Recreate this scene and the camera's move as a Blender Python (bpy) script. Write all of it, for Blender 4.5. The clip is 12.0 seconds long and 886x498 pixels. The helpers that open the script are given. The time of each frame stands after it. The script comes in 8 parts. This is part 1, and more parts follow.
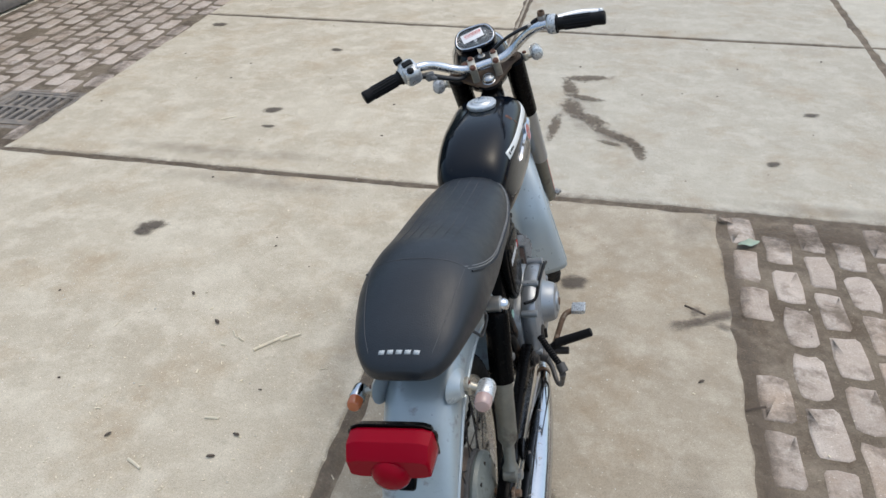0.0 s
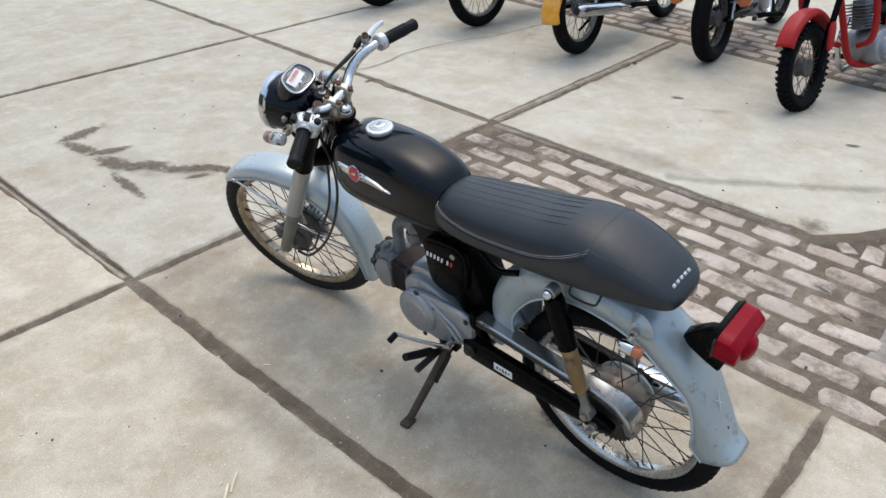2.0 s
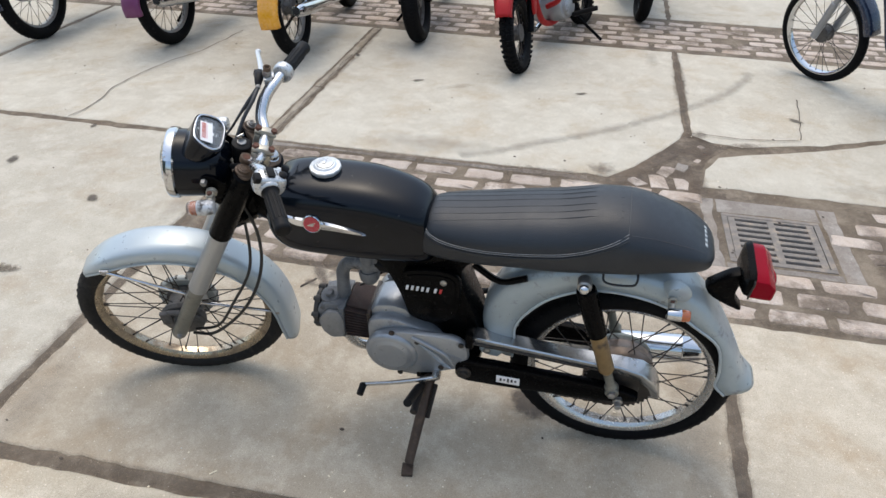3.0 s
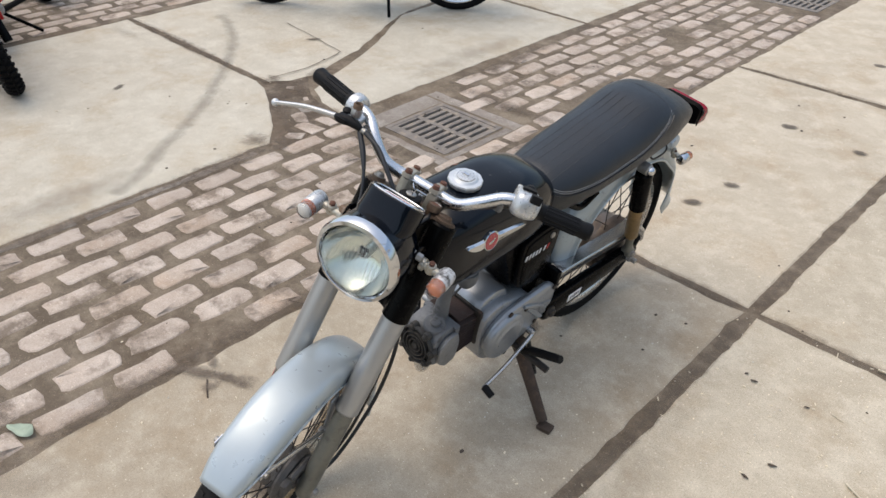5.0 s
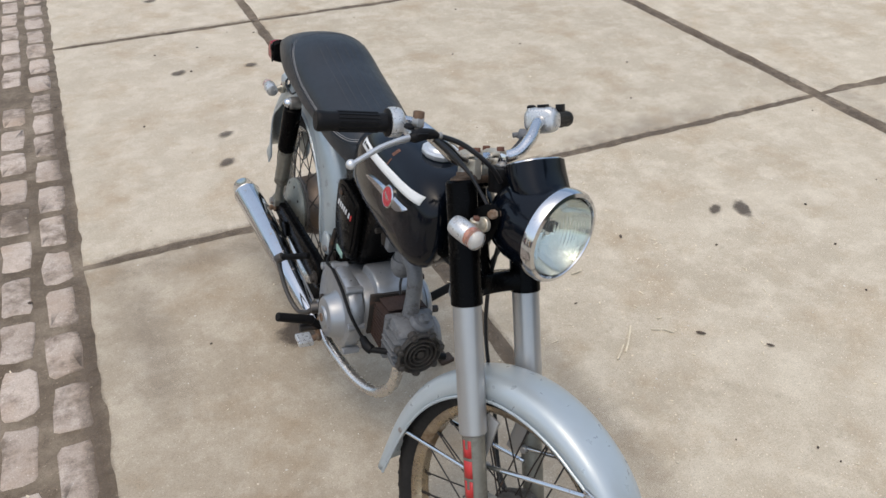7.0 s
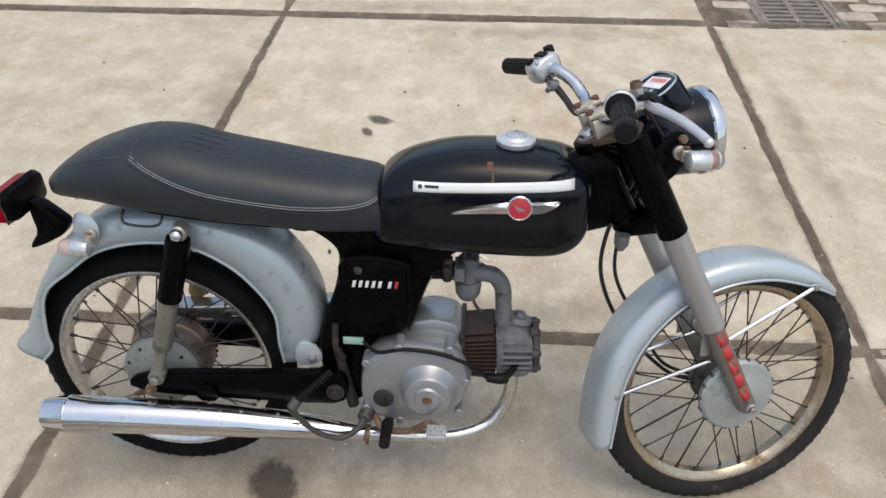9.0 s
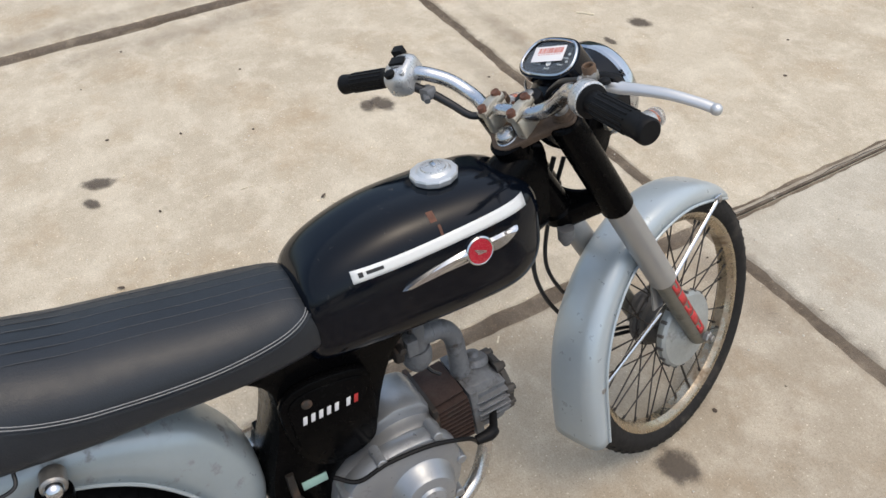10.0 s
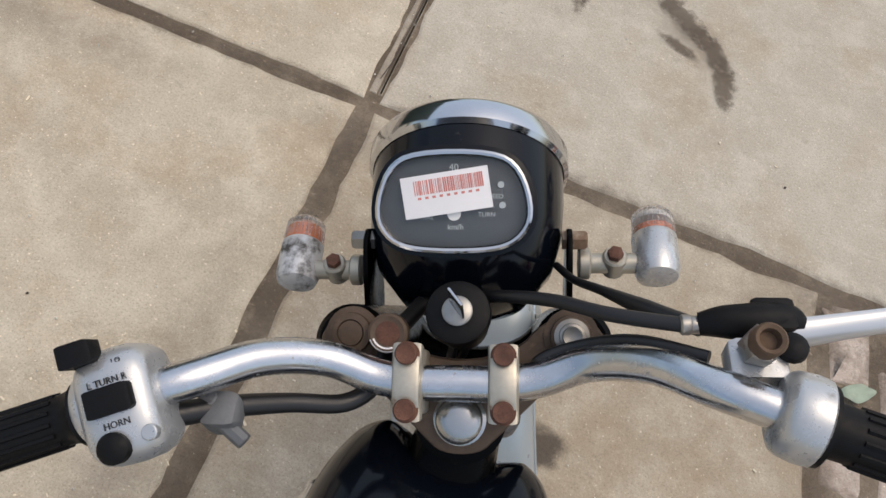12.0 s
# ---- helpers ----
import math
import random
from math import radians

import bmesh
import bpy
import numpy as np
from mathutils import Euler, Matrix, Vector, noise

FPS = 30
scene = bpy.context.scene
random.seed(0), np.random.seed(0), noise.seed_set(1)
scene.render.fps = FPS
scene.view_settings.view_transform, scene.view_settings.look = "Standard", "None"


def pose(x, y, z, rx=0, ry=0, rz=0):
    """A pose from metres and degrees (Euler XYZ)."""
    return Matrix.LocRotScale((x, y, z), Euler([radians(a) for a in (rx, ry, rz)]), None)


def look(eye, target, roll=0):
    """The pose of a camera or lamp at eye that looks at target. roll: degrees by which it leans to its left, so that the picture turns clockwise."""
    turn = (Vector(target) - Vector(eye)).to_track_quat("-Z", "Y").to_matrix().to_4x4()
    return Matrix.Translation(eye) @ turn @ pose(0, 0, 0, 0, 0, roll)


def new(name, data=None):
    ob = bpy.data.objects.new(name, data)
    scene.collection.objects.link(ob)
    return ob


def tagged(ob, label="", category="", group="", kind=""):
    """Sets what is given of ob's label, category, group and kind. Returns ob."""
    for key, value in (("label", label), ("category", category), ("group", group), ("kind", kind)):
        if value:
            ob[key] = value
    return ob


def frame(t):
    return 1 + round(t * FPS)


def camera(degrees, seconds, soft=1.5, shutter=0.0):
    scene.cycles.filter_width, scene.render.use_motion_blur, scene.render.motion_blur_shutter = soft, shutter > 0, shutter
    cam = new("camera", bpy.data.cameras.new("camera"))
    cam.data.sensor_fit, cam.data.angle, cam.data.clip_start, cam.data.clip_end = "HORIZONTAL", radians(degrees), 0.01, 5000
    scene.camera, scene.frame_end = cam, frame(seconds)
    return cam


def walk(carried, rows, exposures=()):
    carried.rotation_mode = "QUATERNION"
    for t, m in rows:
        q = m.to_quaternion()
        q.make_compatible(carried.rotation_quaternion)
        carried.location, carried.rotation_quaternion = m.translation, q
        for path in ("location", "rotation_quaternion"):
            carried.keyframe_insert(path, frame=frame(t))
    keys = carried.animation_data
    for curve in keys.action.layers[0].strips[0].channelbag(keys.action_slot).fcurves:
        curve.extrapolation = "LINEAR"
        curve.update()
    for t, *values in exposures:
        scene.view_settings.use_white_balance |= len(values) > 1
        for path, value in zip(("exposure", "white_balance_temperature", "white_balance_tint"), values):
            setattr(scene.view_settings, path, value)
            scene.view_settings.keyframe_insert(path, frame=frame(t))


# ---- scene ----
cam = camera(59.9, 12.0)
PATH = [
    (0, (0.097, -0.969, 1.486), (-0.265, 0.658, 0.38), -1.0),
    (0.5, (-0.321, -1.094, 1.503), (-0.188, 0.566, 0.395), -0.1),
    (1, (-0.772, -1.031, 1.529), (-0.199, 0.545, 0.439), 0.9),
    (1.5, (-1.15, -0.876, 1.514), (-0.167, 0.487, 0.431), 2.3),
    (2, (-1.402, -0.566, 1.526), (-0.114, 0.535, 0.465), 2.0),
    (2.5, (-1.58, -0.228, 1.536), (-0.034, 0.489, 0.489), 1.8),
    (2.7, (-1.597, -0.081, 1.525), (0.01, 0.48, 0.474), 1.7),
    (4.3, (-1.33, 1.213, 1.491), (0.161, 0.495, 0.368), 2.2),
    (4.5, (-1.253, 1.36, 1.487), (0.145, 0.477, 0.363), 1.4),
    (5, (-1.048, 1.676, 1.501), (0.091, 0.479, 0.374), 0.9),
    (5.5, (-0.73, 1.898, 1.501), (0.047, 0.453, 0.357), 0.3),
    (6, (-0.389, 2.062, 1.502), (-0.076, 0.466, 0.339), -0.2),
    (6.5, (-0.017, 2.027, 1.465), (-0.202, 0.404, 0.311), 0.4),
    (8.3, (0.921, 1.161, 1.488), (-0.520, 0.485, 0.273), -1.1),
    (8.5, (0.945, 1.016, 1.472), (-0.544, 0.465, 0.256), -1.3),
    (9, (0.975, 0.653, 1.476), (-0.561, 0.545, 0.200), -0.3),
    (9.5, (0.887, 0.399, 1.480), (-0.582, 0.672, 0.150), -2.1),
    (10, (0.588, 0.319, 1.442), (-0.698, 0.974, 0.057), -3.0),
    (10.5, (0.264, 0.302, 1.415), (-0.668, 1.320, -0.032), 0.1),
    (11, (-0.002, 0.417, 1.366), (-0.556, 1.580, -0.164), 4.2),
    (11.5, (-0.197, 0.596, 1.298), (-0.362, 1.688, -0.369), 13.8),
    (12, (-0.242, 0.657, 1.260), (-0.190, 1.668, -0.464), 24.4),
]
# two in-between stations of the orbit
BETWEEN = [
    (3.5, (-1.63, 0.58, 1.49), (0.10, 0.49, 0.41), 1.8),
    (7.4, (0.60, 1.63, 1.46), (-0.40, 0.42, 0.27), 0.1),
]
walk(cam, [(t, look(eye, target, roll)) for t, eye, target, roll in sorted(PATH + BETWEEN)],
     [(0, 0.27, 6280, 4), (1.5, 0.37, 6280, 4), (2.7, 0.50, 6340, 5), (4.3, 0.45, 6780, 7), (5.5, 0.37, 6740, 7), (6.5, 0.26, 6600, 7), (8.3, 0.33, 6600, 7), (9.5, 0.40, 6800, 7), (10.5, 0.29, 6760, 7), (11, 0.13, 6740, 8), (11.5, 0.07, 6700, 8), (12, 0.08, 7050, 9)])

# ---- light ----
SUN_AZ, SUN_EL = 35.0, 74.0
sky = bpy.data.worlds.new("overcast_sky")
scene.world = sky
sky.use_nodes = True
nt = sky.node_tree
tex = nt.nodes.new("ShaderNodeTexSky")
tex.sky_type, tex.sun_disc = "NISHITA", False
tex.sun_elevation, tex.sun_rotation = radians(SUN_EL), radians(90 - SUN_AZ)
tex.air_density, tex.dust_density, tex.ozone_density = 1.0, 4.0, 0.8
nt.links.new(tex.outputs[0], nt.nodes["Background"].inputs[0])
nt.nodes["Background"].inputs[1].default_value = 0.18
sun = new("sun", bpy.data.lights.new("sun", "SUN"))
sun.data.energy, sun.data.angle, sun.data.color = 0.6, radians(150), (0.88, 0.94, 1.0)
az, el = radians(SUN_AZ), radians(SUN_EL)
sun.matrix_world = look((4 * math.cos(az) * math.cos(el), 4 * math.sin(az) * math.cos(el), 4 * math.sin(el)), (0, 0, 0))


# ---- materials ----
def nodes_of(name):
    m = bpy.data.materials.new(name)
    m.use_nodes = True
    t = m.node_tree
    return m, t, t.nodes["Principled BSDF"]


def noise_node(t, vec, scale, detail=5.0, rough=0.55):
    n = t.nodes.new("ShaderNodeTexNoise")
    n.inputs["Scale"].default_value, n.inputs["Detail"].default_value, n.inputs["Roughness"].default_value = scale, detail, rough
    if vec:
        t.links.new(vec, n.inputs["Vector"])
    return n.outputs["Fac"]


def ramp(t, fac, lo, hi, a=0.0, b=1.0):
    r = t.nodes.new("ShaderNodeMapRange")
    r.inputs["From Min"].default_value, r.inputs["From Max"].default_value = lo, hi
    r.inputs["To Min"].default_value, r.inputs["To Max"].default_value = a, b
    t.links.new(fac, r.inputs["Value"])
    return r.outputs["Result"]


def mixc(t, fac, a, b, how="MIX"):
    n = t.nodes.new("ShaderNodeMix")
    n.data_type, n.blend_type = "RGBA", how
    for sock, v in ((n.inputs[0], fac), (n.inputs[6], a), (n.inputs[7], b)):
        if isinstance(v, (int, float)):
            sock.default_value = v
        elif isinstance(v, tuple):
            sock.default_value = (*v, 1.0)[:4]
        else:
            t.links.new(v, sock)
    return n.outputs[2]


def bumped(t, bsdf, height, strength, distance=0.002):
    b = t.nodes.new("ShaderNodeBump")
    b.inputs["Strength"].default_value, b.inputs["Distance"].default_value = strength, distance
    t.links.new(height, b.inputs["Height"])
    t.links.new(b.outputs[0], bsdf.inputs["Normal"])


def mat(name, color, rough=0.5, metal=0.0, var=0.12, scale=9.0, bump=0.0, bscale=180.0, dirt=None, coat=0.0, rvar=0.1, spec=0.5):
    """A painted, cast, plated or moulded surface. dirt: colour, how much of it (0 to 1), size, roughness."""
    m, t, p = nodes_of(name)
    vec = t.nodes.new("ShaderNodeTexCoord").outputs["Object"]
    big = noise_node(t, vec, scale)
    fine = noise_node(t, vec, scale * 9, 3.0)
    c = mixc(t, ramp(t, big, 0.3, 0.7), tuple(x * (1 - var) for x in color), tuple(min(1, x * (1 + var)) for x in color))
    c = mixc(t, ramp(t, fine, 0.35, 0.75, 0, 0.5), c, tuple(x * (1 - var) for x in color))
    r = ramp(t, fine, 0.2, 0.8, max(0.02, rough - rvar), min(1, rough + rvar))
    if dirt:
        dc, amount, size, dr = dirt
        f = ramp(t, noise_node(t, vec, size, 8.0, 0.65), 0.68 - 0.4 * amount, 0.80 - 0.3 * amount)
        c = mixc(t, f, c, dc)
        r2 = t.nodes.new("ShaderNodeMix")
        t.links.new(f, r2.inputs[0])
        t.links.new(r, r2.inputs[2])
        r2.inputs[3].default_value = dr
        r = r2.outputs[0]
        k = t.nodes.new("ShaderNodeMath")
        k.operation = "MULTIPLY_ADD"
        t.links.new(f, k.inputs[0])
        k.inputs[1].default_value, k.inputs[2].default_value = -metal * 0.85, metal
        t.links.new(k.outputs[0], p.inputs["Metallic"])
    else:
        p.inputs["Metallic"].default_value = metal
    t.links.new(c, p.inputs["Base Color"])
    t.links.new(r, p.inputs["Roughness"])
    p.inputs["Coat Weight"].default_value, p.inputs["Coat Roughness"].default_value = coat, 0.06
    p.inputs["Specular IOR Level"].default_value = spec
    if bump:
        bumped(t, p, noise_node(t, vec, bscale, 2.0), bump, 0.001)
    return m


RUST, GRIME = (0.13, 0.05, 0.022), (0.045, 0.037, 0.03)
GLOSS = mat("gloss_black_paint", (0.0024, 0.0038, 0.0068), 0.12, 0, 0.3, 6, coat=0.0, rvar=0.04, spec=0.25, bump=0.03, bscale=60, dirt=((0.045, 0.043, 0.042), 0.05, 70, 0.5))
SATIN = mat("satin_black_paint", (0.0020, 0.0020, 0.0022), 0.24, 0, 0.3, 10, bump=0.10, dirt=((0.016, 0.013, 0.010), 0.10, 16, 0.7), spec=0.055)
VINYL = mat("black_vinyl", (0.0135, 0.0168, 0.0215), 0.41, 0, 0.18, 7, bump=0.40, bscale=480, rvar=0.07, spec=0.42)
THREAD = mat("grey_thread", (0.24, 0.24, 0.24), 0.8, 0, 0.2, 200)
SILVER = mat("silver_paint", (0.40, 0.45, 0.472), 0.33, 0.32, 0.04, 5, bump=0.02, bscale=300, coat=0.2)
SILVERWORN = mat("dented_silver_paint", (0.325, 0.375, 0.395), 0.34, 0.32, 0.07, 6, bump=0.05, bscale=90, coat=0.2, dirt=((0.17, 0.165, 0.16), 0.26, 30, 0.6))
DRUM = mat("brushed_brown_drum", (0.15, 0.115, 0.09), 0.4, 0.6, 0.25, 30, dirt=(GRIME, 0.25, 20, 0.7))
SLEEVE = mat("scuffed_steel_sleeve", (0.37, 0.372, 0.367), 0.30, 0.58, 0.05, 8, rvar=0.03)
KHAKI = mat("dirty_fork_aluminium", (0.20, 0.195, 0.165), 0.42, 0.5, 0.18, 14, bump=0.1, dirt=((0.085, 0.07, 0.05), 0.3, 22, 0.8))
TAN = mat("ochre_shock_paint", (0.23, 0.145, 0.055), 0.45, 0.05, 0.25, 12, dirt=((0.07, 0.05, 0.035), 0.3, 25, 0.8))
DULLCHROME = mat("dull_scratched_chrome", (0.44, 0.44, 0.435), 0.24, 0.92, 0.06, 12, rvar=0.04, dirt=((0.13, 0.10, 0.075), 0.05, 16, 0.7))
CHROME = mat("chrome", (0.57, 0.58, 0.595), 0.11, 1.0, 0.06, 8, rvar=0.05, dirt=((0.16, 0.10, 0.06), 0.13, 45, 0.6))
BARCHROME = mat("pitted_bar_chrome", (0.58, 0.59, 0.605), 0.23, 1.0, 0.16, 14, bump=0.07, bscale=260, rvar=0.10, dirt=((0.07, 0.055, 0.045), 0.13, 110, 0.6))
RIMCHROME = mat("weathered_rim_chrome", (0.56, 0.55, 0.53), 0.24, 0.9, 0.12, 10, rvar=0.1, dirt=((0.22, 0.17, 0.12), 0.20, 14, 0.6))
RIMGOLD = mat("rust_stained_rim_chrome", (0.40, 0.335, 0.245), 0.25, 0.9, 0.20, 10, rvar=0.1, dirt=((0.145, 0.090, 0.046), 0.45, 16, 0.7))
CAST = mat("cast_aluminium", (0.31, 0.32, 0.33), 0.42, 0.6, 0.10, 12, bump=0.22, bscale=420, dirt=((0.17, 0.16, 0.15), 0.24, 20, 0.75))
COVERPAINT = mat("silver_engine_paint", (0.30, 0.315, 0.33), 0.34, 0.6, 0.08, 8, bump=0.06, bscale=260, dirt=((0.16, 0.15, 0.14), 0.2, 26, 0.7))
OLDCAST = mat("oxidised_cylinder_head", (0.155, 0.16, 0.165), 0.6, 0.3, 0.25, 18, bump=0.35, bscale=240, dirt=(GRIME, 0.35, 30, 0.85))
HEADPLATE = mat("dull_head_plate", (0.235, 0.235, 0.232), 0.48, 0.45, 0.12, 14, bump=0.15, bscale=300, dirt=((0.12, 0.105, 0.09), 0.30, 24, 0.8))
FRONTCAST = mat("grimy_front_cover", (0.050, 0.046, 0.041), 0.62, 0.3, 0.25, 20, bump=0.3, bscale=240, dirt=(GRIME, 0.42, 34, 0.85))
BROWN = mat("rusty_cylinder_iron", (0.038, 0.021, 0.016), 0.8, 0.1, 0.35, 24, bump=0.3, dirt=(GRIME, 0.3, 30, 0.9))
RUSTY = mat("rusted_steel", (0.16, 0.10, 0.062), 0.72, 0.25, 0.3, 26, bump=0.3, dirt=((0.30, 0.25, 0.19), 0.32, 30, 0.6))
YOKERUST = mat("dark_rusted_yoke", (0.090, 0.060, 0.040), 0.66, 0.25, 0.3, 26, bump=0.3, dirt=((0.19, 0.13, 0.085), 0.28, 34, 0.8))
BOLT = mat("rusty_bolt", (0.125, 0.056, 0.036), 0.85, 0.1, 0.35, 90, bump=0.5, bscale=600)
STEEL = mat("dull_steel", (0.33, 0.32, 0.30), 0.4, 0.8, 0.15, 20, dirt=(RUST, 0.28, 40, 0.85))
DARKSTEEL = mat("oily_dark_steel", (0.035, 0.03, 0.026), 0.5, 0.4, 0.3, 25, bump=0.2, dirt=((0.09, 0.05, 0.03), 0.3, 35, 0.9))
TYRE = mat("tyre_rubber", (0.0050, 0.0050, 0.0054), 0.70, 0, 0.25, 14, bump=0.15, bscale=300, dirt=((0.032, 0.029, 0.026), 0.16, 20, 0.9), spec=0.10)
DUSTYTYRE = mat("dusty_tyre_rubber", (0.020, 0.019, 0.018), 0.75, 0, 0.25, 14, bump=0.15, bscale=300, dirt=((0.055, 0.049, 0.042), 0.30, 20, 0.9), spec=0.15)
RUBBER = mat("black_rubber", (0.006, 0.006, 0.0065), 0.52, 0, 0.2, 25, bump=0.1, bscale=400, spec=0.16)
CABLE = mat("black_cable", (0.010, 0.010, 0.011), 0.4, 0, 0.2, 60)
SWITCH = mat("worn_silver_housing", (0.52, 0.53, 0.53), 0.30, 0.60, 0.08, 16, bump=0.10, dirt=((0.16, 0.145, 0.13), 0.22, 45, 0.6))
LEVERALU = mat("polished_lever_aluminium", (0.56, 0.57, 0.575), 0.30, 0.55, 0.03, 10, rvar=0.02)
ZINC = mat("yellowed_zinc", (0.45, 0.42, 0.35), 0.4, 0.6, 0.15, 40, dirt=(RUST, 0.22, 60, 0.8))
WHITE = mat("white_tape", (0.70, 0.71, 0.69), 0.5, 0, 0.04, 20)
LABELW = mat("white_label_paper", (0.78, 0.76, 0.75), 0.45, 0, 0.03, 30)
MINT = mat("pale_green_sticker", (0.30, 0.46, 0.40), 0.5, 0, 0.1, 60)
REDINK = mat("red_marking", (0.42, 0.025, 0.025), 0.5, 0, 0.15, 60)
REDENAMEL = mat("red_enamel", (0.38, 0.015, 0.03), 0.25, 0, 0.1, 60, coat=0.5)
SALMON = mat("salmon_print", (0.60, 0.22, 0.18), 0.6, 0, 0.1, 60)
INK = mat("black_print", (0.02, 0.02, 0.02), 0.6, 0, 0.1, 60)
WHITEINK = mat("white_marking", (0.62, 0.62, 0.62), 0.55, 0, 0.05, 60)
GREYINK = mat("pale_grey_dial_print", (0.42, 0.45, 0.46), 0.5, 0, 0.05, 60)
DIAL = mat("dark_grey_dial", (0.040, 0.044, 0.050), 0.5, 0, 0.1, 30)
DISCA = mat("grey_hub_paint", (0.33, 0.35, 0.34), 0.45, 0.35, 0.12, 16, bump=0.1, dirt=((0.12, 0.11, 0.095), 0.25, 22, 0.7))
REARPLATE = mat("tarnished_brake_plate", (0.21, 0.225, 0.205), 0.5, 0.35, 0.18, 16, bump=0.15, dirt=((0.09, 0.075, 0.055), 0.32, 30, 0.8))
HUBDARK = mat("grimy_hub", (0.10, 0.095, 0.09), 0.6, 0.3, 0.25, 20, bump=0.2, dirt=(GRIME, 0.45, 22, 0.8))


def lens_mat(name, color, rough, ior=1.48, weight=0.35, coat=0.6, spec=0.5):
    m, t, p = nodes_of(name)
    p.inputs["Base Color"].default_value = (*color, 1)
    p.inputs["Roughness"].default_value = rough
    p.inputs["Transmission Weight"].default_value = weight
    p.inputs["IOR"].default_value = ior
    p.inputs["Specular IOR Level"].default_value = spec
    p.inputs["Coat Weight"].default_value, p.inputs["Coat Roughness"].default_value = coat, 0.05
    return m


REDLENS = lens_mat("red_plastic_lens", (0.22, 0.0008, 0.010), 0.14, weight=0.0, coat=0.0, spec=0.10)
ORANGELENS = lens_mat("orange_plastic_lens", (0.62, 0.17, 0.05), 0.2, weight=0.4)
FADEDLENS = lens_mat("faded_pink_lens", (0.72, 0.52, 0.47), 0.25, weight=0.5)
FADEDCLEAR = lens_mat("cloudy_clear_lens", (0.62, 0.62, 0.59), 0.2, weight=0.3)
CLEARLENS = lens_mat("clear_plastic_lens", (0.92, 0.90, 0.88), 0.10, ior=1.15, weight=0.95)
GLASS = lens_mat("headlamp_glass", (0.93, 0.965, 0.94), 0.03, ior=1.09, weight=0.97, coat=0.25)
DIALGLASS = lens_mat("dial_glass", (0.95, 0.97, 0.97), 0.02, ior=1.12, weight=1.0, coat=0.5)
REFLECTOR = mat("headlamp_reflector", (0.62, 0.62, 0.58), 0.12, 1.0, 0.08, 30)


def ground_mat(name, base, dark, light, rand=0.12, pits=1.0, bump=0.5, film=None):
    """Weathered cement: blotches, brown stains, grains, pits and pale specks, a little different from piece to piece."""
    m, t, p = nodes_of(name)
    pos = t.nodes.new("ShaderNodeNewGeometry").outputs["Position"]
    info = t.nodes.new("ShaderNodeObjectInfo").outputs["Random"]
    off = t.nodes.new("ShaderNodeVectorMath")
    off.operation = "MULTIPLY_ADD"
    one = t.nodes.new("ShaderNodeCombineXYZ")
    for n in range(2):
        t.links.new(info, one.inputs[n])
    t.links.new(one.outputs[0], off.inputs[0])
    off.inputs[1].default_value = (3.7, 5.3, 0)
    t.links.new(pos, off.inputs[2])
    vec = off.outputs[0]
    blotch = noise_node(t, vec, 2.6, 6.0, 0.62)
    c = mixc(t, ramp(t, blotch, 0.32, 0.70), dark, base)
    c = mixc(t, ramp(t, noise_node(t, vec, 7.5, 9.0, 0.66), 0.46, 0.64, 0, 0.85), c, light)
    c = mixc(t, ramp(t, noise_node(t, vec, 3.4, 7.0, 0.66), 0.50, 0.70, 0, 0.62), c, (dark[0] * 0.86, dark[1] * 0.74, dark[2] * 0.60))
    c = mixc(t, ramp(t, noise_node(t, vec, 23, 6.0, 0.7), 0.58, 0.70, 0, 0.30), c, tuple(x * 0.62 for x in dark))
    grain = noise_node(t, pos, 330, 2.0, 0.6)
    c = mixc(t, ramp(t, grain, 0.43, 0.29, 0, 0.55 * pits), c, tuple(x * 0.45 for x in dark))
    c = mixc(t, ramp(t, noise_node(t, pos, 62, 8.0, 0.85), 0.52, 0.70, 0, 0.26), c, tuple(x * 0.68 for x in dark))
    c = mixc(t, ramp(t, noise_node(t, pos, 26, 9.0, 0.75), 0.52, 0.70, 0, 0.30), c, tuple(min(1, x * 1.20) for x in light))
    c = mixc(t, ramp(t, noise_node(t, pos, 150, 3.0), 0.655, 0.70, 0, 0.70), c, tuple(min(1, x * 1.5) for x in light))
    if film:
        c = mixc(t, ramp(t, noise_node(t, pos, 5.2, 9.0, 0.72), 0.50, 0.62, 0, 0.88), c, film)
    mott = t.nodes.new("ShaderNodeMath")
    mott.operation = "MULTIPLY"
    t.links.new(ramp(t, noise_node(t, pos, 210, 5.0, 0.82), 0.30, 0.70, 0.80, 1.19), mott.inputs[0])
    t.links.new(ramp(t, info, 0, 1, 1 - rand, 1 + rand), mott.inputs[1])
    tone = mott.outputs[0]
    mul = t.nodes.new("ShaderNodeVectorMath")
    mul.operation = "SCALE"
    t.links.new(c, mul.inputs[0])
    t.links.new(tone, mul.inputs["Scale"])
    t.links.new(mul.outputs[0], p.inputs["Base Color"])
    t.links.new(ramp(t, blotch, 0.3, 0.7, 0.75, 0.92), p.inputs["Roughness"])
    p.inputs["Specular IOR Level"].default_value = 0.3
    mixh = t.nodes.new("ShaderNodeMath")
    mixh.operation = "ADD"
    t.links.new(noise_node(t, pos, 120, 4.0, 0.7), mixh.inputs[0])
    t.links.new(ramp(t, noise_node(t, vec, 14, 4.0), 0.2, 0.8, 0, 1.5), mixh.inputs[1])
    bumped(t, p, mixh.outputs[0], bump, 0.0025)
    return m


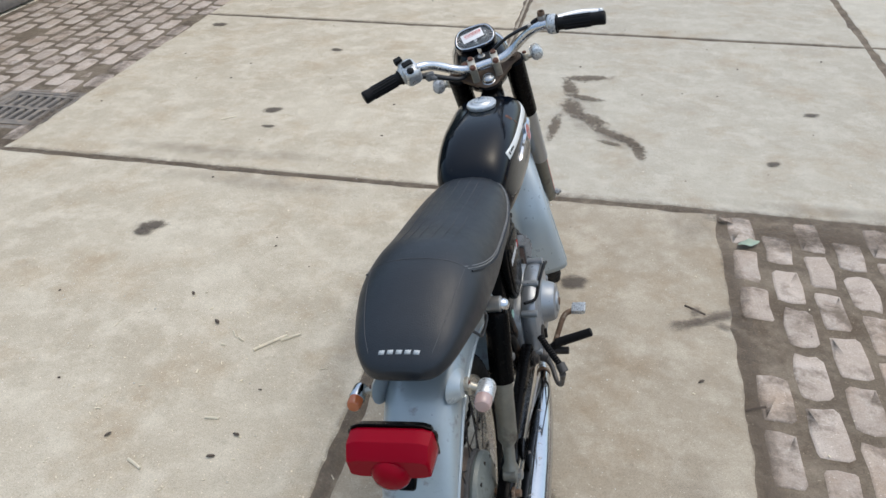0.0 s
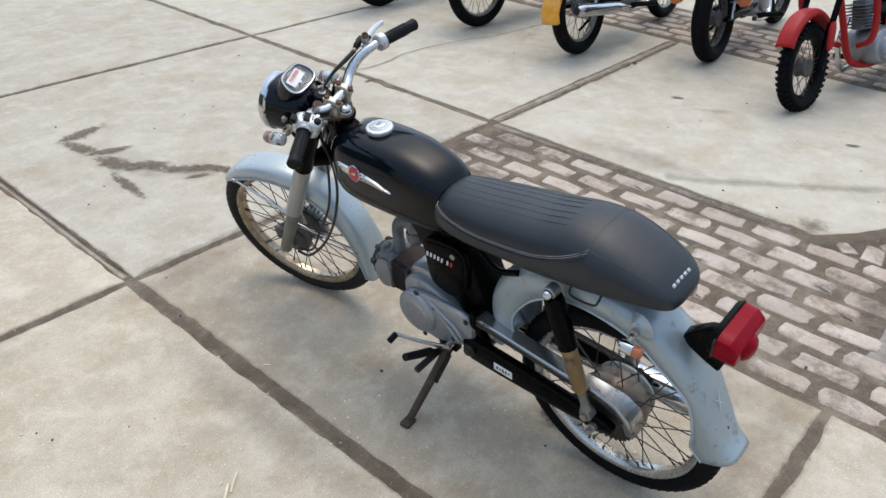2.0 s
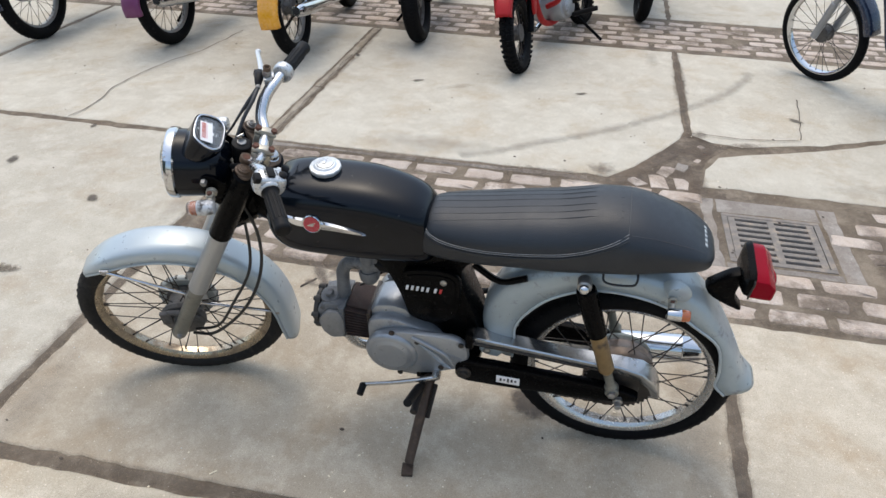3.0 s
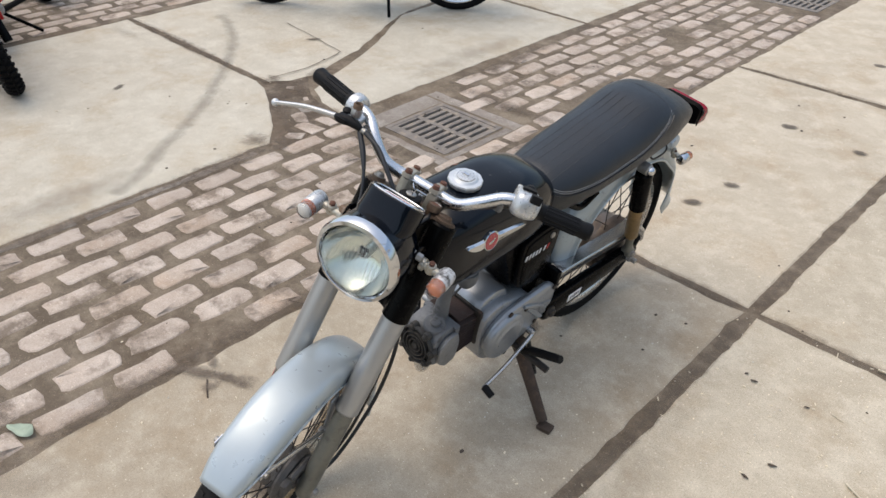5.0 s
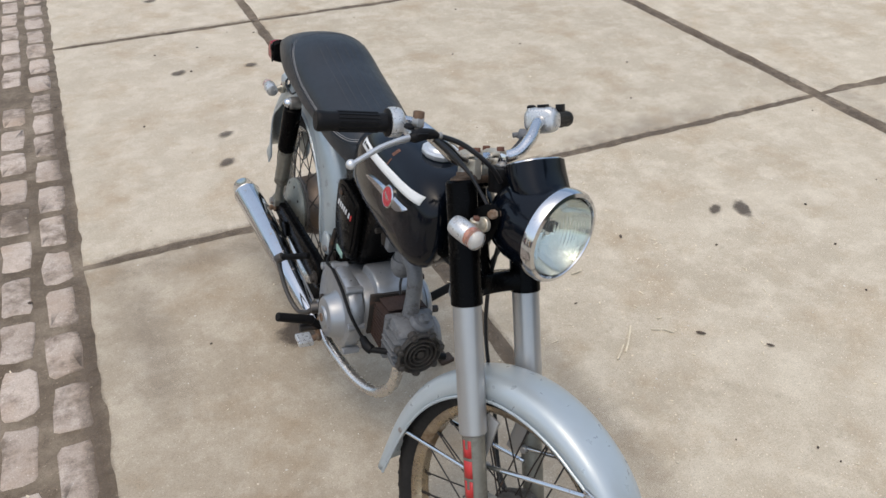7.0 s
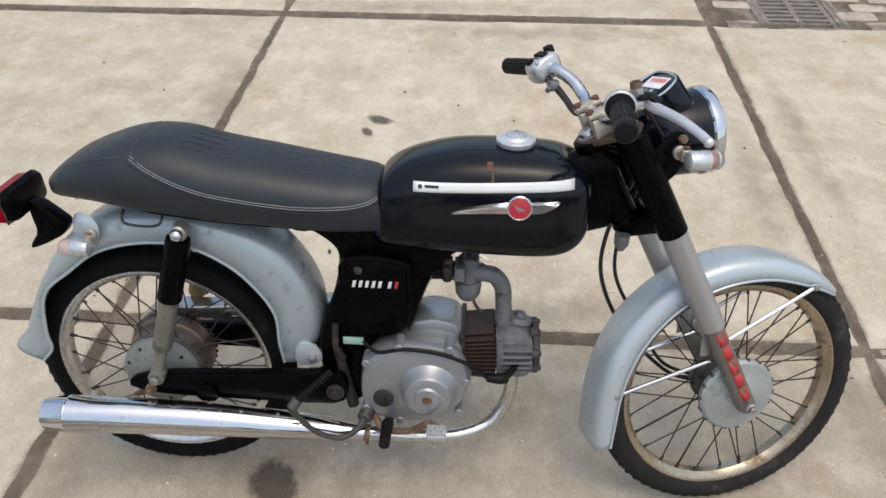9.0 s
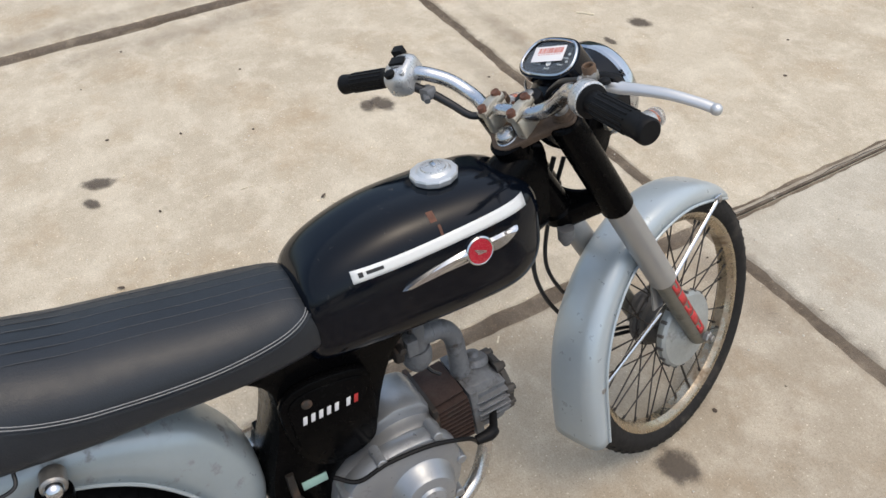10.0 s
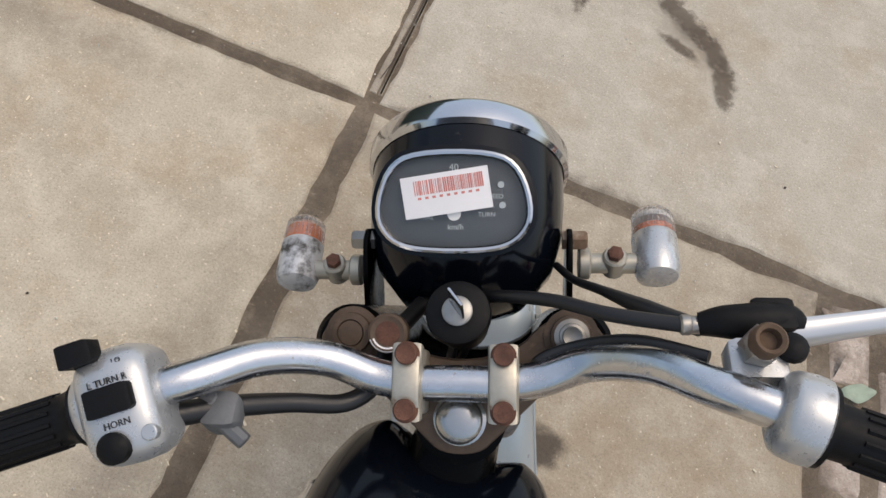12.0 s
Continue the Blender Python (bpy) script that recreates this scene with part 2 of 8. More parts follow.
CONCRETE = ground_mat("worn_concrete", (0.500, 0.441, 0.342), (0.405, 0.348, 0.259), (0.572, 0.512, 0.404), rand=0.05, bump=0.75)
DIRTYSLAB = ground_mat("grimy_concrete", (0.398, 0.343, 0.261), (0.312, 0.261, 0.192), (0.468, 0.411, 0.321), rand=0.04, bump=0.75)
GREYSLAB = ground_mat("pale_grey_concrete", (0.505, 0.464, 0.380), (0.436, 0.394, 0.317), (0.550, 0.512, 0.426), rand=0.04, bump=0.75)
PAVER = ground_mat("worn_paver", (0.480, 0.404, 0.339), (0.395, 0.323, 0.262), (0.542, 0.467, 0.399), rand=0.10, bump=1.0, film=(0.165, 0.128, 0.095))
JOINT = ground_mat("joint_dirt", (0.175, 0.138, 0.098), (0.095, 0.072, 0.050), (0.255, 0.208, 0.153), rand=0.0, bump=1.0)
PAVERJOINT = ground_mat("paver_joint_dirt", (0.085, 0.062, 0.042), (0.052, 0.037, 0.025), (0.135, 0.103, 0.074), rand=0.0, bump=1.0)
EDGING = ground_mat("worn_edging_cement", (0.27, 0.24, 0.205), (0.19, 0.16, 0.135), (0.34, 0.31, 0.27), rand=0.1, bump=0.9)
BROKEN = ground_mat("crumbled_brown_dirt", (0.135, 0.102, 0.072), (0.075, 0.055, 0.038), (0.225, 0.182, 0.135), rand=0.0, bump=1.0, film=(0.070, 0.052, 0.037))
# slabs behind the motorcycle: low sky's grazing sheen put into a lighter base colour
SHEENSLAB = ground_mat("sheen_lightened_concrete", (0.515, 0.452, 0.352), (0.430, 0.370, 0.280), (0.580, 0.516, 0.410), rand=0.04, bump=0.75)
# the grey slab colours, somewhat darker, for the slabs ahead
AHEADSLAB = ground_mat("darker_grey_concrete", (0.465, 0.424, 0.343), (0.396, 0.354, 0.282), (0.520, 0.480, 0.396), rand=0.04, bump=0.75)
FILL = ground_mat("cement_joint_fill", (0.350, 0.306, 0.240), (0.262, 0.222, 0.168), (0.420, 0.374, 0.300), rand=0.03, bump=0.9)
IRON = mat("weathered_cast_iron", (0.21, 0.185, 0.16), 0.75, 0.2, 0.25, 20, bump=0.4, dirt=((0.29, 0.24, 0.185), 0.45, 18, 0.9))
PIT = mat("drain_pit", (0.012, 0.011, 0.010), 0.9, 0, 0.3, 10)
WALLGREEN = mat("dark_green_sheet_metal", (0.030, 0.050, 0.042), 0.45, 0.1, 0.15, 3, dirt=((0.07, 0.06, 0.05), 0.2, 6, 0.8))
STRAW = mat("pale_straw", (0.72, 0.64, 0.48), 0.7, 0, 0.2, 40)
CHIP = mat("pale_stone_chip", (0.68, 0.64, 0.56), 0.8, 0, 0.25, 400)
LEAF = mat("dry_leaf", (0.34, 0.27, 0.21), 0.7, 0, 0.3, 60, bump=0.3)
SAGE = mat("pale_green_leaf", (0.34, 0.41, 0.31), 0.55, 0, 0.15, 60, bump=0.2)
TWIG = mat("dark_twig", (0.06, 0.042, 0.03), 0.8, 0, 0.3, 60)


def stain_mat(name, color, strength, soft=0.5, size=22, rag_by=0.5):
    """A stain with a ragged, fading edge, on a patch whose map runs from -1 to 1."""
    m, t, p = nodes_of(name)
    uv = t.nodes.new("ShaderNodeTexCoord").outputs["UV"]
    pos = t.nodes.new("ShaderNodeNewGeometry").outputs["Position"]
    length = t.nodes.new("ShaderNodeVectorMath")
    length.operation = "LENGTH"
    t.links.new(uv, length.inputs[0])
    rag = ramp(t, noise_node(t, pos, size, 8.0, 0.7), 0.25, 0.75, -rag_by, rag_by)
    add = t.nodes.new("ShaderNodeMath")
    add.operation = "ADD"
    t.links.new(length.outputs["Value"], add.inputs[0])
    t.links.new(rag, add.inputs[1])
    a = ramp(t, add.outputs[0], soft, 0.86, strength, 0.0)
    fade = t.nodes.new("ShaderNodeMath")
    fade.operation = "MULTIPLY"
    t.links.new(a, fade.inputs[0])
    t.links.new(ramp(t, length.outputs["Value"], 0.62, 0.98, 1.0, 0.0), fade.inputs[1])
    a = fade.outputs[0]
    p.inputs["Base Color"].default_value = (*color, 1)
    p.inputs["Roughness"].default_value = 0.8
    t.links.new(a, p.inputs["Alpha"])
    return m


OIL = stain_mat("oil_stain", (0.125, 0.093, 0.062), 0.68, 0.42, 30, 0.55)
OILSPOT = stain_mat("oil_spot", (0.085, 0.066, 0.050), 0.72, 0.45, 30, 0.32)
DAMP = stain_mat("brown_stain", (0.20, 0.16, 0.125), 0.22, 0.0, 9)
SPILL = stain_mat("brown_spill", (0.15, 0.115, 0.085), 0.62, 0.1, 22)
TYREMARK = stain_mat("tyre_mark", (0.15, 0.135, 0.115), 0.26, 0.0, 14)
DIRTFILM = stain_mat("dirt_film", (0.145, 0.109, 0.077), 0.60, 0.0, 30)
JOINTFILM = stain_mat("joint_film", (0.155, 0.120, 0.087), 0.38, 0.0, 26, 0.62)


# ---- mesh helpers ----
def part(name, bm, material, parent=None, label="", basis=None, smooth=40, recalc=True):
    """Links a bmesh as one mesh object under a thing or a part."""
    if recalc:
        bmesh.ops.recalc_face_normals(bm, faces=bm.faces)
    me = bpy.data.meshes.new(name)
    bm.to_mesh(me)
    bm.free()
    me.materials.append(material)
    if smooth:
        me.polygons.foreach_set("use_smooth", [True] * len(me.polygons))
        me.set_sharp_from_angle(angle=radians(smooth))
    ob = new(name, me)
    if parent:
        ob.parent = parent
    if basis is not None:
        ob.matrix_basis = basis
    if label:
        tagged(ob, label)
    return ob


def part_each(name, bm, material, parent=None, label="", basis=None, smooth=40):
    """Links each loose piece of a bmesh as a mesh object of its own."""
    bm.verts.index_update()
    left, out = set(bm.verts), []
    while left:
        stack, island = [next(v for v in bm.verts if v in left)], []
        left.discard(stack[0])
        while stack:
            v = stack.pop()
            island.append(v)
            for e in v.link_edges:
                w = e.other_vert(v)
                if w in left:
                    left.discard(w)
                    stack.append(w)
        piece = bmesh.new()
        twin = {v: piece.verts.new(v.co) for v in sorted(island, key=lambda v: v.index)}
        for f in {f for v in island for f in v.link_faces}:
            piece.faces.new([twin[v] for v in f.verts])
        out.append(part(name, piece, material, parent, label, basis, smooth))
    bm.free()
    return out


def curve_points(pts, n=8):
    """A smooth line (Catmull-Rom) through the given points."""
    p = [Vector(q) for q in pts]
    p = [2 * p[0] - p[1], *p, 2 * p[-1] - p[-2]]
    out = []
    for i in range(1, len(p) - 2):
        for k in range(n):
            s = k / n
            out.append(0.5 * ((2 * p[i]) + (p[i + 1] - p[i - 1]) * s + (2 * p[i - 1] - 5 * p[i] + 4 * p[i + 1] - p[i + 2]) * s * s
                              + (3 * p[i] - p[i - 1] - 3 * p[i + 1] + p[i + 2]) * s ** 3))
    out.append(p[-2])
    return out


def skin(bm, rings, cap=True, closed=False):
    """Faces between rings of equally many points; ends closed with a fan."""
    vs = [[bm.verts.new(q) for q in r] for r in rings]
    n = len(vs[0])
    pairs = list(zip(vs, vs[1:])) + ([(vs[-1], vs[0])] if closed else [])
    for a, b in pairs:
        for i in range(n):
            bm.faces.new((a[i], a[(i + 1) % n], b[(i + 1) % n], b[i]))
    if cap and not closed:
        for r in (vs[0], vs[-1]):
            c = bm.verts.new(sum((v.co for v in r), Vector()) / n)
            for i in range(n):
                bm.faces.new((r[i], r[(i + 1) % n], c))
    return vs


def tube(bm, pts, r, seg=12, n=6, flat=1.0, cap=True):
    """A bent tube; r: one radius, or one for each given point."""
    rs = [r] * len(pts) if isinstance(r, (int, float)) else list(r)
    line = curve_points(pts, n) if n > 1 else [Vector(p) for p in pts]
    rad = np.interp(np.linspace(0, 1, len(line)), np.linspace(0, 1, len(rs)), rs).tolist()
    side = None
    rings = []
    for i, p in enumerate(line):
        d = (line[min(i + 1, len(line) - 1)] - line[max(i - 1, 0)]).normalized()
        if side is None:
            side = d.orthogonal().normalized()
        side = (side - d * side.dot(d)).normalized()
        up = d.cross(side)
        rings.append([p + rad[i] * (math.cos(2 * math.pi * k / seg) * side + flat * math.sin(2 * math.pi * k / seg) * up) for k in range(seg)])
    skin(bm, rings, cap)
    return bm


def lathe(bm, base, axis, profile, seg=32, cap=True, closed=False):
    """Turned round an axis: profile of (way along it, radius)."""
    base, axis = Vector(base), Vector(axis).normalized()
    s = axis.orthogonal().normalized()
    if abs(axis.z) < 0.9:
        s = axis.cross(Vector((0, 0, 1))).normalized()
    u = axis.cross(s)
    rings = [[base + axis * h + r * (math.cos(2 * math.pi * k / seg) * s + math.sin(2 * math.pi * k / seg) * u) for k in range(seg)] for h, r in profile]
    skin(bm, rings, cap, closed)
    return bm


def rod(bm, a, b, r, r2=None, seg=16, edge=0.15):
    """A straight round bar with softened ends."""
    a, b = Vector(a), Vector(b)
    l, r2 = (b - a).length, r if r2 is None else r2
    e = edge * min(r, r2, l)
    return lathe(bm, a, b - a, [(0, r - e), (e, r), (l - e, r2), (l, r2 - e)], seg)


def softened(pts, times=1, keep=0.25):
    for _ in range(times):
        pts = [q for i in range(len(pts)) for q in (
            tuple((1 - keep) * a + keep * b for a, b in zip(pts[i], pts[(i + 1) % len(pts)])),
            tuple(keep * a + (1 - keep) * b for a, b in zip(pts[i], pts[(i + 1) % len(pts)])))]
    return pts


def inset(pts, d):
    """The outline moved inwards by d."""
    n, out = len(pts), []
    area = sum(pts[i][0] * pts[(i + 1) % n][1] - pts[(i + 1) % n][0] * pts[i][1] for i in range(n))
    s = 1 if area > 0 else -1
    for i in range(n):
        a, b, c = (Vector(pts[j % n]) for j in (i - 1, i, i + 1))
        e1, e2 = (b - a).normalized(), (c - b).normalized()
        nrm = Vector((-(e1.y + e2.y), e1.x + e2.x)) * s
        nrm = nrm.normalized() if nrm.length > 1e-6 else Vector((0, 0))
        out.append((b.x + d * nrm.x, b.y + d * nrm.y))
    return out


def plate(bm, outline, lo, hi, edge=0.004, m=None, dome=0.0):
    """A plate with rounded edges: an outline in (y, z), from x = lo to x = hi; m places it."""
    m = m or Matrix()
    steps = [(lo, edge), (lo + (edge if hi > lo else -edge) * 0.3, edge * 0.3), (lo + (edge if hi > lo else -edge), 0), (hi - (edge if hi > lo else -edge), 0),
             (hi - (edge if hi > lo else -edge) * 0.3, edge * 0.3), (hi, edge)]
    rings = [[m @ Vector((x, *q)) for q in inset(outline, d)] for x, d in steps]
    vs = [[bm.verts.new(q) for q in r] for r in rings]
    n = len(outline)
    for a, b in zip(vs, vs[1:]):
        for i in range(n):
            bm.faces.new((a[i], a[(i + 1) % n], b[(i + 1) % n], b[i]))
    bm.faces.new(vs[0])
    bm.faces.new(vs[-1])
    return bm


def block(bm, c, size, m=None, edge=0.003):
    """A box with softened edges."""
    m = (m or Matrix()) @ Matrix.Translation(c)
    h = [s / 2 for s in size]
    return plate(bm, [(-h[1], -h[2]), (h[1], -h[2]), (h[1], h[2]), (-h[1], h[2])], -h[0], h[0], min(edge, 0.45 * min(size)), m)


def oval(y, a, mid, top, bot, n=2.8, seg=40, nb=3.6):
    """A closed section across x: half width a, from mid up by top and down by bot."""
    out = []
    for k in range(seg):
        th = 2 * math.pi * k / seg
        c, s = math.cos(th), math.sin(th)
        e = n if s >= 0 else nb
        out.append(Vector((a * math.copysign(abs(c) ** (2 / e), c), y, mid + (top if s >= 0 else bot) * math.copysign(abs(s) ** (2 / e), s))))
    return out


def fine(rows, n=5):
    """Rows of numbers, made dense along a smooth line (first entry steps along)."""
    pts = np.array(rows, float)
    out = []
    p = np.vstack([2 * pts[0] - pts[1], pts, 2 * pts[-1] - pts[-2]])
    for i in range(1, len(p) - 2):
        for k in range(n):
            s = k / n
            out.append(0.5 * (2 * p[i] + (p[i + 1] - p[i - 1]) * s + (2 * p[i - 1] - 5 * p[i] + 4 * p[i + 1] - p[i + 2]) * s ** 2
                              + (3 * p[i] - p[i - 1] - 3 * p[i + 1] + p[i + 2]) * s ** 3))
    out.append(pts[-1])
    return out


def mudguard(bm, crown, rim, half, n=4, seg=14, power=0.62):
    """A channel along a line: crown and rim as (y, z) points, half widths; round across."""
    rows = fine([(*c, *r, h) for c, r, h in zip(crown, rim, half)], n)
    vs = []
    for cy, cz, ry, rz, h in rows:
        line = []
        for k in range(seg + 1):
            th = math.pi * k / seg
            f = math.sin(th) ** power
            c = math.cos(th)
            line.append(bm.verts.new((h * math.copysign(abs(c) ** 0.55, c), ry + (cy - ry) * f, rz + (cz - rz) * f)))
        vs.append(line)
    for a, b in zip(vs, vs[1:]):
        for k in range(seg):
            bm.faces.new((a[k], a[k + 1], b[k + 1], b[k]))
    return bm


def thick(ob, d):
    s = ob.modifiers.new("thickness", "SOLIDIFY")
    s.thickness, s.offset = d, -1
    return ob


def lettering(name, text, size, m, material, parent, depth=0.0003):
    """Printed words as a thin mesh; m: where they stand, text along x, up along y."""
    c = bpy.data.curves.new(name, "FONT")
    c.body, c.size, c.extrude, c.align_x, c.align_y = text, size, depth, "CENTER", "CENTER"
    c.resolution_u = 3
    o = new(name, c)
    me = bpy.data.meshes.new_from_object(o.evaluated_get(bpy.context.evaluated_depsgraph_get()))
    bpy.data.objects.remove(o)
    me.materials.clear()
    me.materials.append(material)
    ob = new(name, me)
    ob.parent, ob.matrix_basis = parent, m
    return ob


def frame_of(origin, x, y):
    """A pose from an origin and the ways of its x and y axes."""
    x = Vector(x).normalized()
    z = x.cross(Vector(y)).normalized()
    y = z.cross(x)
    m = Matrix((x, y, z)).transposed().to_4x4()
    m.translation = Vector(origin)
    return m


# ---- the yard: ground, slabs, pavers, drains ----
XL, XM, XR = -2.50, -0.45, 1.54
ROWS_Y = [-8.3, -6.3, -4.31, -2.31, -0.35, 1.65, 3.67, 5.67, 7.67]
PITS = [(1.148 - 0.185, 1.148 + 0.185, -0.622 - 0.185, -0.622 + 0.185), (-2.665 - 0.185, -2.665 + 0.185, 2.075 - 0.185, 2.075 + 0.185),
        (0.84 - 0.185, 0.84 + 0.185, -3.76 - 0.185, -3.76 + 0.185)]


def sheet(x0, x1, y0, y1, z):
    """A level sheet with the drain pits left open."""
    holes = [h for h in PITS if h[0] > x0 and h[1] < x1 and h[2] > y0 and h[3] < y1]
    xs, ys = sorted({x0, x1, *(v for h in holes for v in h[:2])}), sorted({y0, y1, *(v for h in holes for v in h[2:])})
    bm = bmesh.new()
    vs = {(x, y): bm.verts.new((x, y, z)) for x in xs for y in ys}
    for a, b in zip(xs, xs[1:]):
        for c, d in zip(ys, ys[1:]):
            if not any(h[0] <= a and b <= h[1] and h[2] <= c and d <= h[3] for h in holes):
                bm.faces.new((vs[a, c], vs[b, c], vs[b, d], vs[a, d]))
    return bm


bm = sheet(-400, 400, -400, 400, -0.035)
ground = tagged(part("ground", bm, CONCRETE, smooth=0), "weathered grey concrete yard stretching away flat", "ground", kind="structure")
bm = sheet(-5.9, 6.36, -8.3, 7.7, -0.0035)
bed = tagged(part("pavement_bed", bm, JOINT, smooth=0), "dark brown dirt packed in the joints of the yard", "pavement", kind="structure")
yard = tagged(part("pavement_slabs", plate(bmesh.new(), [(-0.1, -0.034), (0.1, -0.034), (0.1, -0.02), (-0.1, -0.02)], -0.1, 0.1, 0.001), JOINT), "large worn concrete slabs with dirt-filled joints", "pavement", kind="structure")


def ragged(corners, step=0.032, amp=0.009, seed=0.0):
    """A polygon's outline with small chips and waves along its edges."""
    out = []
    for i, a in enumerate(corners):
        b = corners[(i + 1) % len(corners)]
        l = math.dist(a, b)
        n = max(1, int(l / step))
        ex, ey = (b[0] - a[0]) / l, (b[1] - a[1]) / l
        for k in range(n):
            x, y = a[0] + (b[0] - a[0]) * k / n, a[1] + (b[1] - a[1]) * k / n
            w = noise.noise((x * 2.1 + seed, y * 2.1, 3.3)) * amp * 1.3 + noise.noise((x * 14, y * 14 + seed, 7.7)) * amp
            w += max(0, noise.noise((x * 5 + seed, y * 5, 1.1)) - 0.35) * amp * 4
            w *= min(1, k * l / n / 0.10, (n - k) * l / n / 0.10)
            out.append((x - ey * abs(w) * 1.2, y + ex * abs(w) * 1.2))
    return out


def slab(corners, seed, top=0.0, material=None, name="slab", parent=None, edge=0.007, amp=0.009):
    outline = ragged(corners, seed=seed, amp=amp)
    bm = bmesh.new()
    m = Matrix(((0, 1, 0, 0), (0, 0, 1, 0), (1, 0, 0, 0), (0, 0, 0, 1)))
    rings = [[m @ Vector((z, *q)) for q in inset(outline, d)] for z, d in ((top - 0.03, 0), (top - edge, 0), (top - edge * 0.35, edge * 0.35), (top, edge * 1.2))]
    vs = [[bm.verts.new(q) for q in r] for r in rings]
    n = len(outline)
    for a, b in zip(vs, vs[1:]):
        for i in range(n):
            bm.faces.new((a[i], a[(i + 1) % n], b[(i + 1) % n], b[i]))
    bm.faces.new(vs[-1])
    return part(name, bm, material or CONCRETE, parent or yard, smooth=14, recalc=True)


def rect(x0, x1, y0, y1):
    return [(x0, y0), (x1, y0), (x1, y1), (x0, y1)]


for j, (y0, y1) in enumerate(zip(ROWS_Y, ROWS_Y[1:])):
    g = 0.012
    top = 0.002 * math.sin(3.1 * j)
    slab(rect(XL + 0.012, XM - (0.025 if y1 < 1.7 else 0.018), y0 + g, y1 - g), 1 + j, top)
    if y1 > 1.7:
        slab(rect(XM + 0.014, XR - 0.014, y0 + g, y1 - g), 21 + j, -top, AHEADSLAB)
    else:
        slab(rect(XM + 0.013, 0.562, y0 + g, y1 - g), 41 + j, -top, DIRTYSLAB if y1 > 0 else SHEENSLAB)
        slab(rect(XL - 2.0, XL - 0.055, y0 + g, y1 - g), 61 + j, top)
    if abs(y0 + 0.35) < 0.01:
        slab([(2.19, y0 + g), (3.54, y0 + g), (3.54, y1 - 0.03), (XR + 0.02, y1 - 0.03), (XR + 0.02, 0.03), (1.70, -0.09), (1.92, -0.225), (2.08, -0.310)], 81 + j, 0.0, GREYSLAB)
    elif abs(y1 + 0.35) < 0.01:
        slab([(XR + 0.02, y0 + g), (2.52, y0 + g), (2.46, -1.60), (2.12, -1.0), (1.96, -0.60), (1.90, -0.475), (1.75, -0.405), (XR + 0.02, -0.375)], 91 + j, 0.0, GREYSLAB)
        slab([(2.56, y0 + g), (3.54, y0 + g), (3.54, y1 - 0.016), (2.14, y1 - 0.02), (2.07, -0.46), (2.05, -0.60), (2.17, -1.0), (2.47, -1.60)], 95 + j, -0.001, GREYSLAB)
    else:
        slab(rect(XR + 0.02, 3.54, y0 + g + (0.02 if abs(y0 - 1.65) < 0.01 else 0), y1 - g), 81 + j, top, GREYSLAB)
    slab(rect(4.36, 6.34, y0 + g, y1 - g), 101 + j, top, GREYSLAB)
    slab(rect(-5.88, -4.54 if y1 < 1.7 else -3.84, y0 + g, y1 - g), 121 + j, -top)

# cement fill, cracked along its middle, in the joint ahead of the motorcycle
for y0, y1 in ((1.685, 3.640), (3.700, 5.640)):
    slab(rect(XM - 0.0165, XM + 0.0005, y0, y1), y0 * 5, -0.0012, FILL, "joint_fill", yard, 0.003, 0.003)
    slab(rect(XM + 0.0045, XM + 0.0130, y0, y1), y0 * 7, -0.0012, FILL, "joint_fill", yard, 0.003, 0.002)

# mottled cement fill in the joint towards the parked motorcycles
for x0, x1 in ((1.575, 2.31), (2.325, 3.53)):
    slab(rect(x0, x1, 1.630, 1.675), x0 * 3, -0.0014, FILL, "joint_fill", yard, 0.003, 0.006)

# brown dirt and broken pieces where a slab corner has crumbled
slab([(1.49, 0.05), (1.49, -0.37), (1.76, -0.395), (1.93, -0.47), (2.08, -0.58), (2.09, -0.46), (2.17, -0.35), (2.06, -0.29), (1.90, -0.20), (1.70, -0.06), (1.56, 0.04)], 3.3, -0.0030, BROKEN, "dirt_fill", yard, 0.0005, 0.016)
rnd = random.Random(12)
for k0, (x, y, r, long, turn) in enumerate(((1.570, -0.190, 0.044, 1.8, 5), (1.680, -0.225, 0.042, 1.5, -28), (1.570, -0.285, 0.036, 1.8, 5), (1.745, -0.300, 0.030, 1.5, -20), (1.545, -0.095, 0.034, 1.3, 40), (1.835, -0.375, 0.018, 1.3, -30), (2.000, -0.405, 0.018, 1.3, 40))):
    ca, sa = math.cos(radians(turn)), math.sin(radians(turn))
    ring = [(r * long * cx * rnd.uniform(0.70, 1.05), r * cy * rnd.uniform(0.65, 1.0)) for cx, cy in ((-1, -1), (0.2, -1.1), (1, -0.8), (1.05, 0.3), (0.8, 1), (-0.9, 1))]
    slab([(x + ca * u - sa * v, y + sa * u + ca * v) for u, v in ring], x * 9, 0.0005 - rnd.uniform(0, 0.0020), EDGING if k0 % 4 == 3 else PAVER, "fragment", yard, 0.003, 0.008)

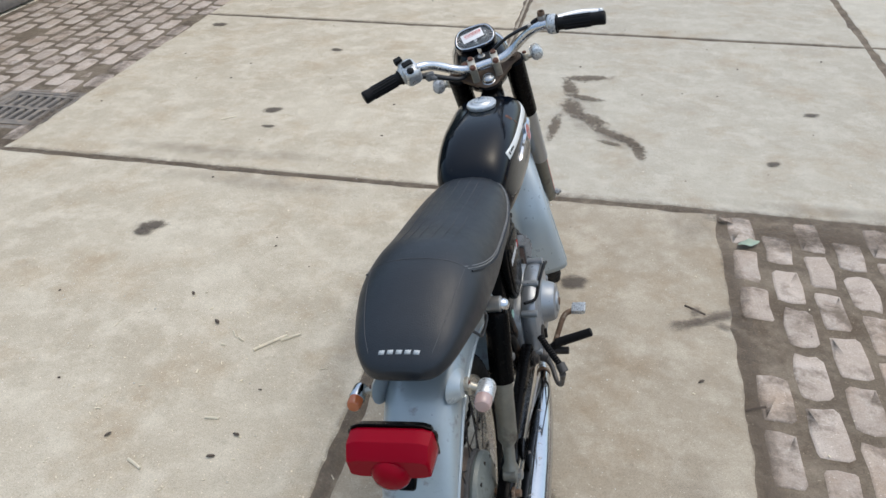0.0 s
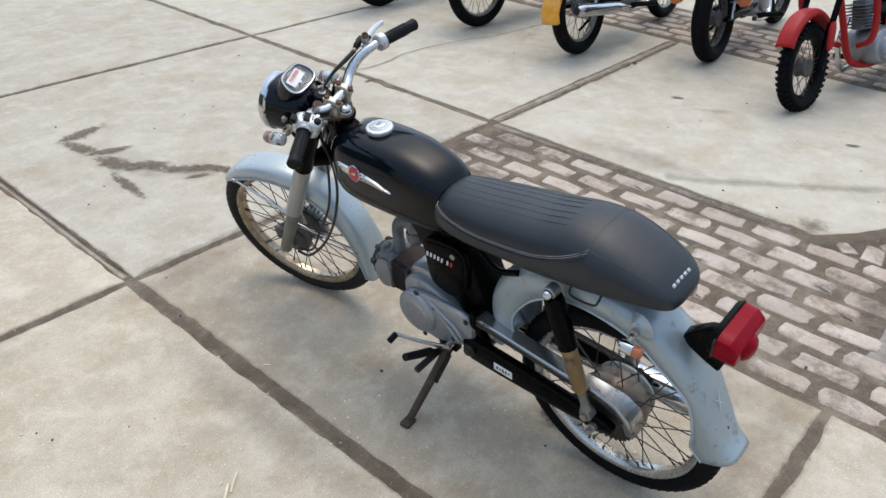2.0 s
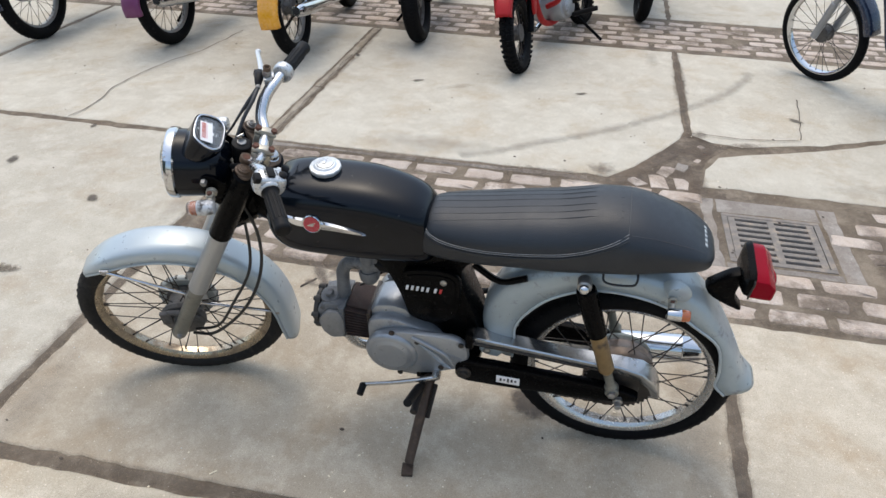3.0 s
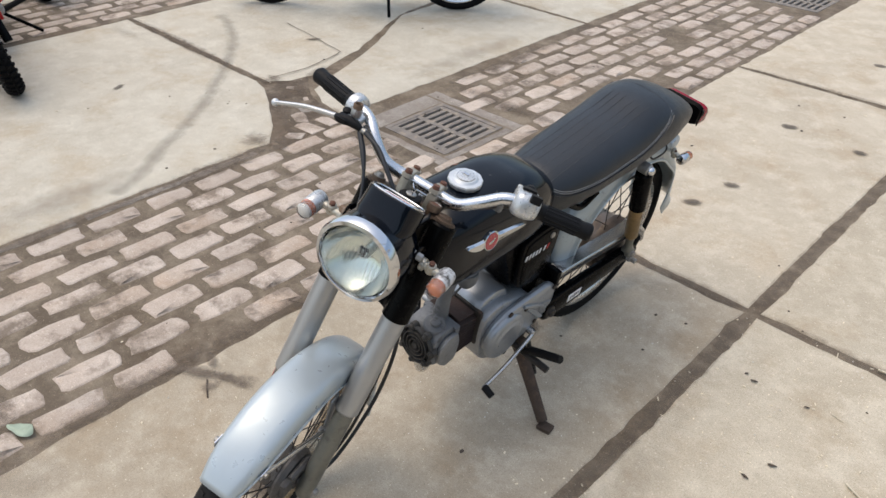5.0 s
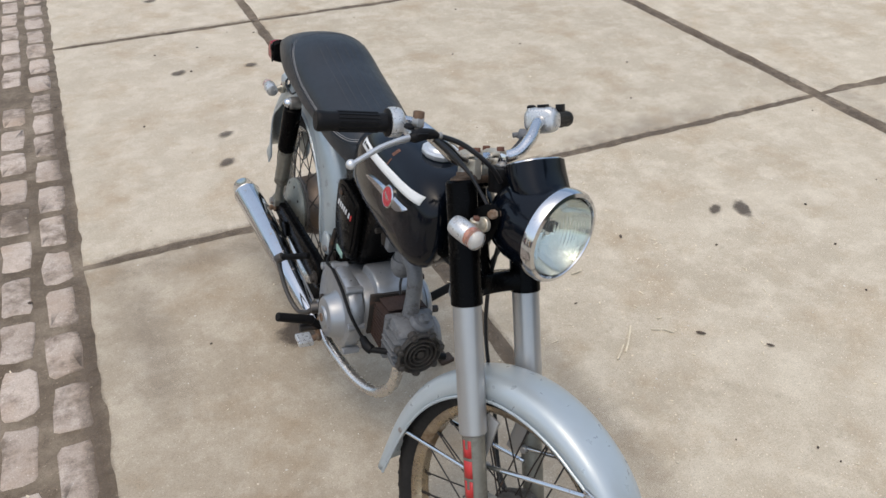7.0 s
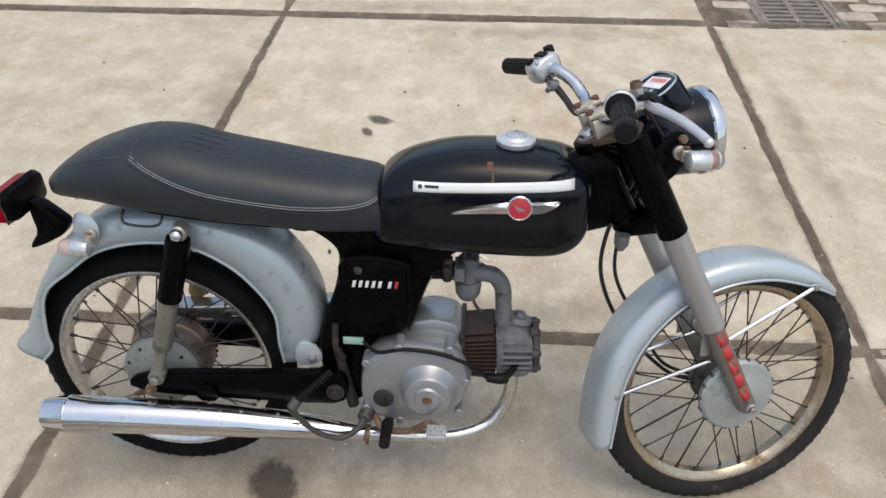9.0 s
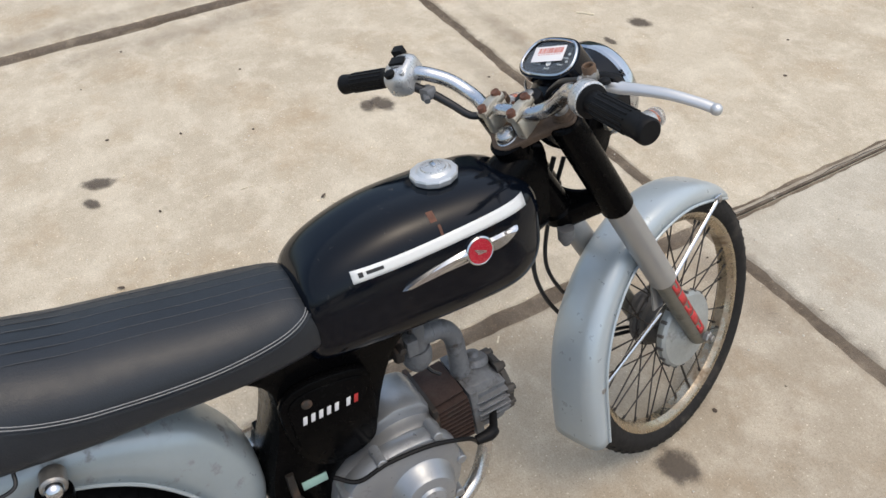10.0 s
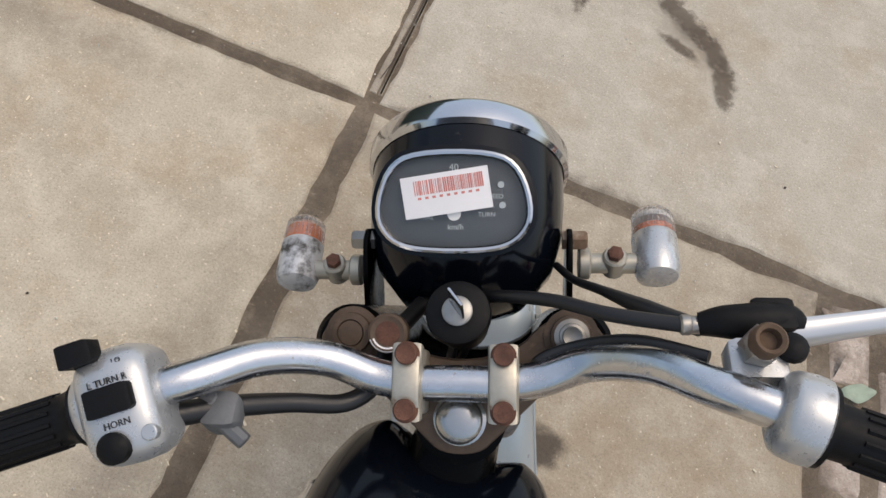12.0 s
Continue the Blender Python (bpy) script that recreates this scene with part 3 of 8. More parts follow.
# pavers: one running-bond field after another; each stone is a piece of its own near the camera
PAVER_MESHES = []
for k in range(7):
    rnd = random.Random(40 + k)
    w, l = 0.0890 + rnd.uniform(-0.008, 0.004), 0.187 + rnd.uniform(-0.016, 0.005)
    base = softened([(-l / 2, -w / 2), (l / 2, -w / 2), (l / 2, w / 2), (-l / 2, w / 2)], 1, 0.10)
    base = [q for a, b in zip(base, base[1:] + base[:1]) for q in ((a, ((a[0] + b[0]) / 2, (a[1] + b[1]) / 2)) if math.dist(a, b) > 0.05 else (a,))]
    base = [(x + rnd.uniform(-0.0065, 0.0065), y + rnd.uniform(-0.0060, 0.0060)) for x, y in base]
    bm = bmesh.new()
    rings = [[Vector((q[1], q[0], z)) for q in inset(base, d)] for z, d in ((-0.02, 0.0), (-0.006, 0.0), (-0.0015, 0.003), (0.0, 0.010))]
    vs = [[bm.verts.new(q) for q in r] for r in rings]
    for a, b in zip(vs, vs[1:]):
        for i in range(len(base)):
            bm.faces.new((a[i], a[(i + 1) % len(base)], b[(i + 1) % len(base)], b[i]))
    c = bm.verts.new((rnd.uniform(-0.01, 0.01), rnd.uniform(-0.02, 0.02), 0.0012))
    for i in range(len(base)):
        bm.faces.new((vs[-1][i], vs[-1][(i + 1) % len(base)], c))
    bmesh.ops.recalc_face_normals(bm, faces=bm.faces)
    me = bpy.data.meshes.new("paver")
    bm.to_mesh(me)
    bm.free()
    me.materials.append(PAVER)
    me.polygons.foreach_set("use_smooth", [True] * len(me.polygons))
    PAVER_MESHES.append(me)


def paver_field(label, x0, x1, y0, y1, near, skip=lambda x, y: False, along_y=True, seed=0):
    rnd = random.Random(seed)
    bmf = sheet(x0, x1, y0, y1, -0.0058)
    field = tagged(part("pavement_strip", bmf, PAVERJOINT, smooth=0), label, "pavement", kind="structure")
    cols = round((x1 - x0) / 0.1155)
    pitch = (x1 - x0) / cols
    rest_v, rest_f = [], []
    for i in range(cols):
        shift = (i % 2) * 0.107 + rnd.uniform(-0.012, 0.012)
        n = int((y1 - y0) / 0.2145) + 1
        for j in range(n):
            x, y = x0 + (i + 0.5) * pitch, y1 - 0.10 - shift - j * 0.2145
            if y < y0 + 0.06 or y > y1 - 0.07 or skip(x, y):
                continue
            me = PAVER_MESHES[rnd.randrange(7)]
            sink = -0.004 * max(0, noise.noise((x * 1.7, y * 1.7, seed))) - (0.006 if rnd.random() < 0.05 else 0)
            m = pose(x + rnd.uniform(-0.004, 0.004), y + rnd.uniform(-0.004, 0.004), sink + rnd.uniform(-0.0015, 0.0015), rnd.uniform(-0.7, 0.7), rnd.uniform(-0.7, 0.7), rnd.uniform(-1.6, 1.6) + (180 if rnd.random() < 0.5 else 0))
            if near(x, y):
                ob = new("paver", me)
                ob.parent, ob.matrix_basis = field, m
            else:
                k = len(rest_v)
                rest_v += [tuple(m @ v.co) for v in me.vertices]
                rest_f += [tuple(k + q for q in p.vertices) for p in me.polygons]
    if rest_v:
        me = bpy.data.meshes.new("paver_rest")
        me.from_pydata(rest_v, [], rest_f)
        me.materials.append(PAVER)
        ob = tagged(new("paver_rest", me), kind="stuff")
        ob.parent = field
    return field


def in_drain(x, y):
    return (0.87 < x < 1.50 and -0.93 < y < -0.31) or (0.60 < x < 1.10 and -4.06 < y < -3.46)


paver_field("strip of worn brown-grey concrete pavers beside the slabs", 0.575, 1.505, -8.2, 1.635, lambda x, y: y > -3.6, in_drain, seed=5)
paver_field("band of dusty grey pavers along the green wall", -3.80, -2.47, 1.70, 7.6, lambda x, y: y < 4.0, lambda x, y: x > -2.93 and 1.83 < y < 2.31, seed=6)
paver_field("narrow band of pale concrete pavers under parked motorcycles", 3.60, 4.30, -6.0, 6.0, lambda x, y: -1.6 < y < 1.6, seed=7)

# cement edging beside the paver strip
for x0, x1, y0, y1, s in ((1.507, 1.552, 0.12, 0.86, 5), (1.507, 1.552, 0.90, 1.62, 6)):
    slab(rect(x0, x1, y0, y1), s * 7.0, -0.002, EDGING, "edging", yard, 0.003, 0.012)


def drain(cx, cy, nx):
    """A square iron drain grate in its frame: two rows of slots along y."""
    root = tagged(new("drain_grate"), "rusty cast-iron drain grate with slots, set in the paving", "drain")
    root.matrix_basis = pose(cx, cy, 0)
    w = 0.335
    bm = bmesh.new()
    block(bm, (0, 0, -0.205), (w + 0.03, w + 0.03, 0.01))
    for q in ((-1, 0), (1, 0), (0, -1), (0, 1)):
        block(bm, (q[0] * 0.186, q[1] * 0.186, -0.13), (0.01 if q[0] else 0.37, 0.01 if q[1] else 0.37, 0.15))
    part("pit", bm, PIT, root)
    for sx, sy, lx, ly in ((-1, 0, 0.022, w + 0.044), (1, 0, 0.022, w + 0.044), (0, -1, w, 0.022), (0, 1, w, 0.022)):
        bm = bmesh.new()
        block(bm, (sx * (w / 2 + 0.011), sy * (w / 2 + 0.011), -0.036), (lx, ly, 0.072), edge=0.003)
        part("frame_side", bm, IRON, root)
    for k in range(nx + 1):
        bm = bmesh.new()
        block(bm, (-w / 2 + w * k / nx, 0, -0.018), (0.023, w - 0.004, 0.03), edge=0.004)
        part("bar", bm, IRON, root)
    for y in (-w / 2 + 0.016, 0, w / 2 - 0.016):
        bm = bmesh.new()
        block(bm, (0, y, -0.017), (w - 0.006, 0.026, 0.03), edge=0.004)
        part("crossbar", bm, IRON, root)
    return root


drain(1.148, -0.622, 8)
drain(-2.665, 2.075, 7)
drain(0.84, -3.76, 8)
# cement collars round the drains
for x0, x1, y0, y1 in ((0.905, 1.465, -0.415, -0.350), (0.905, 1.465, -0.900, -0.828), (0.905, 0.950, -0.825, -0.418), (1.345, 1.465, -0.825, -0.418),
                       (-2.90, -2.455, 2.27, 2.305), (-2.90, -2.455, 1.84, 1.88), (-2.475, -2.452, 1.885, 2.265), (-2.90, -2.86, 1.885, 2.265)):
    slab(rect(x0, x1, y0, y1), x0 * 3, -0.003, EDGING, "collar", yard, 0.003, 0.009)

# stains, dirt and cracks
def decals(name, label, material, items, z=0.0024):
    bm = bmesh.new()
    uv = bm.loops.layers.uv.new()
    for n, (x, y, rx, ry, rot) in enumerate(items):
        m = pose(x, y, z + 0.00016 * n, 0, 0, rot)
        f = bm.faces.new([bm.verts.new(m @ Vector((sx * rx, sy * ry, 0))) for sx, sy in ((-1, -1), (1, -1), (1, 1), (-1, 1))])
        for loop, q in zip(f.loops, ((-1, -1), (1, -1), (1, 1), (-1, 1))):
            loop[uv].uv = q
    return tagged(part(name, bm, material, smooth=0, recalc=False), label, "stain", kind="stuff")


decals("oil_spill", "branching oily spill dried on concrete", OIL, [
    (0.02, 2.93, 0.173, 0.056, 12), (-0.06, 2.78, 0.056, 0.148, 10), (0.02, 2.66, 0.123, 0.045, -15), (-0.03, 2.52, 0.069, 0.161, 15), (-0.1, 2.3, 0.036, 0.210, -4), (0.07, 2.4, 0.064, 0.123, 40),
    (0.15, 2.27, 0.161, 0.053, -38), (0.24, 2.19, 0.123, 0.045, -50), (0.28, 2.1, 0.040, 0.111, 10), (0.15, 2.17, 0.074, 0.024, -20)])
decals("oil_stains", "dark oval oil spots dried on concrete", OILSPOT, [
    (-1.48, 1.17, 0.075, 0.05, 20), (-1.45, 2.25, 0.07, 0.045, 25), (-1.42, 3.13, 0.05, 0.035, 0), (-2.31, 3.46, 0.07, 0.05, 10), (1.06, 2.63, 0.055, 0.032, 20), (0.82, 2.085, 0.045, 0.030, 30),
    (-1.40, 2.07, 0.045, 0.02, 5), (1.49, 2.51, 0.030, 0.020, 0), (-1.545, 0.24, 0.075, 0.04, 70), (-1.455, 0.205, 0.045, 0.025, 30), (0.03, 0.21, 0.10, 0.075, 20), (0.04, -1.75, 0.05, 0.035, 20),
    (-0.29, -1.71, 0.045, 0.03, 0), (2.47, -0.92, 0.06, 0.025, 50), (0.02, -2.86, 0.05, 0.03, 0), (2.55, 1.13, 0.055, 0.022, -60), (2.58, 0.20, 0.05, 0.022, -70), (0.07, 1.10, 0.065, 0.055, 30),
    (-1.49, 1.12, 0.05, 0.035, 0), (0.013, -0.82, 0.05, 0.03, 40), (-0.03, -1.05, 0.045, 0.028, 20), (2.9, 1.6, 0.05, 0.02, 30)], z=0.0027)
decals("damp_stains", "brown dirt stains washed over concrete and pavers", DAMP, [
    (0.00, 2.45, 0.15, 0.30, 10), (0.20, 2.20, 0.18, 0.10, -35),
    (-0.55, 0.8, 0.09, 0.8, 2), (2.5, 0.9, 0.16, 0.05, -60), (-0.3, 1.55, 0.4, 0.08, 0), (1.0, 1.72, 0.5, 0.06, 0),
    (0.42, 0.1, 0.12, 0.5, 4), (-1.6, -0.4, 0.6, 0.12, 0), (-1.2, 1.55, 0.7, 0.10, 0), (-2.35, 0.8, 0.14, 0.9, 0), (0.1, -0.25, 0.5, 0.10, 0), (-1.5, 1.78, 0.8, 0.08, 0),
    (-2.62, 0.2, 0.10, 1.0, 0), (1.68, -1.4, 0.12, 0.7, 3), (1.70, 0.9, 0.14, 0.5, 3), (0.45, 1.5, 0.13, 0.14, 0), (3.3, -0.2, 0.2, 0.06, 0)], z=0.0062)
decals("twig_spill", "brown forked stain beside the pavers", SPILL, [(0.455, 0.965, 0.150, 0.030, 32), (0.425, 0.955, 0.100, 0.022, 20), (0.530, 1.010, 0.085, 0.034, 35), (0.530, 0.955, 0.060, 0.020, -20), (0.450, 1.010, 0.040, 0.022, 80)], z=0.0068)
decals("dirt_films", "dark dirt spread over the broken pavers", DIRTFILM, [
    (1.02, 1.54, 0.46, 0.12, 0), (1.36, 1.42, 0.22, 0.24, 20), (0.80, 1.50, 0.18, 0.12, 0), (1.53, 0.9, 0.045, 0.75, 0), (1.52, 0.30, 0.08, 0.35, 0), (1.52, -0.02, 0.06, 0.16, 25),
    (1.78, -0.21, 0.26, 0.045, -34), (1.95, -0.42, 0.14, 0.06, -30), (1.56, -0.37, 0.20, 0.045, 0), (1.25, -0.30, 0.22, 0.10, 0), (0.75, -0.78, 0.16, 0.14, 0),
    (0.585, 0.3, 0.045, 1.1, 0), (0.585, -1.2, 0.05, 1.1, 0), (0.585, 1.2, 0.045, 0.4, 3), (1.47, -1.5, 0.06, 0.7, 0), (2.14, -0.40, 0.08, 0.06, 0), (2.9, -0.35, 0.65, 0.055, 0), (1.1, -1.0, 0.4, 0.07, 0),
    (1.62, 0.06, 0.10, 0.09, 0), (2.05, -0.62, 0.06, 0.13, 15), (-2.49, 1.9, 0.04, 0.3, 0), (0.6, 1.60, 0.12, 0.06, 0)], z=0.0045)


def smear(bm, pts, width, z):
    """A soft band along a line; its map fades across it and at its ends."""
    uv = bm.loops.layers.uv.verify()
    line = curve_points([(x, y, 0) for x, y in pts], 6)
    rows = []
    for i, p in enumerate(line):
        d = (line[min(i + 1, len(line) - 1)] - line[max(i - 1, 0)]).normalized()
        s = Vector((-d.y, d.x, 0)) * width
        rows.append([(bm.verts.new((*(p + s * k).xy, z)), (1.0 if i in (0, len(line) - 1) else 0.0, k)) for k in (-1, 0, 1)])
    for a, b in zip(rows, rows[1:]):
        for k in (0, 1):
            q = [a[k], a[k + 1], b[k + 1], b[k]]
            f = bm.faces.new([v for v, _ in q])
            for loop, (_, c) in zip(f.loops, q):
                loop[uv].uv = c


bm = bmesh.new()
smear(bm, [(3.25, -0.78), (3.03, -0.72), (2.76, -0.57), (2.52, -0.38), (2.29, -0.16), (2.07, 0.07), (1.84, 0.37), (1.68, 0.58), (1.60, 0.72)], 0.055, 0.0034)
tagged(part("tyre_mark", bm, TYREMARK, smooth=0, recalc=False), "faint dark curved tyre mark on the concrete", "stain", kind="stuff")
bm = bmesh.new()
for k in range(3):
    y0, y1 = (-2.31, -0.35, 1.65, 3.67)[k:k + 2]
    if k < 2:
        smear(bm, [(XM - 0.008, y0), (XM - 0.012, y0 + 0.7), (XM - 0.004, y1 - 0.6), (XM - 0.008, y1)], 0.036, 0.0036 + 0.0001 * k)
    smear(bm, [(XL - 0.02, y0), (XL - 0.015, y0 + 0.7), (XL - 0.025, y1)], 0.05, 0.0036 + 0.0001 * k)
for n, (y, xa, xb, w) in enumerate(((-0.35, -2.5, -0.45, 0.034), (-0.35, -0.45, 0.54, 0.04), (1.65, -2.5, -0.45, 0.035), (1.65, -0.45, 1.54, 0.045), (3.67, -2.5, 1.54, 0.03), (-2.31, -2.5, 0.55, 0.03), (-0.355, 2.1, 3.6, 0.03), (1.62, 1.54, 3.55, 0.04))):
    smear(bm, [(xa, y), (xa + 0.3 * (xb - xa), y + 0.006), (xa + 0.7 * (xb - xa), y - 0.006), (xb, y)], w, 0.0040 + 0.0001 * n)
tagged(part("joint_dirt", bm, JOINTFILM, smooth=0, recalc=False), "brown dirt spread along the slab joints", "dirt", kind="stuff")


def crack(bm, pts, width):
    line = curve_points([(x, y, 0) for x, y in pts], 14)
    rows = []
    for i, p in enumerate(line):
        d = (line[min(i + 1, len(line) - 1)] - line[max(i - 1, 0)]).normalized()
        s = Vector((-d.y, d.x, 0))
        p = p + s * (0.014 * noise.noise((p.x * 9, p.y * 9, 0)))
        w = width * (0.55 + 0.9 * abs(noise.noise((p.x * 23, p.y * 23, 5))))
        rows.append((bm.verts.new((p.x + s.x * w, p.y + s.y * w, 0.0056)), bm.verts.new((p.x - s.x * w, p.y - s.y * w, 0.0056))))
    for a, b in zip(rows, rows[1:]):
        bm.faces.new((a[0], a[1], b[1], b[0]))


bm = bmesh.new()
crack(bm, [(1.56, 2.70), (1.72, 2.67), (2.06, 2.71), (2.4, 2.66), (2.76, 2.55), (3.2, 2.5)], 0.0035)
crack(bm, [(2.16, -0.40), (2.14, -0.65), (2.20, -0.89)], 0.004)
crack(bm, [(2.2, -0.9), (2.4, -0.93), (2.8, -0.98)], 0.003)
for gap in ([(XM + 0.0025, 1.72), (XM + 0.002, 2.6), (XM + 0.003, 3.6)], [(1.60, 1.640), (2.2, 1.634), (2.9, 1.640)]):
    crack(bm, gap, 0.0018)
tagged(part("cracks", bm, TWIG, smooth=0, recalc=False), "thin dark cracks running across the slabs", "crack", kind="stuff")


# litter
LEAFDARK = mat("brown_leaf_scrap", (0.10, 0.075, 0.055), 0.8, 0, 0.3, 80)
def litter_stick(x, y, rot, l, r, material, name, label, cat="straw"):
    bm = bmesh.new()
    tube(bm, [(-l / 2, 0, r * 0.5), (0, l * 0.02, r * 0.55), (l / 2, 0, r * 0.5)], r, 6, 3, flat=0.5)
    tagged(part(name, bm, material, basis=pose(x, y, 0.003, 0, 0, rot)), label, cat)


litter_stick(-0.785, 0.625, 48, 0.110, 0.0042, STRAW, "straw", "pale dry straw lying on the concrete")
litter_stick(0.448, 1.022, -31, 0.07, 0.003, TWIG, "twig", "small dark forked twig lying on concrete", "twig")
litter_stick(-0.845, -0.352, 5, 0.03, 0.006, STRAW, "wood_chip", "pale orange wood chip in a slab joint", "chip")
litter_stick(-1.62, 2.12, 40, 0.07, 0.003, STRAW, "straw", "thin pale straw lying on the concrete")
litter_stick(-0.735, 0.660, 40, 0.062, 0.0035, STRAW, "straw", "short split straw lying beside a longer one")
litter_stick(0.58, 0.62, 25, 0.06, 0.003, TWIG, "twig", "thin dark twig lying at the edge of the pavers", "twig")
for x, y, rot, l, r in ((-0.82, 0.31, 5, 0.038, 0.0035), (-0.94, 0.13, -25, 0.050, 0.0042), (-0.82, -0.085, -12, 0.035, 0.0018), (-0.92, 0.59, -6, 0.016, 0.003), (-0.91, 0.645, -52, 0.032, 0.0026), (-0.88, 0.625, -30, 0.026, 0.0024)):
    litter_stick(x, y, rot, l, r, STRAW, "splinter", "pale splinter of straw lying on the concrete")
for x, y, rot, s in ((-0.766, 0.19, 20, 1.0), (-0.733, 0.27, -10, 0.9), (-0.746, -0.065, 30, 0.7), (-1.06, 0.205, 60, 0.9), (-0.988, 0.69, -40, 1.2), (-1.129, 0.81, -50, 1.0), (-0.738, 0.435, 0, 0.5), (0.446, 0.70, 40, 0.9), (-0.60, -0.06, 15, 0.9), (-0.57, -0.075, 60, 0.6)):
    bm = bmesh.new()
    rim = [bm.verts.new((px * s, py * s, 0.002 + 0.004 * abs(noise.noise((px * 90, py * 90, rot))))) for px, py in softened([(-0.013, -0.001), (-0.003, 0.005), (0.009, 0.004), (0.014, -0.002), (0.003, -0.006)], 1)]
    mid = bm.verts.new((0, 0, 0.0065 * s))
    for a, b in zip(rim, rim[1:] + rim[:1]):
        bm.faces.new((a, b, mid))
    thick(tagged(part("leaf_scrap", bm, LEAFDARK, basis=pose(x, y, 0.002, 0, 0, rot)), "small curled brown leaf scrap on the concrete", "leaf"), 0.0008)
rnd = random.Random(3)
bm = bmesh.new()
for k in range(420):
    if k < 200:
        x, y = rnd.gauss(-0.85, 0.28), rnd.gauss(0.35, 0.45)
    else:
        x, y = rnd.uniform(-2.4, 3.0), rnd.uniform(-2.2, 3.6)
    if 0.5 < x < 1.6 and y < 1.7 and rnd.random() < 0.6:
        continue
    l, w = rnd.uniform(0.003, 0.009) * (2.4 if rnd.random() < 0.12 else 1), rnd.uniform(0.0016, 0.0040)
    block(bm, (0, 0, 0), (l, w, 0.0016), pose(x, y, 0.0024, 0, rnd.uniform(-8, 8), rnd.uniform(0, 180)), 0.0004)
tagged(part("wood_crumbs", bm, STRAW, smooth=0), "pale crumbs and splinters scattered over the concrete", "litter", kind="stuff")
bm = bmesh.new()
for k in range(160):
    x, y = rnd.uniform(-2.4, 3.2), rnd.uniform(-2.2, 4.2)
    s = rnd.uniform(0.002, 0.006)
    bmesh.ops.create_icosphere(bm, subdivisions=1, radius=s, matrix=pose(x, y, 0.002, 0, 0, rnd.uniform(0, 90)) @ Matrix.Diagonal((1.3, 0.9, 0.5, 1)))
tagged(part("grit", bm, TWIG), "dark grit and small pebbles on the ground", "litter", kind="stuff")
bm = bmesh.new()
vs = [bm.verts.new((x, y, 0.006 + 0.008 * noise.noise((x * 60, y * 60, 0)))) for x, y in softened([(-0.03, -0.008), (-0.01, 0.006), (0.012, 0.012), (0.032, 0.002), (0.014, -0.006), (-0.006, -0.014)], 1)]
bm.faces.new(vs)
thick(tagged(part("dry_leaf", bm, LEAF, basis=pose(0.588, 1.585, 0.003, 0, 0, -38)), "curled dry leaf at the corner of the slab", "leaf"), 0.0008)

bm = bmesh.new()
leaf = softened([(-0.045, 0.0), (-0.012, 0.016), (0.020, 0.024), (0.040, 0.012), (0.048, -0.004), (0.022, -0.018), (-0.010, -0.014)], 2)
rim = [bm.verts.new((x, y, 0.006 + 0.010 * noise.noise((x * 40, y * 40, 2)) + 0.25 * abs(y))) for x, y in leaf]
mid = bm.verts.new((0.004, 0, 0.004))
for a, b in zip(rim, rim[1:] + rim[:1]):
    bm.faces.new((a, b, mid))
thick(tagged(part("green_leaf", bm, SAGE, basis=pose(0.655, 1.44, 0.003, 0, 0, 205)), "pale sage-green torn leaf lying on the pavers", "leaf"), 0.0008)

# the green wall beyond the paver band
wall = tagged(part("wall_west", plate(bmesh.new(), rect(2.6, 9.0, -0.02, 2.5), -3.99, -3.90, 0.004), WALLGREEN), "dark green sheet-metal wall", "wall", kind="structure")
bm = bmesh.new()
for k in range(32):
    rod(bm, (-3.885, 2.65 + 0.2 * k, 0.10), (-3.885, 2.65 + 0.2 * k, 2.49), 0.022, seg=8)
part("rib", bm, WALLGREEN, wall)
part("sill_rail", block(bmesh.new(), (-3.878, 5.8, 0.05), (0.05, 6.4, 0.07)), IRON, wall)


# grit: small pale chips and crumbs strewn over the slabs
rnd = random.Random(77)
verts, faces = [], []
for n in range(1500):
    x, y = (rnd.uniform(-2.4, 0.52), rnd.uniform(-2.0, 3.5)) if n % 3 else (rnd.gauss(-1.1, 0.5), rnd.gauss(0.7, 0.8))
    r, a0 = 0.0009 + 0.0022 * rnd.random() ** 3, rnd.uniform(0, 6.3)
    k = len(verts)
    verts += [(x + r * rnd.uniform(0.6, 1.5) * math.cos(a0 + 1.571 * q), y + r * rnd.uniform(0.6, 1.5) * math.sin(a0 + 1.571 * q), 0.0015) for q in range(4)] + [(x, y, 0.0022 + r * 0.9)]
    faces += [(k + q, k + (q + 1) % 4, k + 4) for q in range(4)]
me = bpy.data.meshes.new("grit")
me.from_pydata(verts, [], faces)
me.materials.append(CHIP)
tagged(new("grit", me), "tiny pale chips strewn over the concrete", "grit", kind="stuff")

# ---- the motorcycle ----
# its own axes: x to its right, y ahead from the rear axle, z up; it leans on its side stand
bike = tagged(new("motorcycle"), "small vintage black and silver motorcycle leaning on its side stand", "motorcycle")
bike.matrix_basis = pose(-0.04, 0, 0, 0, -10, 0)
STEM = Vector((0, 0.816, 0.809))
AXIS = Vector((0, -math.sin(radians(28)), math.cos(radians(28))))
STEER = Matrix.Translation(STEM) @ Matrix.Rotation(radians(16.5), 4, AXIS) @ Matrix.Translation(-STEM)
LEG = Vector((0, 0.466, -0.885)).normalized()


def leg_at(x, z):
    """The point of a fork leg at a height."""
    k = (z - 0.635) / LEG.z
    return Vector((x, 0.962 + k * LEG.y, z))


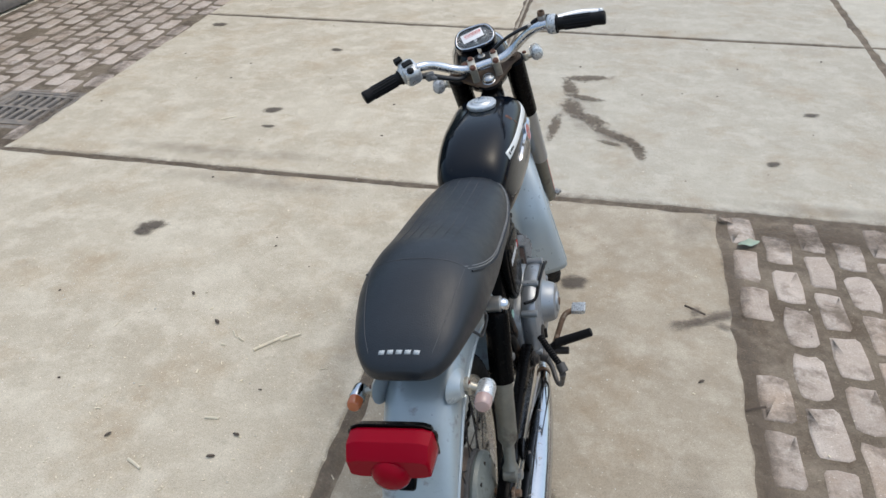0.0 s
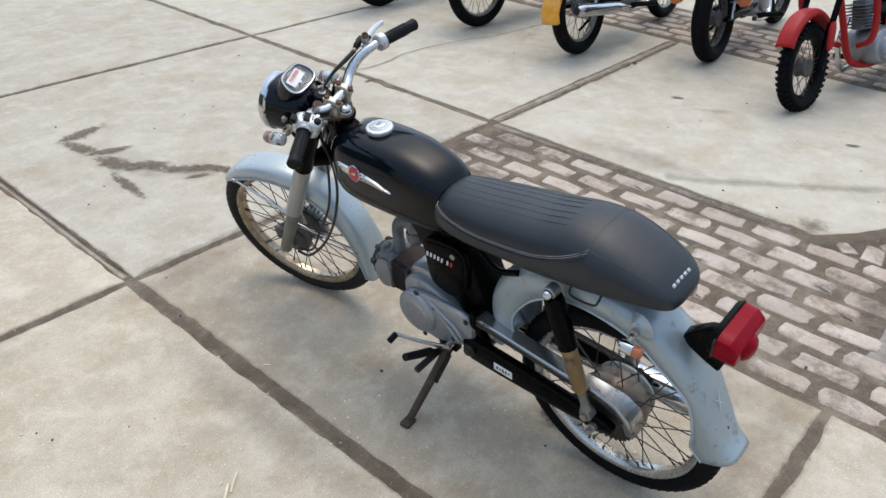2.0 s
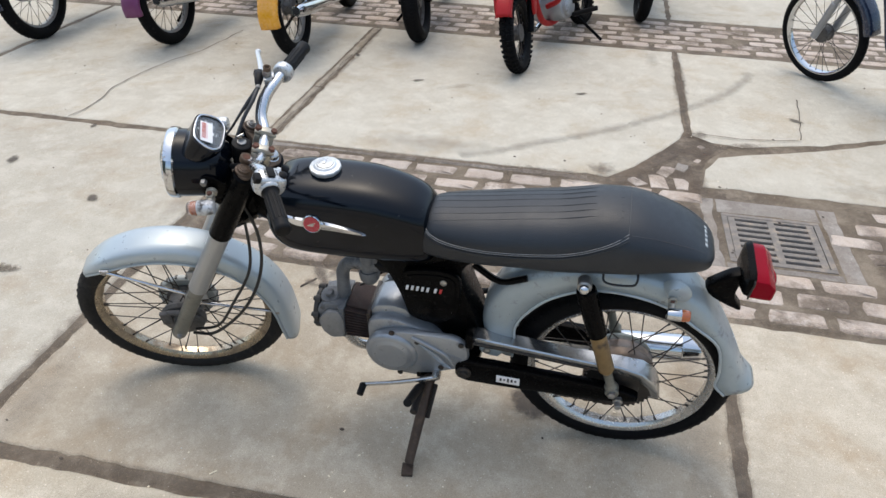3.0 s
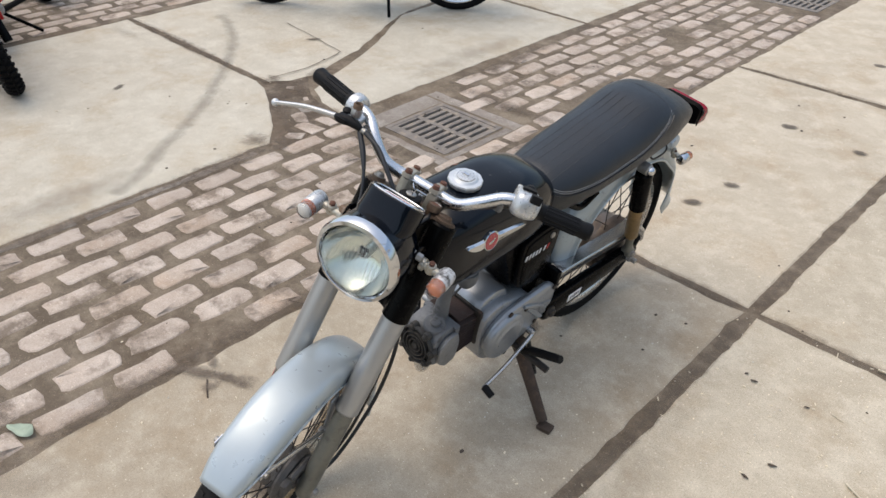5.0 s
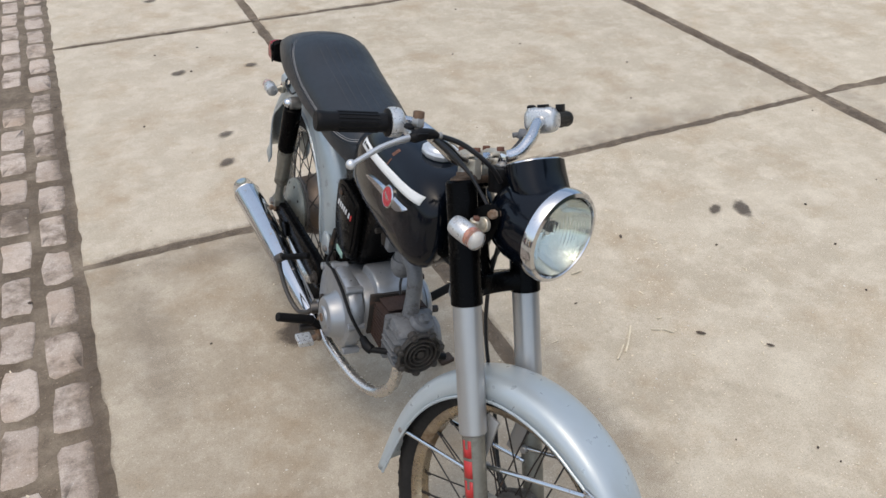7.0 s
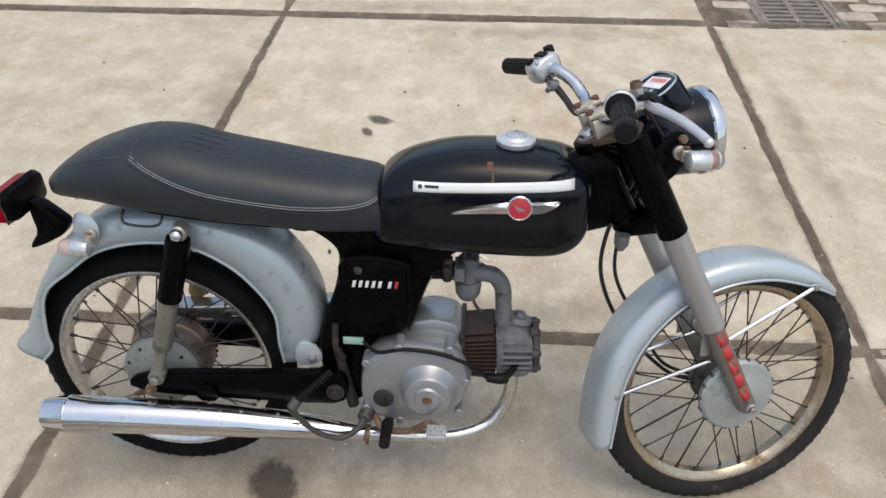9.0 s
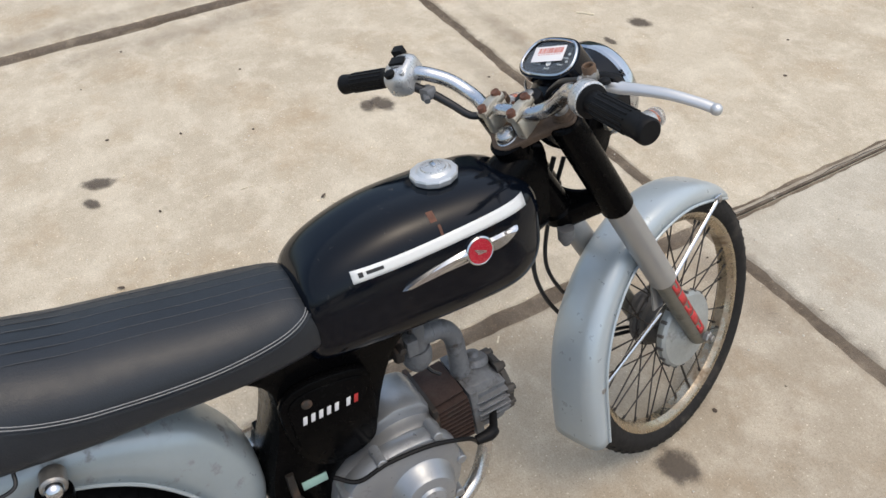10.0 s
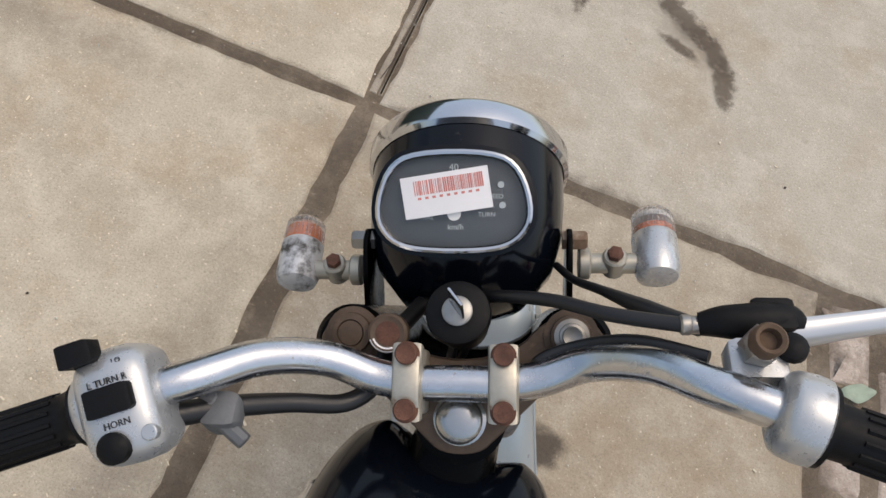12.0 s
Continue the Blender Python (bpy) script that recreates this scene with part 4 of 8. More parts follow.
def wheel(parent, name, c, R, t, rim_mat, basis=None, spokes=36, hub_r=0.05, hub_w=0.032, seg=72, knob=False, rubber=None):
    """A spoked wheel round x: rim, tyre, hub, spokes."""
    rr = R - 2 * t + 0.006
    m = (basis or Matrix()) @ Matrix.Translation(c)
    rim = part(name, lathe(bmesh.new(), (0, 0, 0), (1, 0, 0), [(-0.021, rr + 0.004), (-0.0205, rr + 0.011), (-0.018, rr + 0.011), (-0.015, rr + 0.001), (-0.008, rr - 0.006), (0.008, rr - 0.006),
               (0.015, rr + 0.001), (0.018, rr + 0.011), (0.0205, rr + 0.011), (0.021, rr + 0.004), (0.016, rr - 0.006), (0.009, rr - 0.012), (-0.009, rr - 0.012), (-0.016, rr - 0.006)], seg, closed=True),
               rim_mat, parent, basis=m)
    prof = []
    for k in range(28):
        th = 2 * math.pi * k / 28
        r = t * (1.0 if math.cos(th) < 0.35 or k % 2 == 0 or knob else 0.945)
        prof.append((1.02 * r * math.sin(th), R - t + r * math.cos(th) * (1.0 if math.cos(th) > 0 else 0.9)))
    tyre = part("tyre", lathe(bmesh.new(), (0, 0, 0), (1, 0, 0), prof, seg, closed=True), rubber or TYRE, rim, smooth=50)
    bm = bmesh.new()
    for k in range(64 if not knob else 40):
        a = 2 * math.pi * k / (64 if not knob else 40)
        for s in (-1, 1):
            rows = ((0.55, 0.004),) if not knob else ((0.35, 0.016), (0.9, 0.013))
            for off, l in rows:
                th = s * off
                mm = Matrix.Rotation(a + (0.05 if s > 0 else 0), 4, "X") @ pose(1.02 * t * math.sin(th), 0, R - t + t * math.cos(th), 0, math.degrees(th), 0)
                block(bm, (0, 0, -0.0010 if not knob else 0.004), (t * 0.55, l * (1.6 if not knob else 1), 0.003 if not knob else 0.012), mm, 0.0008)
    part("tread", bm, rubber or TYRE, rim, smooth=0)
    hub = part("hub", lathe(bmesh.new(), (-hub_w, 0, 0), (1, 0, 0), [(0, hub_r * 0.92), (0.004, hub_r), (0.010, hub_r), (0.014, hub_r * 0.86), (2 * hub_w - 0.014, hub_r * 0.86), (2 * hub_w - 0.010, hub_r), (2 * hub_w - 0.004, hub_r), (2 * hub_w, hub_r * 0.92)], 40), HUBDARK, rim)
    kinds = []
    for s in (-1, 1):
        for twist in (-1, 1):
            bm = bmesh.new()
            a2 = twist * 0.42
            rod(bm, (s * (hub_w - 0.007), 0, hub_r * 0.96), (s * 0.005, (rr - 0.008) * math.sin(a2), (rr - 0.008) * math.cos(a2)), 0.00155, seg=5, edge=0)
            rod(bm, (s * 0.0055, (rr - 0.020) * math.sin(a2) * 0.99, (rr - 0.020) * math.cos(a2)), (s * 0.005, (rr - 0.006) * math.sin(a2), (rr - 0.006) * math.cos(a2)), 0.0028, seg=6, edge=0)
            me = bpy.data.meshes.new("spoke")
            bm.to_mesh(me)
            bm.free()
            me.materials.append(DARKSTEEL)
            kinds.append(me)
    for k in range(spokes):
        ob = new("spoke", kinds[(k % 2) * 2 + (k // 2) % 2])
        ob.parent, ob.matrix_basis = rim, Matrix.Rotation(2 * math.pi * (k + 0.2) / spokes, 4, "X")
    return rim


# wheels
RA, FA = Vector((0, 0, 0.2715)), Vector((0.006, 1.153, 0.2690))
rear = wheel(bike, "rear_wheel", RA, 0.271, 0.0290, RIMCHROME, hub_r=0.080)
front = wheel(bike, "front_wheel", FA, 0.2745, 0.0290, RIMGOLD, STEER, hub_r=0.055, rubber=DUSTYTYRE)
bm = bmesh.new()
lathe(bm, (0.030, 0, 0), (1, 0, 0), [(0, 0.074), (0.006, 0.078), (0.014, 0.078), (0.020, 0.072), (0.022, 0.040), (0.028, 0.032), (0.030, 0.014)], 48)
part("brake_plate", bm, DISCA, front, "grey painted brake plate with studs")
bm = bmesh.new()
for k in range(18):
    a = 2 * math.pi * k / 18
    rod(bm, (0.034, 0.077 * math.cos(a), 0.077 * math.sin(a)), (0.046, 0.077 * math.cos(a), 0.077 * math.sin(a)), 0.0038, seg=6)
part_each("plate_stud", bm, HUBDARK, front)
bm = bmesh.new()
lathe(bm, (-0.030, 0, 0), (-1, 0, 0), [(0, 0.058), (0.006, 0.060), (0.016, 0.056), (0.020, 0.030), (0.028, 0.022)], 40)
tube(bm, [(-0.050, -0.045, 0.010), (-0.055, -0.02, 0.040), (-0.055, 0.03, 0.046)], [0.007, 0.010, 0.006], 8, 4)
block(bm, (-0.052, 0.036, 0.02), (0.014, 0.03, 0.045), edge=0.004)
part("brake_drum", bm, HUBDARK, front, "grimy front brake drum plate")
part("axle", rod(bmesh.new(), (-0.105, 0, 0), (0.105, 0, 0), 0.0065, seg=10), STEEL, front)
bm = bmesh.new()
for s in (-1, 1):
    lathe(bm, (s * 0.088, 0, 0), (s, 0, 0), [(0, 0.011), (0.008, 0.011), (0.010, 0.009)], 6)
part_each("axle_nut", bm, STEEL, front)
bm = bmesh.new()
lathe(bm, (0.030, 0, 0), (1, 0, 0), [(0, 0.074), (0.008, 0.079), (0.016, 0.077), (0.022, 0.066), (0.026, 0.034), (0.034, 0.020)], 44)
part("brake_plate", bm, REARPLATE, rear, "pale grey rear brake plate with bolts")
for k in range(9):
    a = 2 * math.pi * k / 9
    part("plate_bolt", rod(bmesh.new(), (0.036, 0.067 * math.cos(a), 0.067 * math.sin(a)), (0.053, 0.065 * math.cos(a), 0.065 * math.sin(a)), 0.0045, seg=6), DARKSTEEL, rear)
bm = bmesh.new()
tube(bm, [(0.060, 0.005, -0.02), (0.068, -0.03, -0.035), (0.068, -0.055, -0.045)], [0.008, 0.007, 0.005], 8, 4)
rod(bm, (0.06, 0, 0), (0.115, 0, 0), 0.0075, seg=8)
lathe(bm, (0.092, 0, 0), (1, 0, 0), [(0, 0.012), (0.010, 0.012), (0.012, 0.009)], 6)
part("brake_arm", bm, RUSTY, rear)
bm = bmesh.new()
lathe(bm, (-0.044, 0, 0), (-1, 0, 0), [(0, 0.030), (0.001, 0.080), (0.007, 0.080), (0.009, 0.05), (0.014, 0.045), (0.018, 0.02)], 60)
for k in range(38):
    a = 2 * math.pi * k / 38
    block(bm, (-0.0475, 0.083 * math.cos(a), 0.083 * math.sin(a)), (0.006, 0.007, 0.007), edge=0.001)
part("sprocket", bm, DARKSTEEL, rear, "greasy dark rear sprocket")
part("brake_drum", lathe(bmesh.new(), (0.026, 0, 0), (-1, 0, 0), [(0, 0.060), (0.004, 0.080), (0.030, 0.083), (0.034, 0.087), (0.058, 0.088), (0.063, 0.086), (0.066, 0.074), (0.067, 0.03)], 56), DRUM, rear, "brushed brown-grey rear brake drum")
bm = bmesh.new()
rod(bm, (-0.125, 0, 0), (-0.03, 0, 0), 0.0075, seg=8)
lathe(bm, (-0.098, 0, 0), (-1, 0, 0), [(0, 0.012), (0.010, 0.012), (0.012, 0.009)], 6)
part("axle_bolt", bm, STEEL, rear)

# chain: two runs of links between sprocket and engine
bm = bmesh.new()
for z0, z1 in ((0.083, 0.050), (-0.083, -0.060)):
    for k in range(34):
        f = k / 33
        y, z = 0.01 + 0.40 * f, RA.z + z0 + (z1 - z0 + 0.03) * f - 0.010 * math.sin(math.pi * f)
        block(bm, (-0.0475, y, z), (0.010 if k % 2 else 0.006, 0.0125, 0.0085), edge=0.002)
part_each("chain_link", bm, DARKSTEEL, bike)

# frame: pressed backbone, neck, centre body
bm = bmesh.new()
spine = softened([(0.27, 0.655), (0.335, 0.618), (0.382, 0.585), (0.386, 0.55), (0.374, 0.49), (0.345, 0.415), (0.330, 0.34), (0.345, 0.25), (0.40, 0.215), (0.435, 0.25), (0.425, 0.37),
                  (0.520, 0.405), (0.545, 0.50), (0.585, 0.575), (0.66, 0.605), (0.66, 0.65), (0.44, 0.665)], 2)
plate(bm, spine, -0.052, 0.056, 0.014)
part("frame", bm, SATIN, bike, "black pressed-steel frame body")
bm = bmesh.new()
skin(bm, [oval(y, a, z, h, h, 3, 24, 3) for y, a, z, h in ((0.60, 0.045, 0.635, 0.04), (0.72, 0.042, 0.655, 0.055), (0.80, 0.036, 0.69, 0.075), (0.84, 0.030, 0.70, 0.085), (0.875, 0.024, 0.70, 0.075))])
part("neck_gusset", bm, SATIN, bike)
bm = bmesh.new()
neck0, neck1 = STEM - AXIS * 0.012, STEM - AXIS * 0.205
lathe(bm, neck1, AXIS, [(0, 0.020), (0.003, 0.029), (0.020, 0.029), (0.024, 0.025), (0.10, 0.024), (0.168, 0.025), (0.172, 0.030), (0.186, 0.030), (0.190, 0.020)], 28)
part("steering_head", bm, SATIN, bike)
for side, lab in ((1, "black side cover with a raised rim"), (-1, "black side cover with a bolt")):
    x = 0.056 if side > 0 else -0.052
    top = softened([(0.388, 0.585), (0.515, 0.575), (0.527, 0.545), (0.520, 0.44), (0.50, 0.415), (0.44, 0.405), (0.398, 0.44), (0.385, 0.50)], 2)
    bm = bmesh.new()
    plate(bm, top, x, x + side * 0.016, 0.005)
    plate(bm, inset(top, 0.011), x + side * 0.012, x + side * 0.0195, 0.003)
    cover = part("side_cover", bm, SATIN, bike, lab)
    part("cover_screw", lathe(bmesh.new(), (x + side * 0.018, 0.425, 0.552), (side, 0, 0), [(0, 0.008), (0.004, 0.008), (0.006, 0.004)], 14), DARKSTEEL if side > 0 else STEEL, cover)
    for k in range(7):
        bm = bmesh.new()
        y0 = (0.412 + 0.0120 * k + (0.006 if k > 4 else 0)) if side > 0 else (0.515 - 0.0120 * k - (0.006 if k > 4 else 0))
        l = 0.0062 * side
        plate(bm, [(y0, 0.516), (y0 + l, 0.5165), (y0 + l + 0.003 * side, 0.5305), (y0 + 0.003 * side, 0.530)], x + side * 0.019, x + side * 0.0205, 0.0002)
        part("badge_mark", bm, REDINK if k == 6 else WHITEINK, cover)
bm = bmesh.new()
plate(bm, rect(0.385, 0.425, 0.372, 0.388), 0.055, 0.0585, 0.0006)
part("sticker", bm, MINT, bike, "pale green worn sticker")
bm = bmesh.new()
rod(bm, (0.066, 0.40, 0.225), (0.055, 0.372, 0.36), 0.012, 0.009, 10)
tube(bm, [(0.062, 0.385, 0.34), (0.066, 0.372, 0.37), (0.058, 0.372, 0.42)], 0.0065, 8, 4)
part("brake_switch", bm, DARKSTEEL, bike)
bm = bmesh.new()
tube(bm, [(-0.05, 0.36, 0.60), (-0.055, 0.30, 0.565), (-0.055, 0.24, 0.585)], 0.008, 8, 4)
part("frame_strut", bm, SATIN, bike)

# tank
TANK = [(0.446, 0.046, 0.648, 0.030, 0.040), (0.456, 0.064, 0.652, 0.047, 0.058), (0.475, 0.078, 0.662, 0.068, 0.072), (0.52, 0.089, 0.673, 0.082, 0.084), (0.60, 0.096, 0.681, 0.093, 0.094),
        (0.70, 0.0975, 0.682, 0.094, 0.098), (0.765, 0.095, 0.682, 0.090, 0.097), (0.802, 0.086, 0.682, 0.080, 0.088), (0.825, 0.072, 0.684, 0.064, 0.068), (0.838, 0.046, 0.688, 0.038, 0.042)]
TANKF = fine([(y, 0.955 * a, m, t, b) for y, a, m, t, b in TANK], 5)
bm = bmesh.new()
skin(bm, [oval(y, a, m, t, b, 3.0, 72, 4.2) for y, a, m, t, b in TANKF])
for v in bm.verts:
    if v.co.y > 0.775 and abs(v.co.x) < 0.052:
        v.co.y -= 0.024 * (1 - (v.co.x / 0.052) ** 2) ** 1.5 * min(1, (v.co.y - 0.775) / 0.05)
tank = part("fuel_tank", bm, GLOSS, bike, "gloss black fuel tank with a few scratches", smooth=60)

def tank_x(y, z):
    """Half the tank's width at a length and a height."""
    ys = [r[0] for r in TANKF]
    a, mid, top, bot = (np.interp(y, ys, [r[k] for r in TANKF]) for k in (1, 2, 3, 4))
    s = (z - mid) / (top if z > mid else bot)
    e = 3.0 if z > mid else 4.2
    return a * max(0.0, 1 - min(1.0, abs(s)) ** e) ** (1 / e)


def tank_z(y):
    ys = [r[0] for r in TANKF]
    return np.interp(y, ys, [r[2] + r[3] for r in TANKF])


# filler cap, tape, emblems
zc = tank_z(0.70)
CAPMETAL = mat("worn_cap_metal", (0.60, 0.62, 0.63), 0.38, 0.55, 0.08, 30, rvar=0.12, bump=0.06, dirt=((0.28, 0.28, 0.27), 0.14, 60, 0.5))
cap = part("filler_cap", lathe(bmesh.new(), (0, 0.700, zc - 0.004), (0, 0, 1), [(0, 0.028), (0.006, 0.034), (0.013, 0.0355), (0.016, 0.034), (0.017, 0.026), (0.0205, 0.022), (0.0215, 0.014), (0.020, 0.010)], 12), CAPMETAL, bike, "worn satin aluminium filler cap with lobes", smooth=25)
part("cap_boss", lathe(bmesh.new(), (0, 0.700, zc + 0.014), (0, 0, 1), [(0, 0.020), (0.005, 0.018), (0.0065, 0.010)], 24), SWITCH, cap)
part("cap_tab", block(bmesh.new(), (0, 0.700, zc + 0.0215), (0.014, 0.005, 0.004), edge=0.0015), CHROME, cap)


def on_tank(side, pts, lift=0.0006):
    return [Vector((side * (tank_x(y, z) + lift), y, z)) for y, z in pts]


def strip_on_tank(bm, side, y0, z0, y1, z1, w, n=24, lift=0.0008):
    rows = []
    for k in range(n + 1):
        f = k / n
        y, z = y0 + (y1 - y0) * f, z0 + (z1 - z0) * f
        rows.append([bm.verts.new(q) for q in on_tank(side, [(y, z + w * (j / 3 - 0.5)) for j in range(4)], lift)])
    for a, b in zip(rows, rows[1:]):
        for j in range(3):
            bm.faces.new((a[j], a[j + 1], b[j + 1], b[j]))


bm = bmesh.new()
strip_on_tank(bm, 1, 0.528, 0.7255, 0.799, 0.7375, 0.0165)
tape = thick(part("tape", bm, WHITE, bike, "strip of white tape"), 0.0006)
bm = bmesh.new()
strip_on_tank(bm, 1, 0.548, 0.728, 0.572, 0.7288, 0.0045, 8, 0.0018)
part("tape_print", bm, INK, tape)
bm = bmesh.new()
strip_on_tank(bm, 1, 0.537, 0.727, 0.5435, 0.7272, 0.0065, 4, 0.0018)
part("tape_mark", bm, INK, tape)
bm = bmesh.new()
for y, z, l, w in ((0.662, 0.742, 0.004, 0.022), (0.657, 0.762, 0.010, 0.010)):
    strip_on_tank(bm, 1, y - l / 2, z, y + l / 2, z, w, 4, 0.0006)
part("rust_scratch", bm, BOLT, tank, "rusty paint chip")
for side in (1, -1):
    yc, z0 = 0.709, 0.699
    wing_f = [(yc + 0.010, z0 + 0.010), (yc + 0.030, z0 + 0.010), (yc + 0.070, z0 + 0.0125), (yc + 0.060, z0 + 0.002), (yc + 0.045, z0 - 0.008), (yc + 0.030, z0 - 0.012), (yc + 0.010, z0 - 0.011)]
    wing_b = [(yc - 0.010, z0 - 0.011), (yc - 0.040, z0 - 0.011), (yc - 0.080, z0 - 0.0135), (yc - 0.122, z0 - 0.019), (yc - 0.112, z0 - 0.010), (yc - 0.080, z0 - 0.001), (yc - 0.045, z0 + 0.005), (yc - 0.010, z0 + 0.010)]
    first = None
    for name, wing in (("emblem_wing", wing_b), ("emblem_wing", wing_f)):
        bm = bmesh.new()
        out = softened(wing, 1, 0.2)
        cy, cz = sum(q[0] for q in out) / len(out), sum(q[1] for q in out) / len(out)
        lo = [bm.verts.new(q) for q in on_tank(side, out, 0.0)]
        hi = [bm.verts.new(q) for q in on_tank(side, [(y + (cy - y) * 0.10, z + (cz - z) * 0.25) for y, z in out], 0.0055)]
        for i in range(len(out)):
            bm.faces.new((lo[i], lo[(i + 1) % len(out)], hi[(i + 1) % len(out)], hi[i]))
        bm.faces.new(hi)
        ob = part(name, bm, CHROME, first or bike, "" if first else "chrome wing emblem with a red roundel", smooth=60)
        first = first or ob
    xc = tank_x(yc, z0)
    tilt = (side, 0, 0.16)
    part("emblem_ring", lathe(bmesh.new(), (side * (xc - 0.001), yc, z0), tilt, [(0, 0.0215), (0.006, 0.0215), (0.0075, 0.0195), (0.0065, 0.018)], 36), CHROME, first)
    part("roundel", lathe(bmesh.new(), (side * (xc + 0.003), yc, z0), tilt, [(0, 0.0182), (0.0034, 0.0182), (0.0038, 0.010)], 36), REDENAMEL, first, "red enamel roundel")
    bm = bmesh.new()
    d = Vector(tilt).normalized() * 0.0072
    for k in range(4):
        plate(bm, [(yc - 0.009 + 0.002 * k, z0 + 0.006 - 0.0036 * k), (yc + 0.009, z0 - 0.002 - 0.0022 * k), (yc + 0.009, z0 - 0.0035 - 0.0022 * k), (yc - 0.009 + 0.002 * k, z0 + 0.004 - 0.0036 * k)], -0.0003, 0.0003, 0.0001, Matrix.Translation((side * xc + d.x, 0, d.z)))
    part("roundel_mark", bm, CHROME, first)

# seat
SEAT = [(0.486, 0.0485, 0.652, 0.032, 0.022), (0.48, 0.0640, 0.654, 0.046, 0.03), (0.455, 0.0786, 0.66, 0.058, 0.038), (0.4, 0.0921, 0.665, 0.062, 0.04), (0.33, 0.0999, 0.671, 0.067, 0.04), (0.26, 0.1025, 0.679, 0.072, 0.042), (0.18, 0.1062, 0.688, 0.076, 0.046),
        (0.1, 0.1072, 0.7, 0.083, 0.048), (0.03, 0.1072, 0.708, 0.073, 0.046), (-0.033, 0.0968, 0.711, 0.051, 0.042), (-0.083, 0.0846, 0.707, 0.033, 0.036), (-0.112, 0.0705, 0.7, 0.021, 0.03), (-0.128, 0.0545, 0.694, 0.014, 0.022), (-0.136, 0.0338, 0.691, 0.006, 0.01)]
SEATF = fine(SEAT, 5)
seat = part("seat", skin(bm := bmesh.new(), [oval(y, a, m, t, b, 2.4, 56, 4.0) for y, a, m, t, b in SEATF]) and bm, VINYL, bike, "padded black vinyl seat with a raised tail", smooth=70)


def seat_at(y):
    ys = [r[0] for r in SEATF][::-1]
    return [np.interp(y, ys, [r[k] for r in SEATF][::-1]) for k in (1, 2, 3, 4)]


def seat_x(y, z):
    a, mid, top, bot = seat_at(y)
    s, e = ((z - mid) / top, 2.4) if z > mid else ((mid - z) / bot, 4.0)
    return a * max(0.0, 1 - min(1.0, s) ** e) ** (1 / e)


def seat_z(x, y):
    a, mid, top, bot = seat_at(y)
    return mid + top * max(0.0, 1 - min(1, abs(x) / a) ** 2.4) ** (1 / 2.4)


DARKTHREAD = mat("charcoal_thread", (0.085, 0.085, 0.088), 0.8, 0, 0.2, 200)


PLEAT = mat("worn_pleat_thread", (0.050, 0.053, 0.057), 0.7, 0, 0.3, 90)


def seam(pts, r=0.0011, name="stitching", material=None, n=5):
    bm = bmesh.new()
    tube(bm, pts, r, 5, n)
    return part(name, bm, material or THREAD, seat, smooth=60)


for side in (1, -1):
    line = [(0.045, 0.760), (0.075, 0.744), (0.12, 0.723), (0.17, 0.706), (0.22, 0.696), (0.28, 0.6870), (0.34, 0.682), (0.40, 0.681), (0.44, 0.684), (0.464, 0.692), (0.476, 0.700)]
    for dz in (0.0, 0.0042):
        seam([(side * (seat_x(y, z + dz) + 0.0003), y, z + dz) for y, z in line], 0.0007)
    seam([(side * (seat_x(y, z - 0.0055) + 0.0008), y, z - 0.0055) for y, z in line], 0.0022, "piping", VINYL)
    seam([(side * x, y, seat_z(x, y) + 0.0004) for x, y in ((0.082, 0.040), (0.078, 0.0), (0.071, -0.044), (0.062, -0.084), (0.052, -0.113))], 0.0005, "stitching", DARKTHREAD)
    for x in (0.012, 0.031, 0.049):
        seam([(side * x, y, seat_z(x, y) + 0.0001) for y in (0.06, 0.12, 0.19, 0.26, 0.33, 0.40, 0.45, 0.472)], 0.0006, "pleat", PLEAT)
seam([(x, 0.046, seat_z(x, 0.046) + 0.0003) for x in (-0.082, -0.06, -0.03, 0, 0.03, 0.06, 0.082)], 0.0005, "stitching", DARKTHREAD)
for k in range(5):
    x = -0.0285 + 0.0142 * k
    bm = bmesh.new()
    q = [bm.verts.new((x + dx, y, seat_z(x + dx, y) + 0.0008)) for dx, y in ((-0.0042, -0.1125), (0.0056, -0.1125), (0.0042, -0.1180), (-0.0054, -0.1180))]
    bm.faces.new(q)
    thick(part("seat_mark", bm, GREYINK, seat), 0.0006)
bm = bmesh.new()
plate(bm, softened([(0.44, 0.622), (0.44, 0.640), (-0.02, 0.685), (-0.08, 0.694), (-0.09, 0.684), (0.10, 0.640)], 1, 0.2), -0.075, 0.075, 0.006)
part("seat_base", bm, SATIN, bike)
bm = bmesh.new()
for s in (-1, 1):
    tube(bm, [(s * 0.080, 0.082, 0.652), (s * 0.092, 0.078, 0.640), (s * 0.094, 0.055, 0.636), (s * 0.094, 0.020, 0.640), (s * 0.090, 0.012, 0.650), (s * 0.078, 0.012, 0.660)], 0.0026, 8, 5)
part_each("helmet_hook", bm, CABLE, bike)

